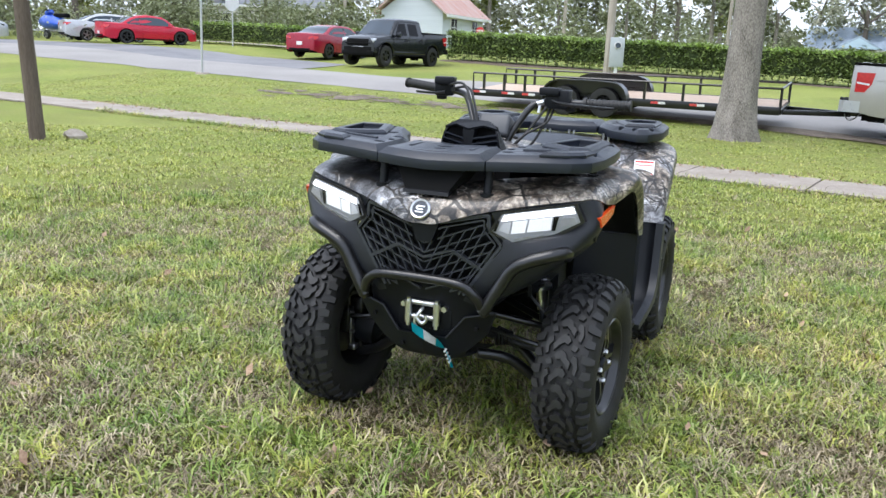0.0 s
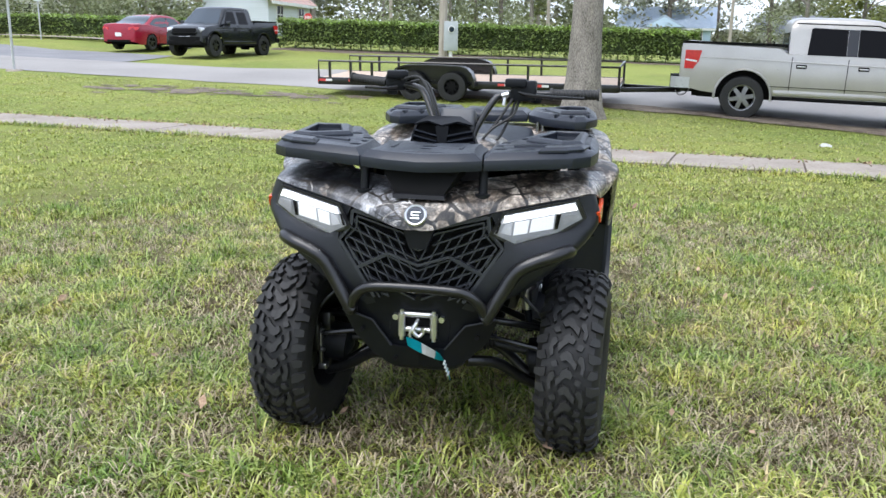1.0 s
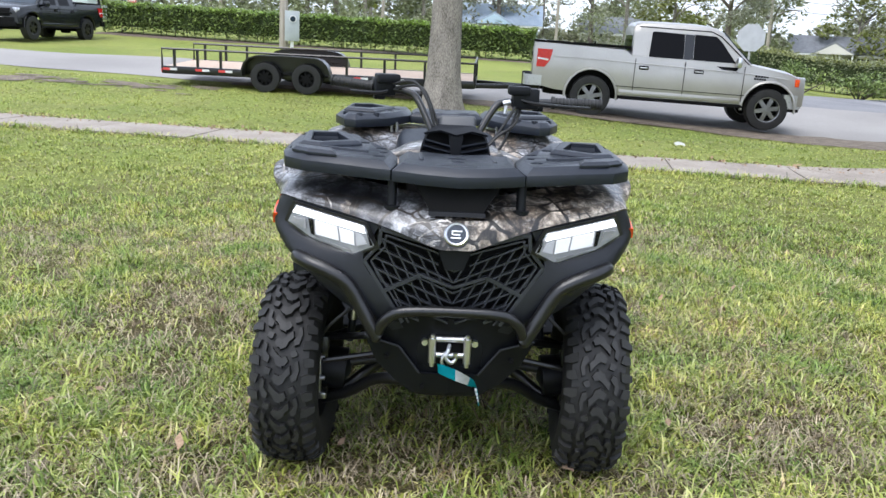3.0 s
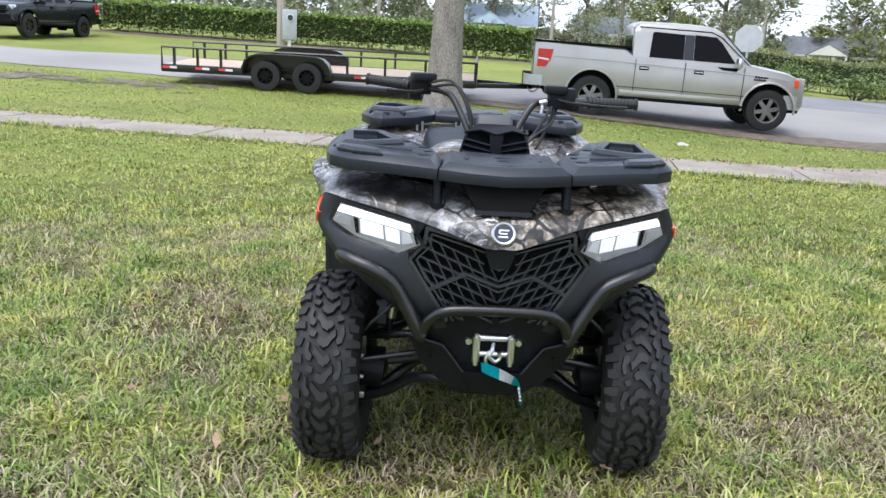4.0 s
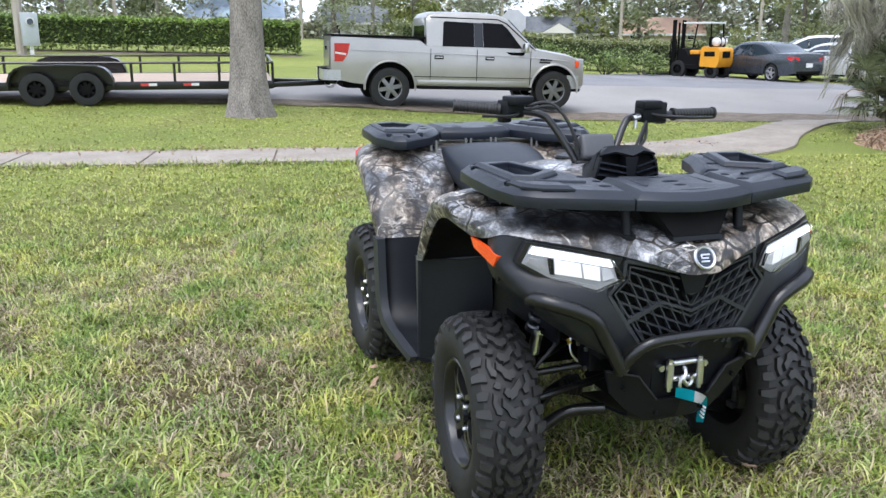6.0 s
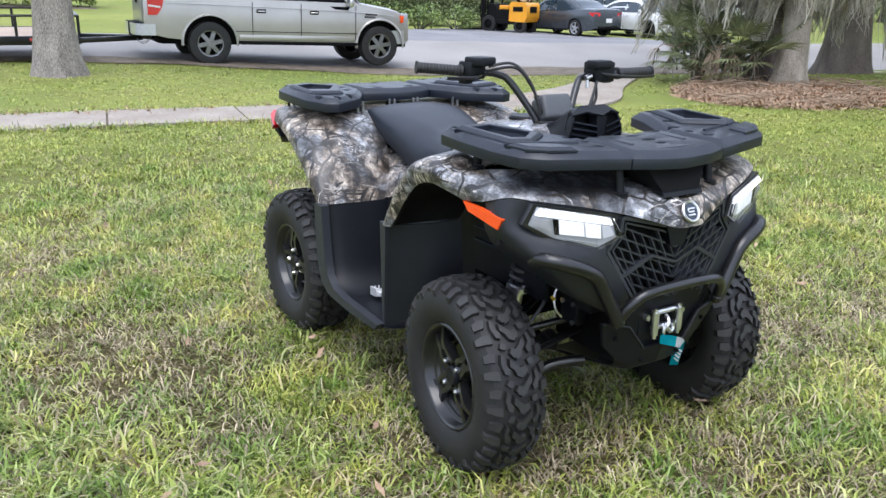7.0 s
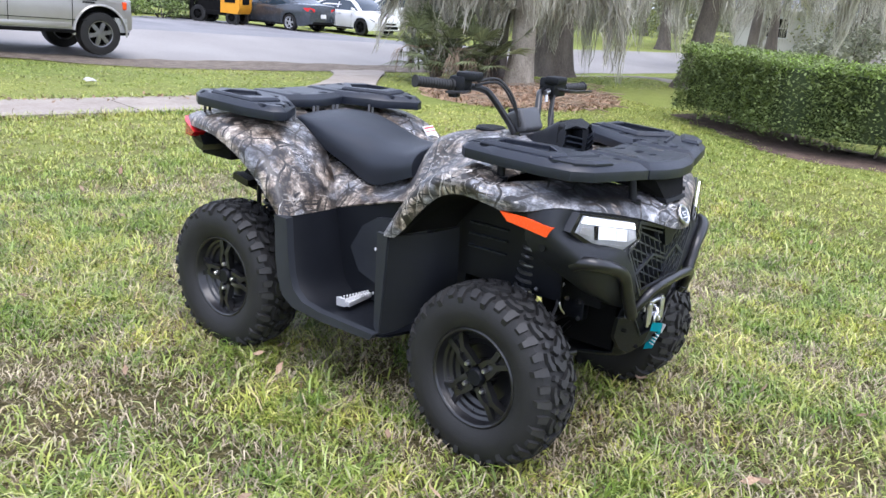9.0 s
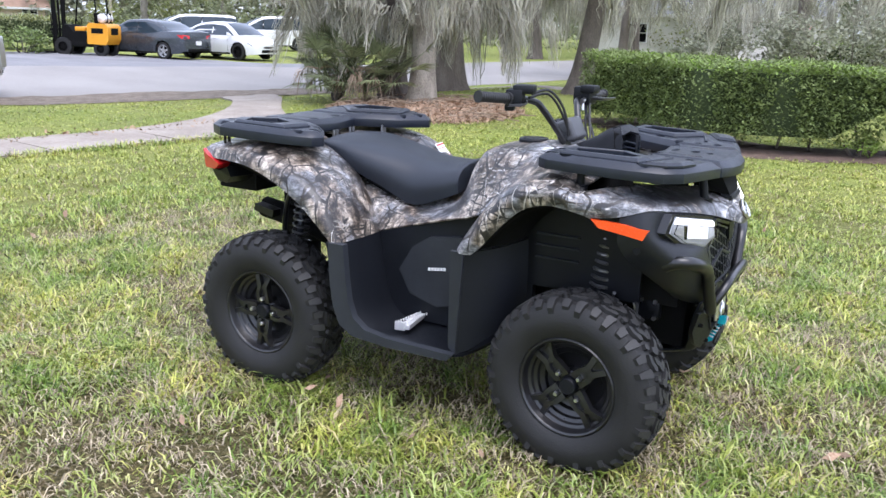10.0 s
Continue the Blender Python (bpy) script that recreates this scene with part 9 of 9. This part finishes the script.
# handlebar turned a little to its right
hb = tube([(0.445, -0.055, 0.99), (0.425, -0.070, 1.045), (0.365, -0.125, 1.150), (0.340, -0.160, 1.176), (0.315, -0.235, 1.186), (0.263, -0.412, 1.200)], 0.0125, 12, smooth=5)
bar_r = part("handlebar", hb, GLOSSBLK, ATV, "black tubular handlebar with rubber grips")
part("bar_tube", tube([(0.455, 0.065, 0.99), (0.440, 0.080, 1.045), (0.405, 0.135, 1.140), (0.392, 0.170, 1.160), (0.390, 0.240, 1.166), (0.386, 0.490, 1.168)], 0.0125, 12, smooth=5), GLOSSBLK, bar_r)
part("cross_tube", tube([(0.455, -0.07, 1.02), (0.462, 0.07, 1.02)], 0.012, 10), GLOSSBLK, bar_r)
for a, b in (((0.300, -0.290, 1.190), (0.258, -0.430, 1.2015)), ((0.388, 0.340, 1.167), (0.386, 0.500, 1.168))):
    av, bv = Vector(a), Vector(b)
    ln = (bv - av).length
    prof = [(-0.05, 0.0), (-0.05, 0.022), (0.02, 0.022), (0.025, 0.0165)]
    for k in range(12):
        prof += [(k / 13 + 0.04, 0.0165), (k / 13 + 0.048, 0.0182), (k / 13 + 0.085, 0.0182), (k / 13 + 0.093, 0.0165)]
    prof += [(0.98, 0.0165), (0.985, 0.021), (1.03, 0.021), (1.03, 0.0)]
    gr = revolve([(p * ln, r) for p, r in prof], 16, "z")
    bmesh.ops.transform(gr, matrix=Matrix.Translation(av) @ (bv - av).to_track_quat("Z", "Y").to_matrix().to_4x4(), verts=gr.verts)
    part("grip", gr, CABLE, bar_r, "ribbed black rubber grip")
cb = boxes(((0.312, -0.248, 1.192), (0.060, 0.075, 0.060), 0.25), ((0.340, -0.235, 1.222), (0.075, 0.080, 0.030), 0.25), ((0.300, -0.265, 1.158), (0.035, 0.04, 0.025), 0.25))
part("throttle_housing", cb, PLASTIC, bar_r, "black throttle housing", bevel=0.007)
cb = boxes(((0.398, 0.240, 1.178), (0.070, 0.090, 0.070)), ((0.425, 0.215, 1.205), (0.060, 0.075, 0.030)), ((0.385, 0.285, 1.150), (0.03, 0.04, 0.03)))
part("switch_housing", cb, PLASTIC, bar_r, "black switch and brake housing", bevel=0.007)
lever = tube([(0.425, 0.225, 1.172), (0.455, 0.27, 1.165), (0.460, 0.36, 1.160), (0.452, 0.455, 1.158)], (0.010, 0.007), 8, smooth=5, flat=0.6)
part("brake_lever", lever, GLOSSBLK, bar_r)
lever = tube([(0.345, -0.235, 1.178), (0.360, -0.275, 1.172), (0.335, -0.36, 1.172)], (0.008, 0.006), 8, smooth=5, flat=0.6)
part("brake_lever", lever, GLOSSBLK, bar_r)
fit_b = bmesh.new()
cyl(fit_b, (0.412, 0.190, 1.165), (0.412, 0.165, 1.158), 0.010, 10)
cyl(fit_b, (0.412, 0.175, 1.160), (0.416, 0.172, 1.125), 0.006, 8)
part("hose_fitting", fit_b, CHROME, bar_r)
for pts in ([(0.360, -0.215, 1.205), (0.395, -0.14, 1.215), (0.435, -0.09, 1.15), (0.450, -0.06, 1.05)], [(0.345, -0.205, 1.190), (0.385, -0.12, 1.20), (0.425, -0.075, 1.13), (0.455, -0.04, 1.03)],
            [(0.430, 0.205, 1.150), (0.450, 0.165, 1.085), (0.470, 0.125, 1.03), (0.480, 0.09, 0.99)], [(0.415, 0.215, 1.145), (0.425, 0.190, 1.07), (0.450, 0.160, 1.01), (0.47, 0.12, 0.98)],
            [(0.400, 0.225, 1.140), (0.430, 0.205, 1.09), (0.470, 0.145, 1.05), (0.50, 0.10, 1.00)]):
    part("cable", tube(pts, 0.005, 7, smooth=6), CABLE, bar_r)
# printed label on the left rear mudguard
dm = boxes(((0, 0, 0), (0.120, 0.090, 0.004)))
d = part("safety_label", dm, WHITE, ATV, "white safety label with red print bars")
d.matrix_basis = pose(-0.345, 0.462, 0.846, 0, 52, 8)
for x, h in ((-0.050, 0.007), (-0.032, 0.003), (0.012, 0.003), (0.030, 0.003), (0.050, 0.005)):
    part("print_bar", boxes(((x, 0, 0.003), (h, 0.080, 0.002))), DECALRED, d)

# ---- grass blades, nearest and thickest round the quad bike ----
WORN = ((-2.2, 1.9, 0.55), (-1.7, 3.1, 0.5), (-1.05, 2.2, 0.5), (0.9, 1.75, 0.45), (1.3, 2.6, 0.4), (-2.9, 3.4, 0.5), (-0.5, 4.85, 0.62), (-0.65, 4.45, 0.42), (-0.2, 2.85, 0.40), (-1.42, 2.8, 0.50), (-0.8, 3.85, 0.34), (-2.24, 8.0, 0.6), (1.9, 2.3, 0.45), (-2.6, 5.4, 0.5), (2.4, 5.6, 0.6))


def value_noise(x, y, scale, seed):
    """Smooth random numbers from 0 to 1 over the plane."""
    gx_, gy_ = x * scale, y * scale
    ix, iy = np.floor(gx_).astype(int), np.floor(gy_).astype(int)
    fx, fy = gx_ - ix, gy_ - iy
    fx, fy = fx * fx * (3 - 2 * fx), fy * fy * (3 - 2 * fy)
    def h(a, b):
        v = np.sin(a * 127.1 + b * 311.7 + seed * 74.7) * 43758.5453
        return v - np.floor(v)
    return (h(ix, iy) * (1 - fx) + h(ix + 1, iy) * fx) * (1 - fy) + (h(ix, iy + 1) * (1 - fx) + h(ix + 1, iy + 1) * fx) * fy


def wear(p):
    """How worn the lawn is at each place, 0 to 1."""
    w = 0.5 * value_noise(p[:, 0], p[:, 1], 0.8, 1) + 0.3 * value_noise(p[:, 0], p[:, 1], 2.4, 2) + 0.2 * value_noise(p[:, 0], p[:, 1], 6.0, 4)
    r = np.hypot(p[:, 0] - 0.2, p[:, 1] - 3.2)
    w = np.clip((w - 0.50) * 4.5, 0, 0.85) * np.clip((5.6 - r) / 2.4, 0.12, 1)
    edge = 0.35 * (value_noise(p[:, 0], p[:, 1], 5.0, 3) - 0.5)
    for cx, cy, r in WORN:
        d = np.hypot(p[:, 0] - cx, (p[:, 1] - cy)) / r + edge
        w = np.maximum(w, np.clip(1.25 - d, 0, 1) * 0.95)
    return w


def grass(name, n, region, hmin, hmax, width, tuft, label, material=GRASS, lean_min=0.55, lean_max=1.6, dry=False, lift=0.0, plain=False):
    """Bent blades in loose tufts; region gives random places. Green blades keep off worn spots, straw gathers there."""
    tufts = region(max(1, n // tuft))
    w = wear(tufts)
    clump = value_noise(tufts[:, 0], tufts[:, 1], 3.2, 21) * 0.6 + value_noise(tufts[:, 0], tufts[:, 1], 7.5, 22) * 0.4
    keep = RNG.random(len(tufts)) < (0.12 + 0.55 * w if dry else (1 - 0.80 * w) * np.clip(0.30 + 1.5 * (clump - 0.18) + 0.16 * np.clip(np.hypot(tufts[:, 0] - 0.2, tufts[:, 1] - 3.5) - 2.8, 0, 4), 0.25, 1))
    tufts, w, clump = tufts[keep], w[keep], clump[keep]
    k = len(tufts)
    c = np.repeat(tufts, tuft, axis=0)
    m = len(c)
    a = RNG.uniform(0, 2 * np.pi, m)
    spread = np.abs(RNG.normal(0, 0.042 * (tuft / 8) ** 0.5, m))
    px, py = c[:, 0] + np.cos(a) * spread, c[:, 1] + np.sin(a) * spread
    pz = height(px, py) - 0.012 + lift * RNG.random(m)
    hb = np.repeat(RNG.uniform(0.6, 1.3, k) * (1 - 0.35 * w) * (0.62 + 0.75 * clump), tuft)
    L = RNG.uniform(hmin, hmax, m) * hb
    lean = RNG.uniform(lean_min, lean_max, m)
    a2 = a + RNG.normal(0, 1.0, m)
    curl = RNG.normal(0, 0.3, m)
    wd = width * RNG.uniform(0.55, 1.3, m)
    P = []
    x_, y_, z_ = px.copy(), py.copy(), pz.copy()
    P.append(np.stack([x_, y_, z_], 1))
    dirs = []
    for i, t in enumerate((0.35, 0.35, 0.30)):
        ang = lean * (0.35, 1.0, 1.55)[i]
        b = a2 + curl * i
        dirs.append(b)
        x_ = x_ + np.cos(b) * np.sin(ang) * L * t
        y_ = y_ + np.sin(b) * np.sin(ang) * L * t
        z_ = np.maximum(z_ + np.cos(ang) * L * t, pz + 0.004)
        P.append(np.stack([x_, y_, z_], 1))
    def side(b, f):
        return np.stack([-np.sin(b), np.cos(b), np.zeros(m)], 1) * (wd * f)[:, None] * 0.5
    s0, s1, s2 = side(dirs[0], 0.8), side(dirs[1], 1.0), side(dirs[2], 0.8)
    if plain:
        V = np.stack([P[0] - s0, P[0] + s0, (P[1] + P[2]) / 2 + s1, (P[1] + P[2]) / 2 - s1, P[3]], 1).reshape(-1, 3)
        b = np.arange(m)[:, None] * 5
        f4, f3 = b + np.array([[0, 1, 2, 3]]), b + np.array([[3, 2, 4]])
    else:
        V = np.stack([P[0] - s0, P[0] + s0, P[1] + s1, P[1] - s1, P[2] + s2, P[2] - s2, P[3]], 1).reshape(-1, 3)
        b = np.arange(m)[:, None] * 7
        f4 = np.concatenate([b + np.array([[0, 1, 2, 3]]), b + np.array([[3, 2, 4, 5]])])
        f3 = b + np.array([[5, 4, 6]])
    ob = link_mesh(name, mesh_np(name, V, f4, f3), material, None, "", False)
    tagged(ob, label, "grass", "", "stuff")


def ring_region(r0, r1, cx=0.2, cy=3.5):
    def f(k):
        out = np.zeros((0, 2))
        while len(out) < k:
            a = RNG.uniform(0, 2 * np.pi, k * 2)
            r = np.sqrt(RNG.uniform(r0 * r0, r1 * r1, k * 2)) * (1 + 0.10 * np.sin(3 * a + 0.6) + 0.07 * np.sin(5 * a + 2.0) + 0.05 * np.sin(11 * a))
            p = np.stack([cx + r * np.cos(a), cy + r * np.sin(a)], 1)
            s, u = su(p[:, 0], p[:, 1])
            back = np.maximum(0, -1.2 - p[:, 1]) + np.where(p[:, 1] < 4, np.maximum(0, -4.2 - p[:, 0]), 0)
            ok = (s < 9.9) & (RNG.random(len(p)) < np.exp(-0.9 * back))
            out = np.concatenate([out, p[ok]])
        return out[:k]
    return f


def verge_region(s0, s1, u0, u1):
    def f(k):
        out = np.zeros((0, 2))
        while len(out) < k:
            s, u = RNG.uniform(s0, s1, k * 2), RNG.uniform(u0, u1, k * 2)
            x, y = xy(s, u)
            branch = (s > 10.9) & (s < 18.6) & (u > np.interp(s, [11, 11.6, 13, 15.6, 18.6], [1.3, 2.8, 4.5, 6.4, 8.3])) & (u < np.interp(s, [9.9, 10.6, 12.1, 15.1, 18.6], [3.0, 4.0, 5.05, 7.6, 10.3]))
            bed = ((x - 11.7) / 2.2) ** 2 + ((y - 5.35) / 1.6) ** 2 < 1
            dirt = (s > 15.7) & (u > -14.8) & (u < -8.6) & (value_noise(x, y, 1.4, 9) * 0.6 + value_noise(x, y, 4.0, 19) * 0.4 > 0.50) & (value_noise(x, y, 9.0, 29) > 0.5)
            slab_ = (s > 9.98) & (s < 11.02) & (u < 3.0)
            grit = (s > np.where(u > 1.5, 16.9, 17.55)) & (u > -9) & (value_noise(x, y, 1.1, 12) + 0.5 * (s - np.where(u > 1.5, 17.3, 17.9)) > 0.42)
            ok = ~branch & ~bed & ~dirt & ~slab_ & ~grit
            out = np.concatenate([out, np.stack([x, y], 1)[ok]])
        return out[:k]
    return f


grass("lawn_grass", 410000, ring_region(0, 3.4), 0.055, 0.14, 0.0066, 7, "green lawn grass round the quad bike", lean_min=0.85, lean_max=1.85, plain=True)
grass("dead_grass", 160000, ring_region(0, 3.6), 0.05, 0.13, 0.0042, 6, "dead straw-coloured grass lying in the lawn", STRAW, 1.15, 1.7, True, 0.03, True)
grass("lawn_grass", 75000, ring_region(3.2, 4.6), 0.045, 0.11, 0.0075, 7, "green lawn grass with straw patches", lean_min=0.65, lean_max=1.7, plain=True)
grass("lawn_grass", 130000, ring_region(3.5, 7.0), 0.035, 0.075, 0.0105, 7, "short green lawn grass", SHORTGRASS, 0.75, 1.7, plain=True)
grass("dead_grass", 16000, ring_region(3.6, 6.0), 0.05, 0.11, 0.0060, 6, "dead straw-coloured grass between green tufts", STRAW, 0.9, 1.55, True, 0.02, True)
grass("lawn_grass", 80000, ring_region(7.0, 11.0), 0.03, 0.060, 0.0130, 6, "short green lawn grass farther off", SHORTGRASS, 0.75, 1.7, plain=True)
grass("verge_grass", 90000, verge_region(11.08, 17.9, -22, 14), 0.025, 0.055, 0.0125, 6, "short green grass on the road verge", SHORTGRASS, 0.75, 1.7, plain=True)
grass("edge_grass", 12000, verge_region(9.78, 10.10, -14, 3), 0.05, 0.12, 0.008, 6, "grass leaning over the pavement edge", plain=True)
grass("edge_grass", 9000, verge_region(10.95, 11.25, -14, 2), 0.05, 0.11, 0.009, 6, "grass leaning over the pavement edge", plain=True)


def fallen_leaves():
    k = 150
    a = RNG.uniform(0, 2 * np.pi, k)
    r = RNG.uniform(0.6, 4.5, k)
    pts = np.stack([0.2 + r * np.cos(a), 3.4 + r * np.sin(a), np.full(k, 0.05)], 1)
    me = leaf_mesh("fallen_leaves", pts, 0.055, 0.5)
    tagged(link_mesh("fallen_leaves", me, STRAWLITTER, None, "", False), "fallen brown leaves in the grass", "leaves", "", "stuff")
    n = 900
    u = RNG.uniform(-16, 3, n)
    s = 11.05 + np.abs(RNG.normal(0, 0.16, n)) * RNG.choice([-1, 1], n)
    x, y = xy(s, u)
    pts = np.stack([x, y, height(x, y) + 0.035], 1)
    me = leaf_mesh("pavement_litter", pts, 0.05, 0.5, 0, 0.5)
    tagged(link_mesh("pavement_litter", me, STRAWLITTER, None, "", False), "dry brown leaf litter along the pavement edge", "leaves", "", "stuff")
    for x, y, r in ((6.9, 10.4, 70),):
        p = bmesh.new()
        sheet([[(-0.09, -0.05, 0.06), (0, -0.06, 0.085), (0.10, -0.04, 0.06)], [(-0.10, 0.02, 0.075), (0, 0.03, 0.11), (0.09, 0.03, 0.08)], [(-0.06, 0.08, 0.06), (0.01, 0.09, 0.08), (0.08, 0.07, 0.06)]], 3, 0.002, False, p)
        ob = part("paper_scrap", p, OFFWHITE, None)
        ob.matrix_world = on_ground(x, y, r)
        tagged(ob, "crumpled white paper scrap on the grass", "litter")


fallen_leaves()
